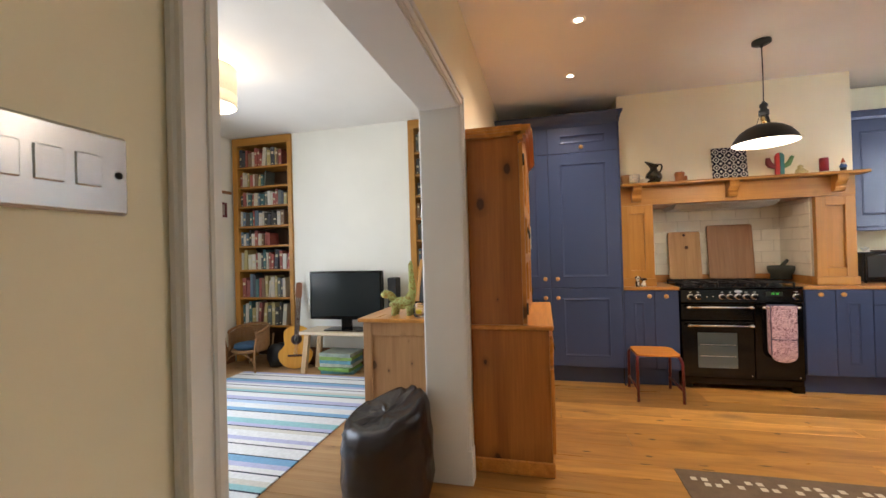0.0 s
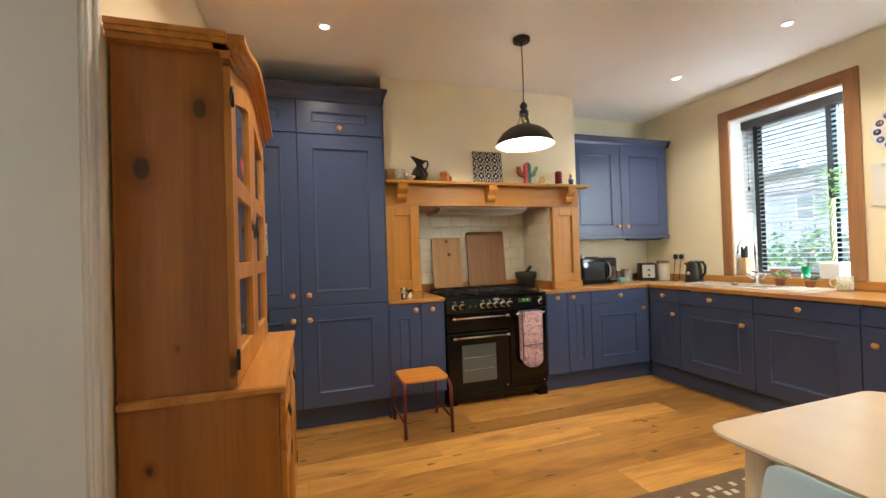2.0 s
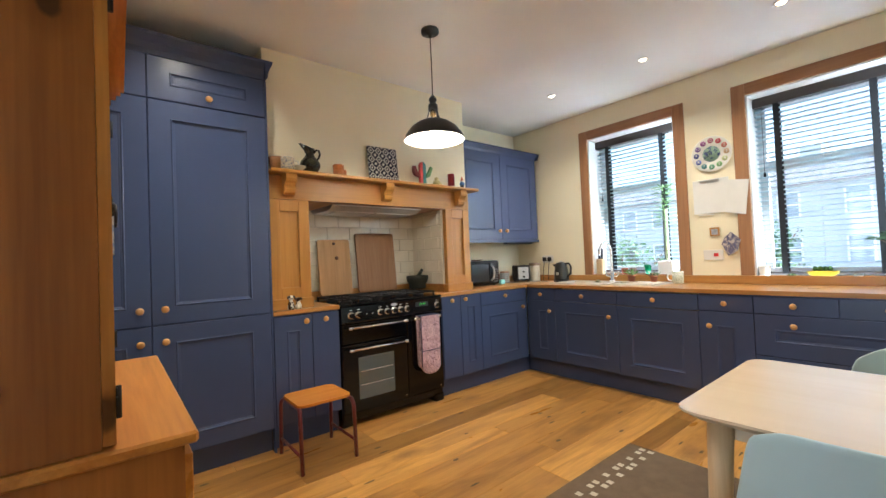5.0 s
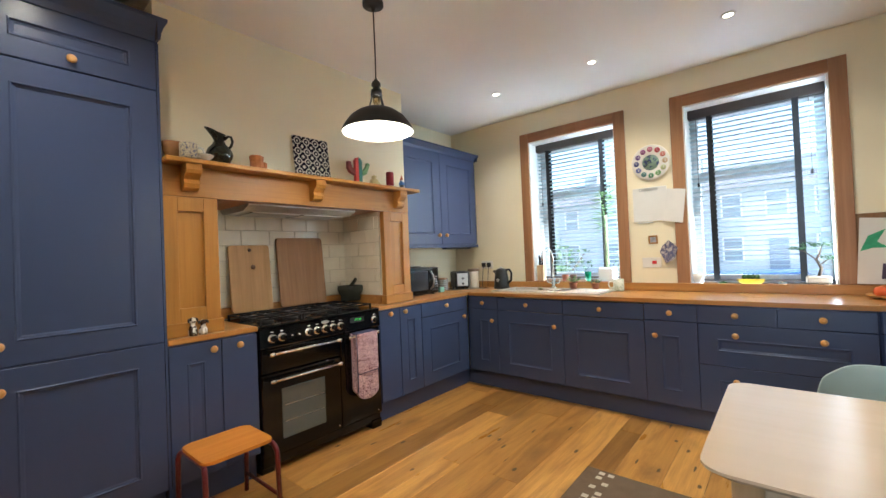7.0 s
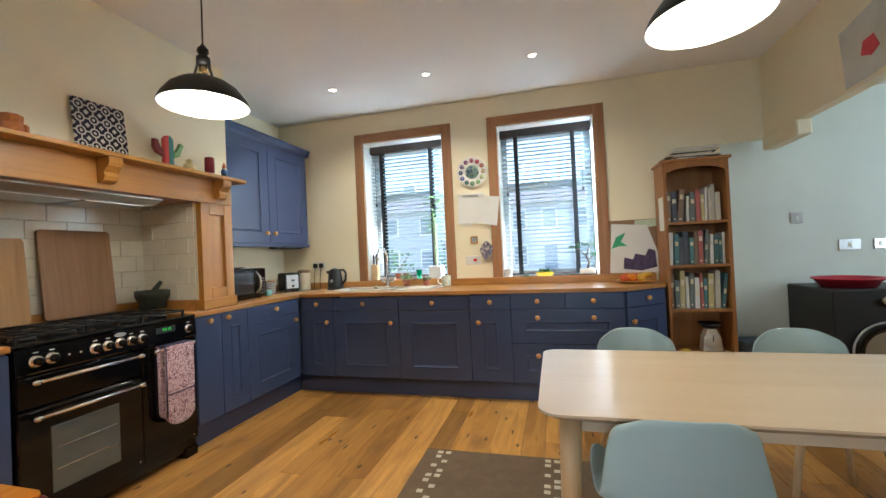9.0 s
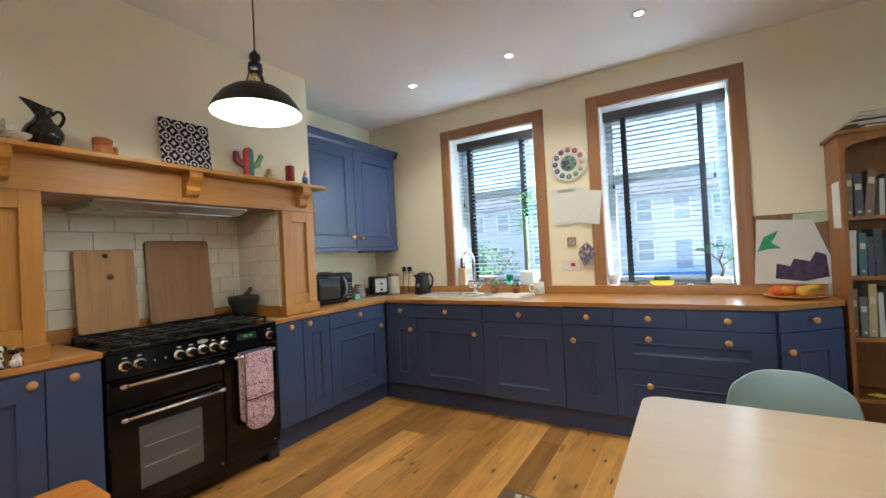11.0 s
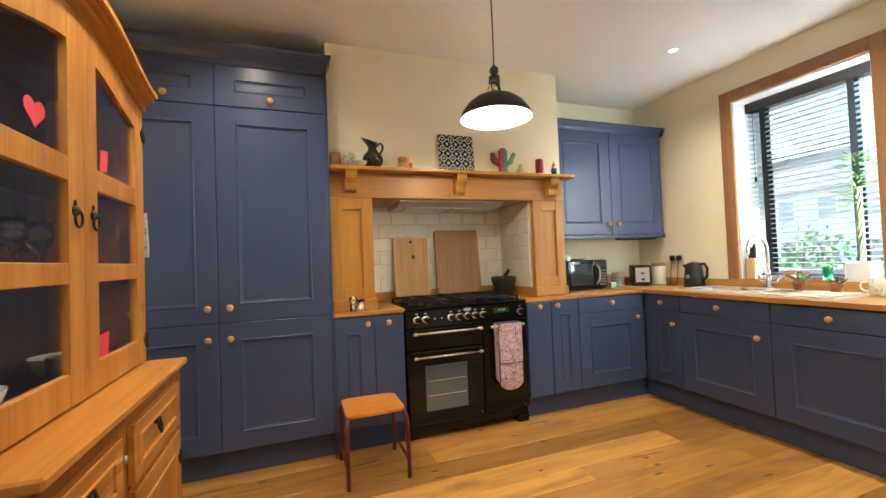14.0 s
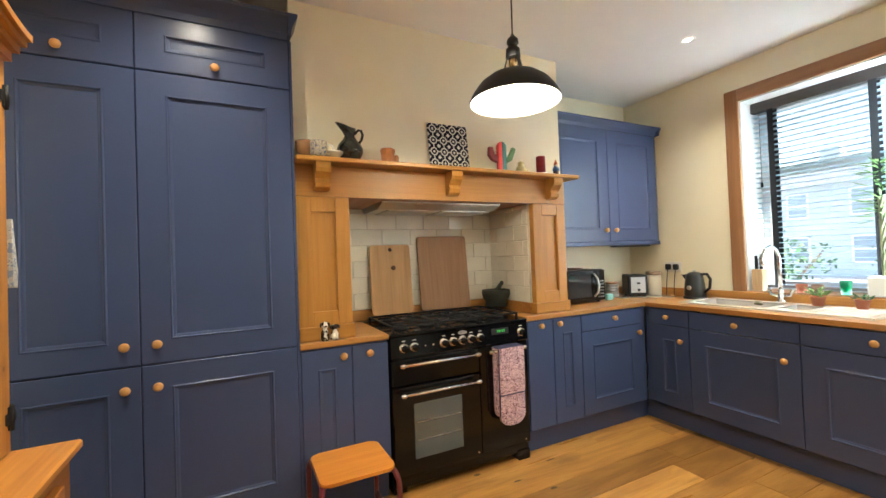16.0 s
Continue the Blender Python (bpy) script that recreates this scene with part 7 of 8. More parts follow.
def book_row(m, width, depth, height, seed, label, group, fill=1.0, thick=(0.016, 0.042)):
    """Books stood side by side along +x of the pose m, spines towards -y."""
    rnd = random.Random(seed)
    x = 0.002
    while True:
        w, h, d = rnd.uniform(*thick), height * rnd.uniform(0.68, 0.97), depth * rnd.uniform(0.75, 0.98)
        if x + w > width * fill:
            break
        ob = new("book", rnd.choice(BOOKS))
        lean = rnd.uniform(-1.0, 2.0) if rnd.random() < 0.8 else rnd.uniform(3, 7)
        ob.matrix_basis = m @ Matrix.Translation((x + h * math.sin(radians(max(0, -lean))), 0, 0)) @ pose(0, rnd.uniform(0, 0.015), 0, 0, lean, 0) @ Matrix.Diagonal((w, d, h, 1))
        x += w + 0.0015 + h * abs(math.sin(radians(lean)))
        tagged(ob, label, "book", group)


def kitchen_bookcase():
    x0, x1, y0, y1, top = 3.592, 3.875, 0.462, 0.922, 1.86
    b = thing("bookcase", (3.73, 0.69, 0), "tall narrow pine bookcase with arched top, filled shelves", "bookcase")
    for a, c in ((y0, y0 + 0.022), (y1 - 0.022, y1)):
        part("side_panel", boxes(((x0, a, 0), (x1, c, top))), PINE_BOOKCASE, b)
    part("back_panel", boxes(((x1 - 0.01, y0 + 0.0225, 0.02), (x1, y1 - 0.0225, top))), PINE_BOOKCASE, b)
    bm = bmesh.new()
    box(bm, (x0 - 0.02, y0 - 0.02, top + 0.0005), (x1, y1 + 0.02, top + 0.024), 0.006)
    part("top_board", bm, PINE_BOOKCASE, b)
    for z in (0.06, 0.355, 0.70, 1.05, 1.39):
        part("shelf", boxes(((x0 + 0.004, y0 + 0.0225, z - 0.02), (x1 - 0.0105, y1 - 0.0225, z))), PINE_BOOKCASE, b)
    bm = bmesh.new()
    ym, r = (y0 + y1) / 2, (y1 - y0) / 2 - 0.023
    n = 18
    out = [(ym - r, top), (ym + r, top)] + [(ym + r * math.cos(math.pi * i / n), top - 0.115 + 0.075 * math.sin(math.pi * i / n) ** 0.6) for i in range(n + 1)]
    prism(bm, out, x0, x0 + 0.018, "x")
    part("arched_rail", bm, PINE_BOOKCASE, b)
    turn = Matrix(((0, 1, 0, 0), (-1, 0, 0, 0), (0, 0, 1, 0), (0, 0, 0, 1)))
    for z, h, s in ((1.3905, 0.30, 11), (1.0505, 0.30, 12), (0.7005, 0.31, 13)):
        book_row(Matrix.Translation((x0 + 0.045, y1 - 0.027, z)) @ turn, y1 - y0 - 0.054, 0.19, h, s, "worn paperback or cookery book on pine shelf", "books in the bookcase")
    rnd = random.Random(8)
    z = top + 0.025
    for i in range(9):
        bm = bmesh.new()
        box(bm, (-0.11, -0.16, 0), (0.11, 0.16, 0.010), 0.002)
        ob = new("magazine", mesh_of("magazine", bm, (PAGES, COVER, TITLE)[i % 3]))
        ob.matrix_basis = pose(3.72, 0.69 + rnd.uniform(-0.03, 0.03), z, 0, 0, 4 + rnd.uniform(-9, 9))
        tagged(ob, "old magazine in a pile on the bookcase", "magazine", "pile of magazines")
        z += 0.0108
    bm = bmesh.new()
    box(bm, (3.62, y1 + 0.0005, 1.33), (3.76, y1 + 0.002, 1.60))
    solid("note_sheet", bm, paint("note_paper", (0.72, 0.72, 0.68), 0.8), "white sheet pinned to bookcase side", "paper")
    s = thing("kitchen_scales", (3.72, 0.60, 0.3555), "white dial kitchen scales with a metal pan", "scales")
    bm = bmesh.new()
    prism(bm, [(0.535, 0.356), (0.675, 0.356), (0.665, 0.46), (0.635, 0.53), (0.575, 0.53), (0.545, 0.46)], 3.67, 3.77, "x", bevel=0.006)
    part("scale_body", bm, CERAMIC, s)
    bm = bmesh.new()
    lathe(bm, [(0.0, -0.006), (0.058, -0.005), (0.06, 0.0), (0.0, 0.0)], (3.6695, 0.605, 0.435), 26, "x")
    dial = part("dial", bm, CERAMIC, s)
    bm = bmesh.new()
    box(bm, (3.661, 0.602, 0.435), (3.664, 0.608, 0.485))
    part("pointer", bm, MATT_BLACK, dial)
    bm = bmesh.new()
    lathe(bm, [(0.02, 0.532), (0.05, 0.538), (0.085, 0.575), (0.088, 0.575), (0.05, 0.535)], (3.72, 0.605, 0), 24)
    part("pan", bm, MATT_BLACK, s)
    bm = bmesh.new()
    tube(bm, [(3.64, 0.85, 0.37), (3.635, 0.81, 0.372), (3.64, 0.77, 0.366)], [0.004, 0.014, 0.004], 8)
    solid("lemon_peel", bm, paint("yellow_peel", (0.68, 0.5, 0.05), 0.5), "small yellow fruit lying on bottom shelf", "fruit")


kitchen_bookcase()


def utility_things():
    w = thing("washing_machine", (3.72, -0.36, 0), "black front-loading washing machine with round glass door", "washing machine")
    x0 = 3.43
    bm = bmesh.new()
    box(bm, (x0, -0.66, 0.02), (4.0, -0.06, 0.85), 0.008)
    part("case", bm, MATT_BLACK, w)
    bm = bmesh.new()
    lathe(bm, [(0.20, 0.0), (0.205, -0.02), (0.19, -0.035), (0.15, -0.03), (0.14, -0.01), (0.0, 0.0)], (x0, -0.36, 0.42), 32, "x")
    part("door", bm, BLACK, w)
    bm = bmesh.new()
    lathe(bm, [(0.205, -0.012), (0.215, -0.014), (0.213, -0.022), (0.203, -0.022)], (x0, -0.36, 0.42), 32, "x")
    part("door_ring", bm, STEEL, w)
    bm = bmesh.new()
    lathe(bm, [(0.032, 0.0), (0.03, -0.02), (0.0, -0.021)], (x0, -0.36, 0.77), 18, "x")
    box(bm, (x0 - 0.004, -0.62, 0.745), (x0, -0.46, 0.80), 0.002)
    part("control", bm, STEEL, w)
    for y in (-0.60, -0.12):
        for x in (3.5, 3.92):
            bm = bmesh.new()
            lathe(bm, [(0.02, 0.0), (0.02, 0.022), (0.0, 0.022)], (x, y, 0.0), 10)
            part("foot", bm, MATT_BLACK, w)
    b = thing("laundry_tub", (3.68, -0.30, 0.8505), "red plastic washing-up tub on the machine", "tub")
    bm = bmesh.new()
    lathe(bm, [(0.15, 0.0), (0.19, 0.055), (0.205, 0.06), (0.205, 0.068), (0.185, 0.066), (0.145, 0.008), (0.0, 0.008)], (3.66, -0.28, 0.8505), 28)
    part("tub", bm, paint("red_plastic", (0.42, 0.02, 0.04), 0.35, 0.05), b)
    for y, z, wd, nm in ((-0.155, 1.385, 0.086, "light_switch"), (-0.50, 1.15, 0.146, "double_socket"), (-0.70, 1.15, 0.086, "single_socket")):
        t = thing(nm, (4.0045, y, z), "grey metal wall plate on pale utility wall", "switch", "utility wall plates")
        bm = bmesh.new()
        box(bm, (3.995, y - wd / 2, z - 0.043), (4.0045, y + wd / 2, z + 0.043), 0.003)
        part("plate", bm, STEEL, t)
        bm = bmesh.new()
        box(bm, (3.991, y - 0.012, z - 0.016), (3.9955, y + 0.012, z + 0.016), 0.002)
        part("rocker", bm, CERAMIC, t)
    bm = bmesh.new()
    prism(bm, [(2.60, 2.10), (2.93, 2.075), (2.97, 2.42), (2.62, 2.48)], 0.082, 0.084, "y")
    sheet = solid("child_painting", bm, paint("painted_paper", (0.62, 0.62, 0.56), 0.8, 0.1, 6, 0.1), "child's painting taped above the utility opening", "painting")
    bm = bmesh.new()
    prism(bm, [(2.66, 2.22), (2.70, 2.30), (2.78, 2.29), (2.80, 2.22), (2.72, 2.19)], 0.0845, 0.0855, "y")
    part("red_brush_mark", bm, paint("red_poster_paint", (0.6, 0.06, 0.08), 0.7, 0.2, 20, 0.1), sheet)
    bm = bmesh.new()
    box(bm, (3.75, 0.13, 0.0), (3.95, 0.38, 0.42), 0.02, 0, 2)
    solid("storage_bag", bm, paint("blue_grey_bag", (0.10, 0.14, 0.2), 0.8, 0.2, 12, 0.3), "blue-grey fabric bag on the utility floor", "bag")


utility_things()


def light_switch_plate():
    s = thing("switch_plate", (-0.3895, 0.295, 1.367), "brushed steel triple light switch plate by the opening", "switch")
    bm = bmesh.new()
    plate = paint("satin_grey_plate", (0.50, 0.49, 0.49), 0.24, 0.04, 3, 0.0, 0.8)
    box(bm, (-0.3895, 0.222, 1.326), (-0.382, 0.368, 1.408), 0.003)
    part("plate", bm, plate, s)
    for y in (0.262, 0.295, 0.328):
        bm = bmesh.new()
        box(bm, (-0.3835, y - 0.012, 1.352), (-0.3805, y + 0.012, 1.384), 0.0012)
        part("rocker", bm, plate, s)
    for y in (0.234, 0.357):
        bm = bmesh.new()
        lathe(bm, [(0.004, 0.0), (0.0035, 0.0015), (0.0, 0.0015)], (-0.382, y, 1.367), 8, "x")
        part("screw", bm, IRON, s)


light_switch_plate()

# ---- living room ----


def alcove_bookcase(x0, x1, seed):
    b = thing("alcove_bookcase", ((x0 + x1) / 2, 4.5, 0), "built-in oak alcove bookcase crowded with books", "bookcase", "alcove bookcases")
    yf = 4.352
    for a, c in ((x0, x0 + 0.07), (x1 - 0.05, x1)):
        bm = bmesh.new()
        box(bm, (a, yf - 0.02, 0), (c, yf + 0.30, 2.66), 0.003)
        part("upright", bm, OAK, b)
    bm = bmesh.new()
    box(bm, (x0, yf - 0.022, 2.6605), (x1, yf + 0.30, 2.755), 0.003)
    part("head_board", bm, OAK_FLAT, b)
    # Back in the same near-black wood, its shade painted in.
    part("back_panel", boxes(((x0 + 0.0705, yf + 0.285, 0.02), (x1 - 0.0505, yf + 0.30, 2.66))), WOOD_IN_SHADE, b)
    zs = [2.40, 2.155, 1.916, 1.67, 1.427, 1.133, 0.79, 0.45]
    for i, z in enumerate(zs):
        part("shelf", boxes(((x0 + 0.0705, yf - 0.008, z - 0.022), (x1 - 0.0505, yf + 0.2845, z))), OAK_FLAT, b)
        top = zs[i - 1] - 0.024 if i else 2.655
        book_row(Matrix.Translation((x0 + 0.075, yf + 0.012, z + 0.0005)), x1 - x0 - 0.13, 0.18, min(top - z - 0.015, 0.30), seed + i, "old book on the alcove shelf", "alcove books", (0.86, 0.55, 0.97, 0.90, 0.62, 0.97, 0.90, 0.95)[i], (0.018, 0.052))


alcove_bookcase(-3.686, -2.862, 40)
alcove_bookcase(-1.383, -0.625, 60)


def television():
    t = thing("television", (-2.07, 4.10, 0.46), "black flat-screen television on a pale bench", "television")
    bm = bmesh.new()
    box(bm, (-2.505, 4.10, 0.575), (-1.635, 4.15, 1.105), 0.008)
    part("case", bm, BLACK, t)
    bm = bmesh.new()
    box(bm, (-2.475, 4.0975, 0.615), (-1.665, 4.101, 1.08))
    n = Nodes("dark_screen")
    part("screen", bm, n.done((0.012, 0.016, 0.018), 0.14), t, "dark switched-off screen")
    bm = bmesh.new()
    box(bm, (-2.13, 4.11, 0.47), (-2.01, 4.14, 0.58), 0.004)
    box(bm, (-2.30, 4.02, 0.4605), (-1.84, 4.22, 0.474), 0.006)
    part("stand", bm, BLACK, t)
    bm = bmesh.new()
    box(bm, (-1.60, 4.16, 0.4605), (-1.50, 4.30, 1.02), 0.006)
    solid("loudspeaker", bm, MATT_BLACK, "slim black loudspeaker beside the television", "loudspeaker")
    b = thing("tv_bench", (-1.98, 4.12, 0), "pale wooden bench with splayed legs", "bench")
    bm = bmesh.new()
    box(bm, (-2.56, 3.95, 0.425), (-1.38, 4.32, 0.460), 0.006)
    part("bench_top", bm, BIRCH, b)
    for x, dx in ((-2.48, -0.05), (-1.46, 0.05)):
        for y, dy in ((4.0, -0.01), (4.27, 0.01)):
            bm = bmesh.new()
            q = 0.026
            v = [bm.verts.new(p) for p in ((x - q, y - q, 0.425), (x + q, y - q, 0.425), (x + q, y + q, 0.425), (x - q, y + q, 0.425), (x + dx - q, y + dy - q, 0), (x + dx + q, y + dy - q, 0), (x + dx + q, y + dy + q, 0), (x + dx - q, y + dy + q, 0))]
            for f in ((0, 1, 2, 3), (7, 6, 5, 4), (0, 4, 5, 1), (1, 5, 6, 2), (2, 6, 7, 3), (3, 7, 4, 0)):
                bm.faces.new([v[i] for i in f])
            part("leg", bm, BIRCH_UP, b)
    rnd = random.Random(2)
    z = 0.0005
    for i in range(6):
        bm = bmesh.new()
        box(bm, (-0.19, -0.14, 0), (0.19, 0.14, 0.036), 0.003)
        col = [(0.10, 0.30, 0.35), (0.16, 0.34, 0.08), (0.45, 0.48, 0.42), (0.12, 0.30, 0.40), (0.25, 0.38, 0.10), (0.3, 0.35, 0.3)][i]
        ob = new("board_game", mesh_of("board_game", bm, paint("game_box", col, 0.4, 0.2, 14, 0.05)))
        ob.matrix_basis = pose(-2.16, 4.14 + rnd.uniform(-0.02, 0.02), z, 0, 0, rnd.uniform(-6, 6))
        tagged(ob, "flat green-blue box stacked under the bench", "box", "stack of game boxes")
        z += 0.037


television()


def guitar():
    g = thing("guitar", (0, 0, 0), "classical guitar with golden top leaning on the wall", "guitar")
    top = wood("golden_spruce", (0.72, 0.36, 0.06), (0.62, 0.28, 0.04), "z", 0, 0.2, 2)
    dark = wood("rosewood", (0.09, 0.035, 0.02), (0.05, 0.02, 0.012), "z", 0, 0.4)
    n = 40
    half = []
    for i in range(n + 1):
        t = i / n
        z = 0.48 * t
        w = 0.185 * math.sqrt(max(0, 1 - ((z - 0.165) / 0.165) ** 2)) if z < 0.165 else (0.122 + 0.063 * (0.5 + 0.5 * math.cos(math.pi * (z - 0.165) / 0.115)) if z < 0.28 else 0.122 + 0.018 * math.sin(math.pi * (z - 0.28) / 0.2))
        if z > 0.40:
            w *= math.sqrt(max(0.0, 1 - ((z - 0.40) / 0.085) ** 2))
        half.append((w, z))
    out = [(w, z) for w, z in half] + [(-w, z) for w, z in reversed(half[1:-1])]
    bm = bmesh.new()
    prism(bm, out, 0.004, 0.095, "y")
    part("body", bm, dark, g)
    bm = bmesh.new()
    prism(bm, out, 0.0, 0.0035, "y")
    face = part("soundboard", bm, top, g)
    bm = bmesh.new()
    lathe(bm, [(0.0, -0.0012), (0.043, -0.0012), (0.043, -0.0004), (0.0, -0.0004)], (0, 0, 0.325), 28, "y")
    part("sound_hole", bm, MATT_BLACK, face)
    bm = bmesh.new()
    lathe(bm, [(0.044, -0.001), (0.06, -0.001), (0.06, 0.0), (0.044, 0.0)], (0, 0, 0.325), 28, "y")
    part("rosette", bm, dark, face)
    bm = bmesh.new()
    box(bm, (-0.085, -0.012, 0.135), (0.085, -0.0005, 0.158), 0.003)
    part("bridge", bm, dark, face)
    bm = bmesh.new()
    box(bm, (-0.027, -0.008, 0.37), (0.027, 0.016, 0.80), 0.003)
    part("neck", bm, dark, g)
    bm = bmesh.new()
    prism(bm, [(-0.027, 0.80), (0.027, 0.80), (0.036, 0.82), (0.034, 0.975), (0.0, 0.985), (-0.034, 0.975), (-0.036, 0.82)], -0.002, 0.016, "y")
    head = part("headstock", bm, wood("mahogany_head", (0.24, 0.09, 0.04), (0.16, 0.06, 0.03), "z", 0, 0.35), g)
    for s in (-1, 1):
        for z in (0.85, 0.895, 0.94):
            bm = bmesh.new()
            box(bm, (s * 0.036 - 0.004, 0.0, z - 0.005), (s * 0.036 + s * 0.02 + 0.004, 0.01, z + 0.005), 0.002)
            part("tuning_peg", bm, CERAMIC, head)
    bm = bmesh.new()
    for k in range(6):
        tube(bm, [(-0.02 + 0.008 * k, -0.013, 0.148), (-0.018 + 0.0072 * k, -0.010, 0.80)], 0.0006, 4)
    part("strings", bm, CERAMIC, g)
    g.matrix_basis = pose(-2.715, 4.10, 0.012, -12, 3.5, 30)


guitar()


def wicker_chair():
    c = thing("wicker_chair", (-3.30, 4.0, 0), "low cane tub chair with dark blue cushion", "chair")
    cane = wood("brown_cane", (0.36, 0.19, 0.08), (0.24, 0.11, 0.04), "z", 0, 0.5, 3)
    cx, cy = -3.33, 4.03
    for i, (dx, dy) in enumerate(((-0.22, -0.2), (0.22, -0.2), (-0.2, 0.2), (0.2, 0.2))):
        bm = bmesh.new()
        tube(bm, [(cx + dx * 1.1, cy + dy * 1.1, 0.0), (cx + dx, cy + dy, 0.24), (cx + dx * 1.15, cy + dy, 0.40)], 0.014, 10)
        part("leg", bm, cane, c)
    for k, z in enumerate((0.27, 0.29, 0.31, 0.33, 0.35, 0.37, 0.39, 0.41, 0.43, 0.45, 0.485)):
        bm = bmesh.new()
        pts = [(cx + 0.27 * math.cos(a), cy + 0.24 * math.sin(a) - 0.02, z + 0.04 * math.sin(a)) for a in [radians(-35 + i * 250 / 16) for i in range(17)]]
        tube(bm, pts, 0.018 if k == 10 else 0.0095, 7)
        part("back_hoop", bm, cane, c)
    for i in range(17):
        a = radians(-35 + i * 250 / 16)
        bm = bmesh.new()
        tube(bm, [(cx + 0.24 * math.cos(a), cy + 0.21 * math.sin(a) - 0.02, 0.24), (cx + 0.27 * math.cos(a), cy + 0.24 * math.sin(a) - 0.02, 0.485 + 0.04 * math.sin(a))], 0.005, 6)
        part("cane_stake", bm, cane, c)
    bm = bmesh.new()
    lathe(bm, [(0.23, 0.225), (0.24, 0.24), (0.23, 0.255), (0.0, 0.255)], (cx, cy - 0.01, 0), 24)
    part("seat", bm, cane, c)
    bm = bmesh.new()
    lathe(bm, [(0.0, 0.2555), (0.17, 0.256), (0.205, 0.28), (0.19, 0.315), (0.10, 0.328), (0.0, 0.326)], (cx, cy - 0.02, 0), 24)
    part("cushion", bm, paint("navy_cushion", (0.04, 0.09, 0.16), 0.9, 0.2, 10, 0.3), c, "dark blue cushion")
    for s in (-1, 1):
        bm = bmesh.new()
        tube(bm, [(cx + s * 0.23, cy - 0.21, 0.06)] + [(cx + s * 0.23 * math.cos(q / 6 * math.pi / 2), cy - 0.22, 0.06 + 0.16 * math.sin(q / 6 * math.pi / 2)) for q in range(1, 7)], 0.008, 8)
        part("brace", bm, cane, c)
    c.location, c.scale = (-3.255, 4.06, 0), (0.82, 0.82, 0.94)


wicker_chair()


def chest_and_top():
    d = thing("pine_chest", (-0.92, 3.0, 0), "knotty pine chest of drawers with overhanging top", "chest")
    dull = wood("dull_pine", (0.50, 0.28, 0.13), (0.37, 0.185, 0.08), "z", 1.0, 0.5, 1.0, 0.0, "y", 0.85)
    part("carcass", boxes(((-1.17, 2.66, 0.0), (-0.635, 3.42, 0.812))), dull, d)
    for a, b in ((-1.185, -1.125), (-0.69, -0.632)):
        bm = bmesh.new()
        box(bm, (a, 2.645, 0.0), (b, 2.665, 0.8125), 0.003)
        part("end_stile", bm, dull, d)
    bm = bmesh.new()
    box(bm, (-1.1245, 2.645, 0.72), (-0.6905, 2.6645, 0.8125), 0.003)
    part("end_rail", bm, dull, d)
    bm = bmesh.new()
    box(bm, (-1.215, 2.62, 0.813), (-0.628, 3.45, 0.838), 0.005)
    part("chest_top", bm, PINE_FLAT, d)
    for i in range(3):
        bm = bmesh.new()
        box(bm, (-1.19, 2.70, 0.06 + i * 0.25), (-1.1705, 3.38, 0.29 + i * 0.25), 0.004)
        dr = part("drawer", bm, dull, d)
        for y in (2.85, 3.23):
            bm = bmesh.new()
            lathe(bm, [(0.016, 0.0), (0.02, -0.02), (0.0, -0.028)], (-1.19, y, 0.175 + i * 0.25), 12, "x")
            part("knob", bm, KNOB, dr)
    z = 0.8385
    patch = patterned_cloth("patchwork_print", (0.38, 0.42, 0.15), (0.24, 0.17, 0.04), 26)
    bm = bmesh.new()
    cx, cy = -0.945, 2.80
    for dx in (-0.05, 0.05):
        for dy in (-0.035, 0.035):
            tube(bm, [(cx + dx * 1.2, cy + dy, z), (cx + dx, cy + dy * 0.8, z + 0.07)], [0.016, 0.022], 10)
    tube(bm, [(cx - 0.10, cy, z + 0.07), (cx - 0.06, cy, z + 0.085), (cx, cy, z + 0.085), (cx + 0.05, cy, z + 0.10), (cx + 0.075, cy, z + 0.17), (cx + 0.07, cy, z + 0.28), (cx + 0.065, cy, z + 0.36), (cx + 0.07, cy, z + 0.385)], [0.01, 0.035, 0.048, 0.045, 0.028, 0.02, 0.017, 0.006], 14)
    tube(bm, [(cx - 0.05, cy, z + 0.09), (cx - 0.09, cy, z + 0.14), (cx - 0.13, cy - 0.01, z + 0.15), (cx - 0.155, cy - 0.01, z + 0.14)], [0.03, 0.028, 0.034, 0.015], 12)
    solid("animal_figurine", bm, patch, "patchwork painted animal figurine with tall tail", "figurine")
    j = thing("glass_jar", (-0.80, 2.73, z), "clear glass jar holding a yellow ball", "jar")
    bm = bmesh.new()
    lathe(bm, [(0.035, 0), (0.04, 0.006), (0.04, 0.07), (0.03, 0.09), (0.032, 0.105), (0.028, 0.105), (0.026, 0.09), (0.036, 0.068), (0.036, 0.01), (0.0, 0.008)], (-0.80, 2.73, z), 22)
    part("jar", bm, GLASS, j)
    bm = bmesh.new()
    lathe(bm, [(0.0, 0.009), (0.02, 0.016), (0.024, 0.03), (0.018, 0.046), (0.0, 0.052)], (-0.805, 2.73, z), 16)
    part("yellow_ball", bm, paint("yellow_plastic", (0.8, 0.6, 0.02), 0.4), j)
    m = thing("framed_blackboard", (-0.78, 3.05, z), "small wooden framed blackboard leaning on the wall", "blackboard")
    bm = bmesh.new()
    for a, b in (((-0.16, 0.0), (-0.13, 0.40)), ((0.13, 0.0), (0.16, 0.40)), ((-0.13, 0.0), (0.13, 0.03)), ((-0.13, 0.37), (0.13, 0.40))):
        box(bm, (a[0], -0.008, a[1]), (b[0], 0.008, b[1]), 0.002)
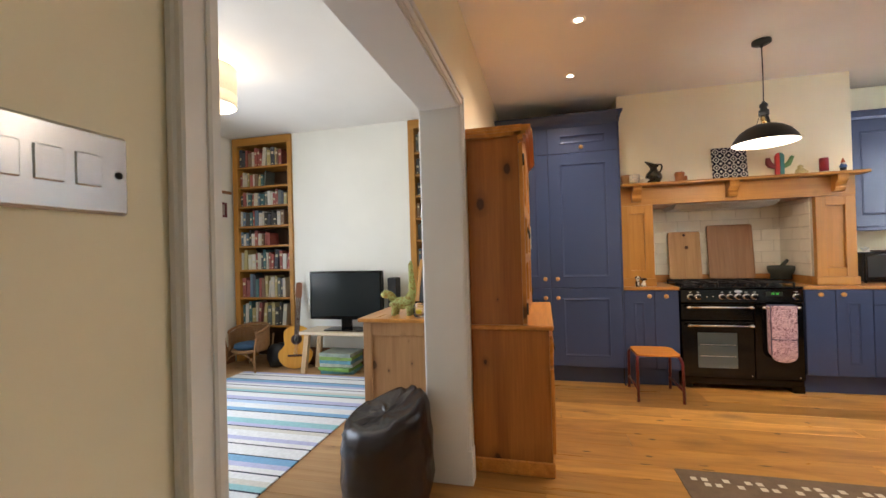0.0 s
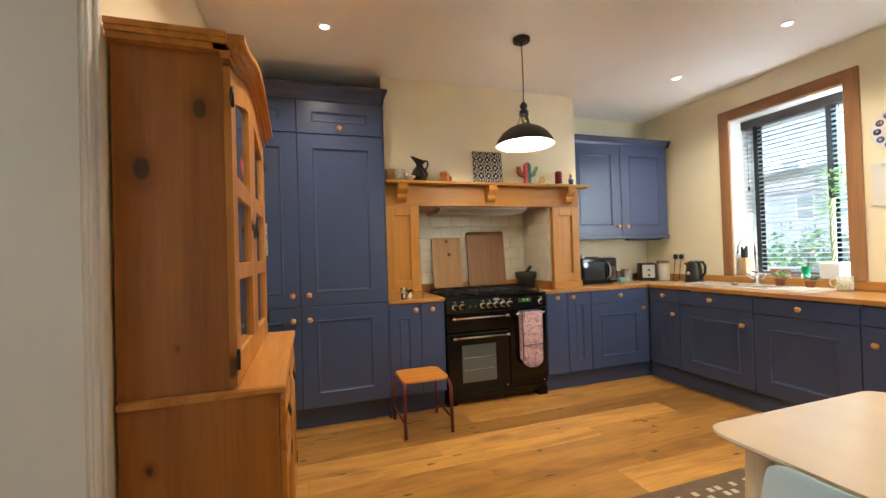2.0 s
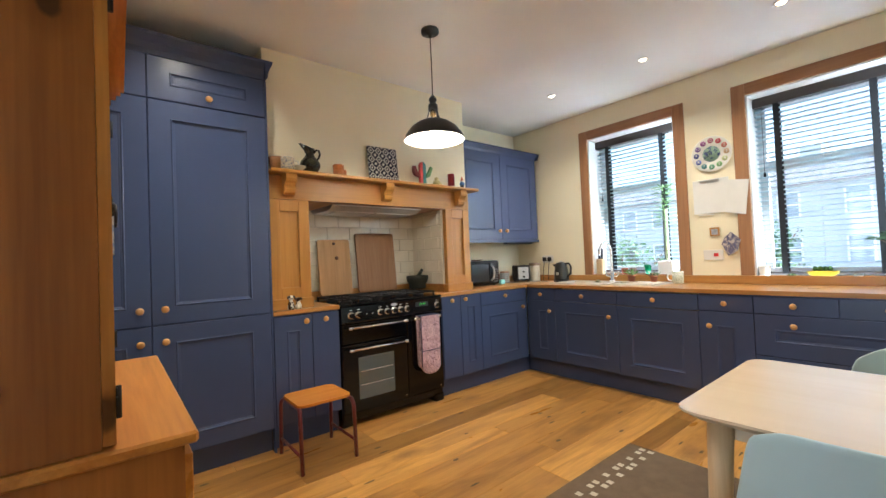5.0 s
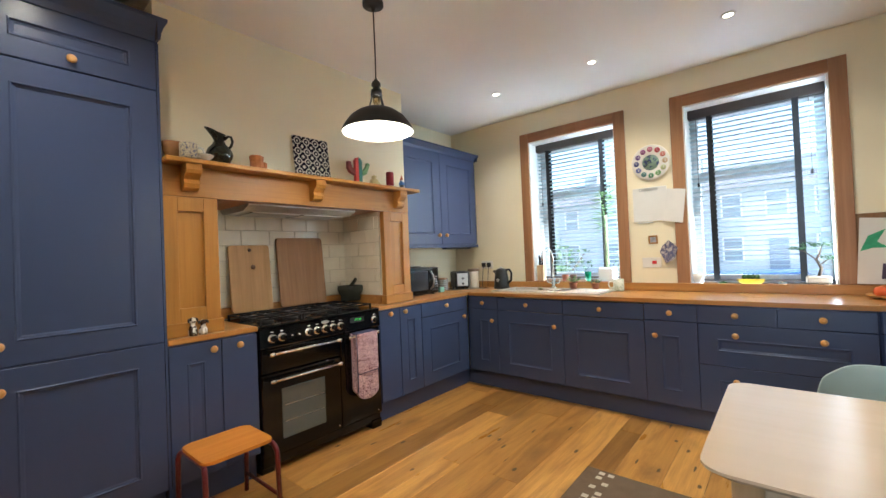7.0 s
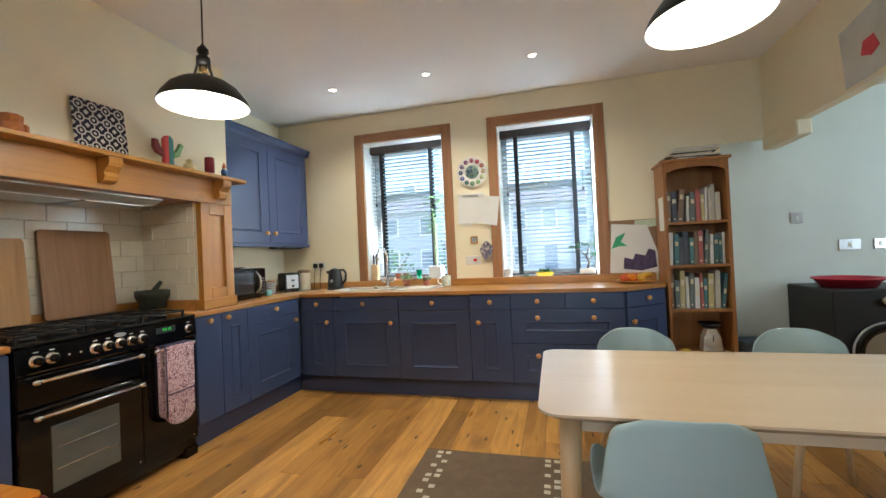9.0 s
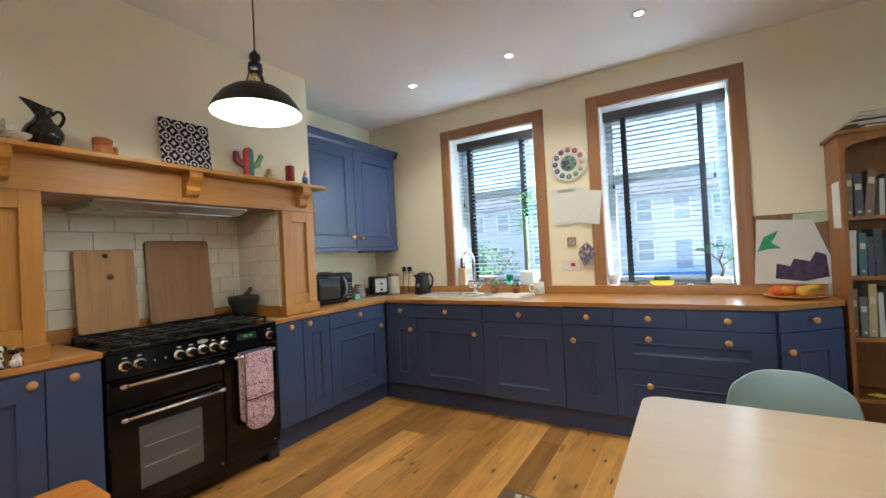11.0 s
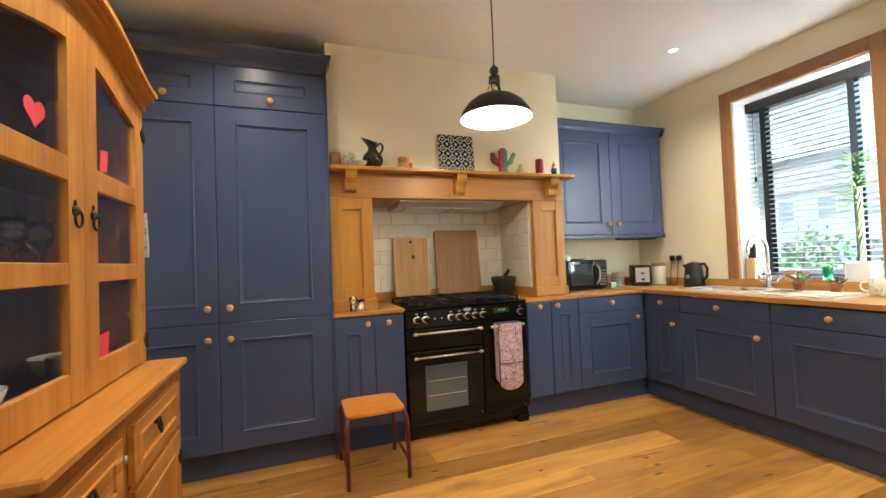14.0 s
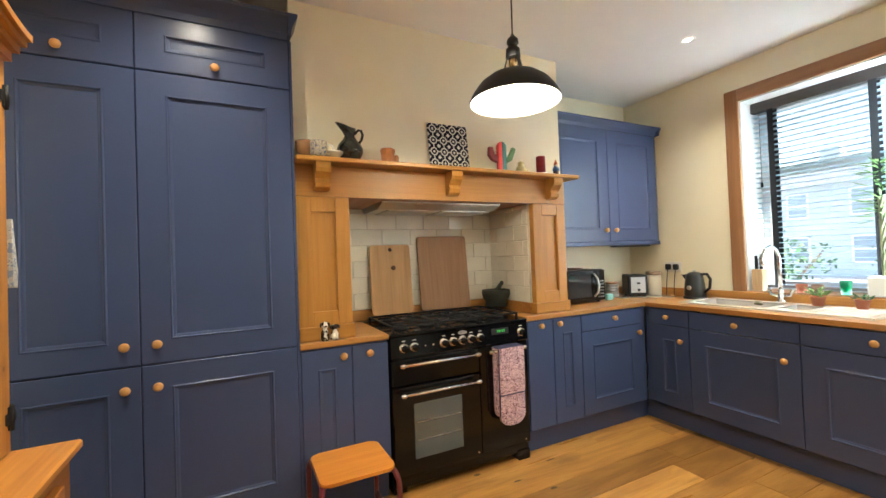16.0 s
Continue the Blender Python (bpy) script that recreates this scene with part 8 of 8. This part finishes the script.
    f = part("board_frame", bm, OAK, None)
    f.parent = m
    bm = bmesh.new()
    box(bm, (-0.131, -0.004, 0.029), (0.131, 0.004, 0.371))
    f = part("slate", bm, MATT_BLACK, None)
    f.parent = m
    m.matrix_basis = pose(-0.79, 3.05, z, -14, 0, -14)


chest_and_top()


def bean_bag():
    """A squat leatherette drum, its slack top sunk and tilted, with folds running round the side."""
    cx, cy, seg = -0.775, 2.02, 72
    prof = [(0.0, 0.002), (0.12, 0.002), (0.19, 0.004), (0.222, 0.03), (0.235, 0.08), (0.238, 0.14), (0.236, 0.20), (0.240, 0.26), (0.238, 0.32), (0.232, 0.38), (0.226, 0.43), (0.214, 0.465), (0.196, 0.478), (0.165, 0.474), (0.13, 0.462), (0.09, 0.455), (0.045, 0.452), (0.0, 0.452)]
    bm = bmesh.new()
    lathe(bm, prof, (cx, cy, 0), seg)
    for v in bm.verts:
        p = v.co - Vector((cx, cy, 0))
        r, a = math.hypot(p.x, p.y), math.atan2(p.y, p.x)
        if p.z < 0.02:
            continue
        out = Vector((math.cos(a), math.sin(a), 0))
        if p.z > 0.44 and r < 0.215:
            fold = noise.noise(Vector((math.cos(a) * 3, math.sin(a) * 3, r * 14)))
            v.co.z += 0.020 * fold + 0.004 * math.sin(a * 5 + 5 * fold) * min(1.0, r / 0.1)
        else:
            v.co += out * (0.016 * noise.noise(Vector((math.cos(a) * 1.6, math.sin(a) * 1.6, p.z * 16))) + 0.010 * noise.noise(Vector((math.cos(a) * 5, math.sin(a) * 5, p.z * 26))))
        v.co.z += max(0.0, p.z - 0.25) * (0.30 * p.x / 0.24 + 0.22 * p.y / 0.24) * 0.9
    n = Nodes("brown_leatherette")
    wr = n.noise(n.co, 22, 5, 0.6, 1.2)
    n.bump(wr, 0.35, 0.008)
    b = solid("bean_bag", smooth_all(bm), n.done(n.ramp(wr, [(0.3, (0.010, 0.006, 0.007)), (0.7, (0.020, 0.012, 0.012))]), 0.26), "creased dark brown leatherette bean bag", "bean bag")


bean_bag()


def striped_rug():
    r = thing("striped_rug", (-2.4, 2.5, 0), "flatwoven rug striped in white, blue, lilac and black", "rug")
    pal = {"w": (0.78, 0.79, 0.80), "b": (0.20, 0.42, 0.64), "l": (0.48, 0.50, 0.70), "k": (0.03, 0.035, 0.06), "t": (0.30, 0.56, 0.60), "c": (0.66, 0.64, 0.58), "p": (0.50, 0.64, 0.80)}
    mats = {k: paint(f"rug_wool_{k}", c, 0.95, 0.08, 40, 0.5) for k, c in pal.items()}
    order = [("l", .05), ("w", .05), ("k", .014), ("w", .12), ("k", .012), ("b", .07), ("l", .05), ("w", .05), ("k", .014), ("w", .06), ("c", .05), ("t", .05), ("k", .014), ("w", .10), ("l", .07), ("k", .014), ("p", .06), ("w", .10), ("b", .06), ("k", .014), ("w", .12), ("t", .08), ("l", .05), ("k", .014), ("c", .05), ("w", .09)]
    y, i = 3.945, 0
    while y > 0.9:
        k, w = order[i % len(order)]
        bm = bmesh.new()
        box(bm, (-3.25, y - w, 0.0005), (-1.475, y - 0.0003, 0.008))
        part("stripe", bm, mats[k], r)
        y -= w
        i += 1


striped_rug()


def living_fittings():
    bm = bmesh.new()
    t = thing("drum_lamp", (-2.355, 2.55, LZ), "cream fabric drum ceiling lamp, lit", "lamp")
    n = Nodes("lit_fabric")
    n.bsdf.inputs["Transmission Weight"].default_value = 0.0
    n.bsdf.inputs["Emission Color"].default_value = (1.0, 0.80, 0.48, 1)
    n.bsdf.inputs["Emission Strength"].default_value = 0.10
    weave = n.noise(n.scaled(400, 400, 60), 1.0, 2)
    fabric = n.done(n.ramp(weave, [(0.3, (0.62, 0.52, 0.36)), (0.7, (0.74, 0.64, 0.46))]), 0.9)
    for z0, z1 in ((2.42, 2.505), (2.506, 2.70)):
        bm = bmesh.new()
        lathe(bm, [(0.204, z0), (0.206, z0), (0.206, z1), (0.204, z1)], (-2.355, 2.55, 0), 40)
        for f in list(bm.faces):
            if len(f.verts) > 4:
                bm.faces.remove(f)
        part("shade", bm, fabric, t).visible_shadow = False
    bm = bmesh.new()
    for z in (2.42, 2.70):
        tube(bm, [(-2.355 + 0.206 * math.cos(radians(a)), 2.55 + 0.206 * math.sin(radians(a)), z) for a in range(0, 361, 10)], 0.0035, 6)
    for a in range(3):
        tube(bm, [(-2.355, 2.55, 2.70), (-2.355 + 0.206 * math.cos(a * 2.1), 2.55 + 0.206 * math.sin(a * 2.1), 2.70)], 0.003, 6)
    part("hoop", bm, STEEL, t)
    bm = bmesh.new()
    lathe(bm, [(0.0, LZ - 0.001), (0.05, LZ - 0.001), (0.045, LZ - 0.02), (0.006, LZ - 0.022), (0.006, 2.70), (0.0, 2.70)], (-2.355, 2.55, 0), 20)
    part("ceiling_rose", bm, TRIM, t)
    bm = bmesh.new()
    lathe(bm, [(0.0, 2.435), (0.175, 2.435), (0.175, 2.44), (0.0, 2.44)], (-2.355, 2.55, 0), 30)
    part("diffuser", bm, glow("lit_diffuser", (1.0, 0.85, 0.58), 0.25), t).visible_shadow = False

    c = thing("curtain_pole", (-3.58, 2.4, 2.62), "thick wooden curtain pole with square finial", "curtain pole")
    bm = bmesh.new()
    tube(bm, [(-3.585, 0.9, 2.60), (-3.585, 3.78, 2.60)], 0.030, 14)
    part("pole", bm, CASING_FLAT, c)
    bm = bmesh.new()
    box(bm, (-3.62, 3.78, 2.565), (-3.55, 3.86, 2.635), 0.012)
    part("finial", bm, CASING_FLAT, c)
    bm = bmesh.new()
    box(bm, (LWX, 3.56, 2.585), (-3.57, 3.60, 2.615), 0.004)
    part("bracket", bm, CASING_FLAT, c)
    n = Nodes("leaf_print_curtain")
    v = n.add("ShaderNodeTexVoronoi")
    v.inputs["Scale"].default_value = 7.0
    n.link(n.scaled(1.0, 1.6, 1.0), v.inputs["Vector"])
    pat = n.noise(n.co, 12, 3, 0.5, 1.0)
    col = n.ramp(pat, [(0.42, (0.72, 0.66, 0.50)), (0.5, (0.68, 0.60, 0.42)), (0.56, (0.38, 0.46, 0.46)), (0.62, (0.70, 0.64, 0.48))])
    col = n.mix(n.ramp(v.outputs["Distance"], [(0.18, (1, 1, 1)), (0.30, (0, 0, 0))]), col, (0.34, 0.42, 0.45))
    cloth = n.done(col, 0.9)
    for y0, y1, nm in ((3.34, 3.70, "curtain"), (0.9, 1.25, "curtain")):
        bm = bmesh.new()
        cols, rows = 60, 10
        grid = []
        for j in range(rows + 1):
            row = []
            for i in range(cols + 1):
                s, tz = i / cols, j / rows
                y = y0 + (y1 - y0) * s
                x = -3.56 + 0.045 * math.sin(s * 2 * math.pi * 5 + 0.4 * math.sin(tz * 4)) + 0.02 * tz
                row.append(bm.verts.new((x + 0.02 * noise.noise(Vector((s * 4, tz * 3, 1))), y - 0.04 * tz * (1 - s) + 0.02 * tz, 2.585 - 2.565 * tz)))
            grid.append(row)
        for a, b in zip(grid, grid[1:]):
            for i in range(cols):
                bm.faces.new((a[i], a[i + 1], b[i + 1], b[i]))
        bmesh.ops.solidify(bm, geom=bm.faces[:], thickness=0.003)
        solid(nm, smooth_all(bm), cloth, "cream curtain with blue-grey leaf print, drawn back", "curtain", "", "living room curtains")
    bm = bmesh.new()
    box(bm, (LWX + 0.0005, 3.62, 2.07), (LWX + 0.022, 4.33, 2.105), 0.004)
    structure("trim_picture_rail", bm, CASING_FLAT, "narrow brown wooden picture rail", "trim")
    f = thing("framed_picture", (LWX, 4.03, 1.87), "long dark red framed picture on living room wall", "picture")
    bm = bmesh.new()
    for a, b in (((3.82, 1.78), (4.25, 1.805)), ((3.82, 1.935), (4.25, 1.96)), ((3.82, 1.805), (3.845, 1.935)), ((4.225, 1.805), (4.25, 1.935))):
        box(bm, (LWX + 0.0005, a[0], a[1]), (LWX + 0.02, b[0], b[1]), 0.003)
    part("picture_frame", bm, paint("dark_red_frame", (0.13, 0.015, 0.02), 0.35), f)
    bm = bmesh.new()
    box(bm, (LWX + 0.0005, 3.845, 1.805), (LWX + 0.008, 4.225, 1.935))
    part("picture_sheet", bm, paint("sepia_print", (0.38, 0.30, 0.27), 0.6, 0.5, 9, 0.02), f)
    brown = wood("dark_skirting", (0.22, 0.095, 0.04), (0.14, 0.055, 0.025), "y", 0, 0.4)
    bm = bmesh.new()
    box(bm, (LWX + 0.0005, -0.3, 0), (LWX + 0.02, 4.33, 0.20), 0.004)
    box(bm, (-2.858, 4.339, 0), (-1.388, 4.3595, 0.20), 0.004)
    structure("baseboard", bm, brown, "dark stained wooden skirting board", "baseboard")
    b = thing("toy_box", (-3.46, 2.9, 0), "dark blue plastic toy box with green toys", "toy box")
    bm = bmesh.new()
    for a, q in (((-3.66, 2.55, 0.001), (-3.28, 3.24, 0.012)), ((-3.66, 2.55, 0.012), (-3.645, 3.24, 0.30)), ((-3.295, 2.55, 0.012), (-3.28, 3.24, 0.30)), ((-3.645, 2.55, 0.012), (-3.295, 2.565, 0.30)), ((-3.645, 3.225, 0.012), (-3.295, 3.24, 0.30))):
        box(bm, a, q)
    part("box", bm, paint("dark_blue_plastic", (0.025, 0.06, 0.13), 0.35, 0.05), b)
    bm = bmesh.new()
    box(bm, (-3.64, 2.57, 0.05), (-3.30, 3.22, 0.285), 0.03)
    part("toys", bm, paint("green_toys", (0.05, 0.42, 0.10), 0.5, 0.4, 14, 0.3), b)
    rnd = random.Random(6)
    for i in range(7):
        bm = bmesh.new()
        y, s = 2.2 + i * 0.16, rnd.uniform(0.05, 0.09)
        lathe(bm, [(0.0, 0.0), (s * 0.8, 0.004), (s, s * 0.8), (s * 0.7, s * 1.5), (0.0, s * 1.8)], (-3.72 + rnd.uniform(-0.03, 0.03), y, LW[2] + 0.0005), 12)
        for v in bm.verts:
            v.co += 0.015 * noise.noise_vector(v.co * 25) * (1 if v.co.z > LW[2] + 0.03 else 0)
        solid("soft_toy", bm, paint("soft_toy_cloth", rnd.choice([(0.15, 0.2, 0.5), (0.3, 0.1, 0.07), (0.5, 0.5, 0.2), (0.2, 0.35, 0.35)]), 0.9, 0.2, 20, 0.4), "small soft toy on the window sill", "toy", "", "toys on the sill")
    bm = bmesh.new()
    lathe(bm, [(0.0, 0.0), (0.09, 0.01), (0.12, 0.10), (0.10, 0.2), (0.06, 0.26), (0.0, 0.28)], (-3.02, 4.22, 0.0005), 16)
    for v in bm.verts:
        if v.co.z > 0.02:
            v.co += 0.03 * noise.noise_vector(v.co * 9)
    solid("black_bag", smooth_all(bm), MATT_BLACK, "soft black bag on the floor by the bookcase", "bag")


living_fittings()

# ---- outdoors ----


def outdoors():
    structure("ground", boxes(((-600, -600, -1.3), (600, 600, -0.9))), paint("asphalt_ground", (0.32, 0.32, 0.31), 0.9, 0.2, 0.6, 0.4), "grey paved street and ground outside", "ground")
    stone = paint("pale_render", (0.46, 0.51, 0.53), 0.85, 0.08, 0.8, 0.3)
    slate = paint("slate_roof", (0.17, 0.18, 0.21), 0.6, 0.15, 3, 0.4)
    sash = paint("white_sash", (0.75, 0.75, 0.75), 0.4)
    dark = paint("dark_window_glass", (0.28, 0.34, 0.38), 0.08)
    for i, y in enumerate((-10.0, -2.0, 6.0, 14.0, 22.0)):
        h = thing("house", (36, y + 4, -0.9), "pale rendered terraced house across the street", "house", "terraced houses")
        part("wall", boxes(((34, y, -0.9), (40, y + 7.98, 5.0))), stone, h)
        bm = bmesh.new()
        prism(bm, [(33.6, 5.0), (40.4, 5.0), (37.0, 7.0)], 0, 7.98, "y")
        for v in bm.verts:
            v.co.y += y
        roof = part("roof", bm, slate, h)
        part("chimney", boxes(((36.6, y + 0.2, 6.2), (37.4, y + 1.3, 7.8))), stone, roof)
        for wz in (0.0, 2.9):
            for wy in (1.0, 3.4, 5.8):
                if wz == 0.0 and wy == 3.4:
                    continue
                bm = bmesh.new()
                for a, b in (((wy, wz), (wy + 0.1, wz + 1.7)), ((wy + 1.1, wz), (wy + 1.2, wz + 1.7)), ((wy, wz), (wy + 1.2, wz + 0.1)), ((wy, wz + 1.6), (wy + 1.2, wz + 1.7)), ((wy, wz + 0.8), (wy + 1.2, wz + 0.9))):
                    box(bm, (33.93, y + a[0], a[1]), (33.995, y + b[0], b[1]))
                w = part("window", bm, sash, h)
                bm = bmesh.new()
                box(bm, (33.95, y + wy + 0.05, wz + 0.05), (33.99, y + wy + 1.15, wz + 1.65))
                part("pane", bm, dark, w)
        bm = bmesh.new()
        box(bm, (33.93, y + 3.5, -0.9), (33.995, y + 4.5, 1.5), 0.02)
        part("door", bm, paint("front_door", [(0.12, 0.2, 0.3), (0.16, 0.22, 0.3), (0.15, 0.2, 0.2), (0.2, 0.2, 0.22), (0.25, 0.22, 0.2)][i], 0.4), h)
    for cy, col in ((2.6, (0.03, 0.10, 0.30)), (9.0, (0.25, 0.26, 0.28))):
        c = thing("car", (13, cy, -0.9), "parked hatchback car at the kerb outside", "car", "parked cars")
        bm = bmesh.new()
        out = [(-2.0, -0.6), (2.0, -0.6), (2.05, -0.2), (1.95, 0.0), (1.1, 0.1), (0.6, 0.55), (-1.2, 0.58), (-1.85, 0.1), (-2.05, -0.1)]
        prism(bm, [(cy + u, v) for u, v in out], 12.15, 13.85, "x", bevel=0.06)
        body = part("body", bm, paint("car_paint", col, 0.2), c)
        bm = bmesh.new()
        prism(bm, [(cy + u, v) for u, v in [(0.95, 0.12), (0.52, 0.48), (-1.1, 0.5), (-1.6, 0.12)]], 12.13, 12.149, "x")
        part("side_window", bm, dark, body)
        for w in (-1.25, 1.25):
            for x in (12.12, 13.7):
                bm = bmesh.new()
                lathe(bm, [(0.30, 0.0), (0.31, 0.02), (0.31, 0.16), (0.30, 0.18), (0.0, 0.18)], (x, cy + w, -0.59), 20, "x")
                part("wheel", bm, MATT_BLACK, c)
    leaf = paint("shrub_leaf", (0.055, 0.13, 0.05), 0.6, 0.35, 3, 0.1)
    rnd = random.Random(21)
    for sx, sy, sr, sh in ((9.5, 6.4, 1.5, 2.6), (8.6, 8.4, 1.3, 2.2), (16.0, 5.2, 1.6, 3.2), (11.0, 0.6, 1.0, 1.3)):
        t = thing("shrub", (sx, sy, -0.9), "leafy green garden shrub outside the window", "shrub", "garden shrubs")
        bm = bmesh.new()
        for k in range(5):
            a = k * 1.26
            tube(bm, [(sx, sy, -0.9), (sx + 0.3 * math.cos(a), sy + 0.3 * math.sin(a), -0.9 + sh * 0.4), (sx + 0.7 * sr * math.cos(a), sy + 0.7 * sr * math.sin(a), -0.9 + sh * 0.8)], [0.06, 0.04, 0.015], 6)
        part("trunk", bm, paint("shrub_bark", (0.08, 0.06, 0.045), 0.9), t)
        verts, faces = [], []
        for _ in range(2600):
            d = Vector((rnd.gauss(0, 1), rnd.gauss(0, 1), rnd.gauss(0, 1))).normalized()
            r = rnd.random() ** 0.4 * (0.75 + 0.5 * noise.noise(d * 2.2 + Vector((sx, sy, 0))))
            p = Vector((sx + d.x * sr * r, sy + d.y * sr * r, -0.9 + sh * 0.55 + d.z * sh * 0.5 * r))
            u = Vector((rnd.gauss(0, 1), rnd.gauss(0, 1), rnd.gauss(0, 1))).normalized() * 0.10
            w = u.orthogonal().normalized() * 0.045
            k = len(verts)
            verts += [p, p + u * 0.5 + w, p + u, p + u * 0.5 - w]
            faces.append((k, k + 1, k + 2, k + 3))
        me = bpy.data.meshes.new("crown")
        me.from_pydata([tuple(v) for v in verts], [], faces)
        me.materials.append(leaf)
        ob = new("crown", me)
        ob.location = -Vector((sx, sy, -0.9))
        ob.parent = t
        ob["kind"] = "stuff"


outdoors()

# ---- boards and tiles ----
alcove_tiles()


def floor_boards(name, x0, x1, y0, y1, width, material, label, seed):
    rnd = random.Random(seed)
    base = boxes(((x0, y0, -0.0118), (x1, y1, -0.008)))
    fl = tagged(part(name, base, paint(f"{name}_gap", (0.05, 0.03, 0.015), 0.9)), label, "floor", "", "structure")
    shared = {}
    y = y0
    while y < y1 - 0.01:
        w = min(width * rnd.choice((0.72, 1.0, 1.0, 1.25)), y1 - y)
        x = x0 - rnd.uniform(0.0, 1.5)
        while x < x1:
            ln = rnd.choice((1.1, 1.5, 1.9, 2.2))
            a, b = max(x, x0), min(x + ln, x1)
            x += ln
            if b - a < 0.05:
                continue
            key = (round(b - a, 2), round(w, 3))
            if key not in shared:
                bm = bmesh.new()
                box(bm, (0.0008, 0.0008, -0.0078), (key[0] - 0.0008, key[1] - 0.0008, 0.0), 0.0014)
                shared[key] = mesh_of("floor_board", bm, material)
            ob = new("floor_board", shared[key])
            ob.location = (a, y, rnd.uniform(-0.0004, 0.0))
            ob.parent = fl
        y += w


floor_boards("floor_kitchen", -0.62, 3.90, 0.0, 4.68, 0.195, FLOOR_OAK, "wide knotty oak floor boards with an oiled sheen", 5)
floor_boards("floor_living", -3.72, -0.625, -0.4, 4.68, 0.14, LIVING_OAK, "narrow pale oak floor boards", 6)
floor_boards("floor_utility", -0.39, 4.0, -2.2, -0.005, 0.195, FLOOR_OAK, "oak boards running on into the utility area", 7)
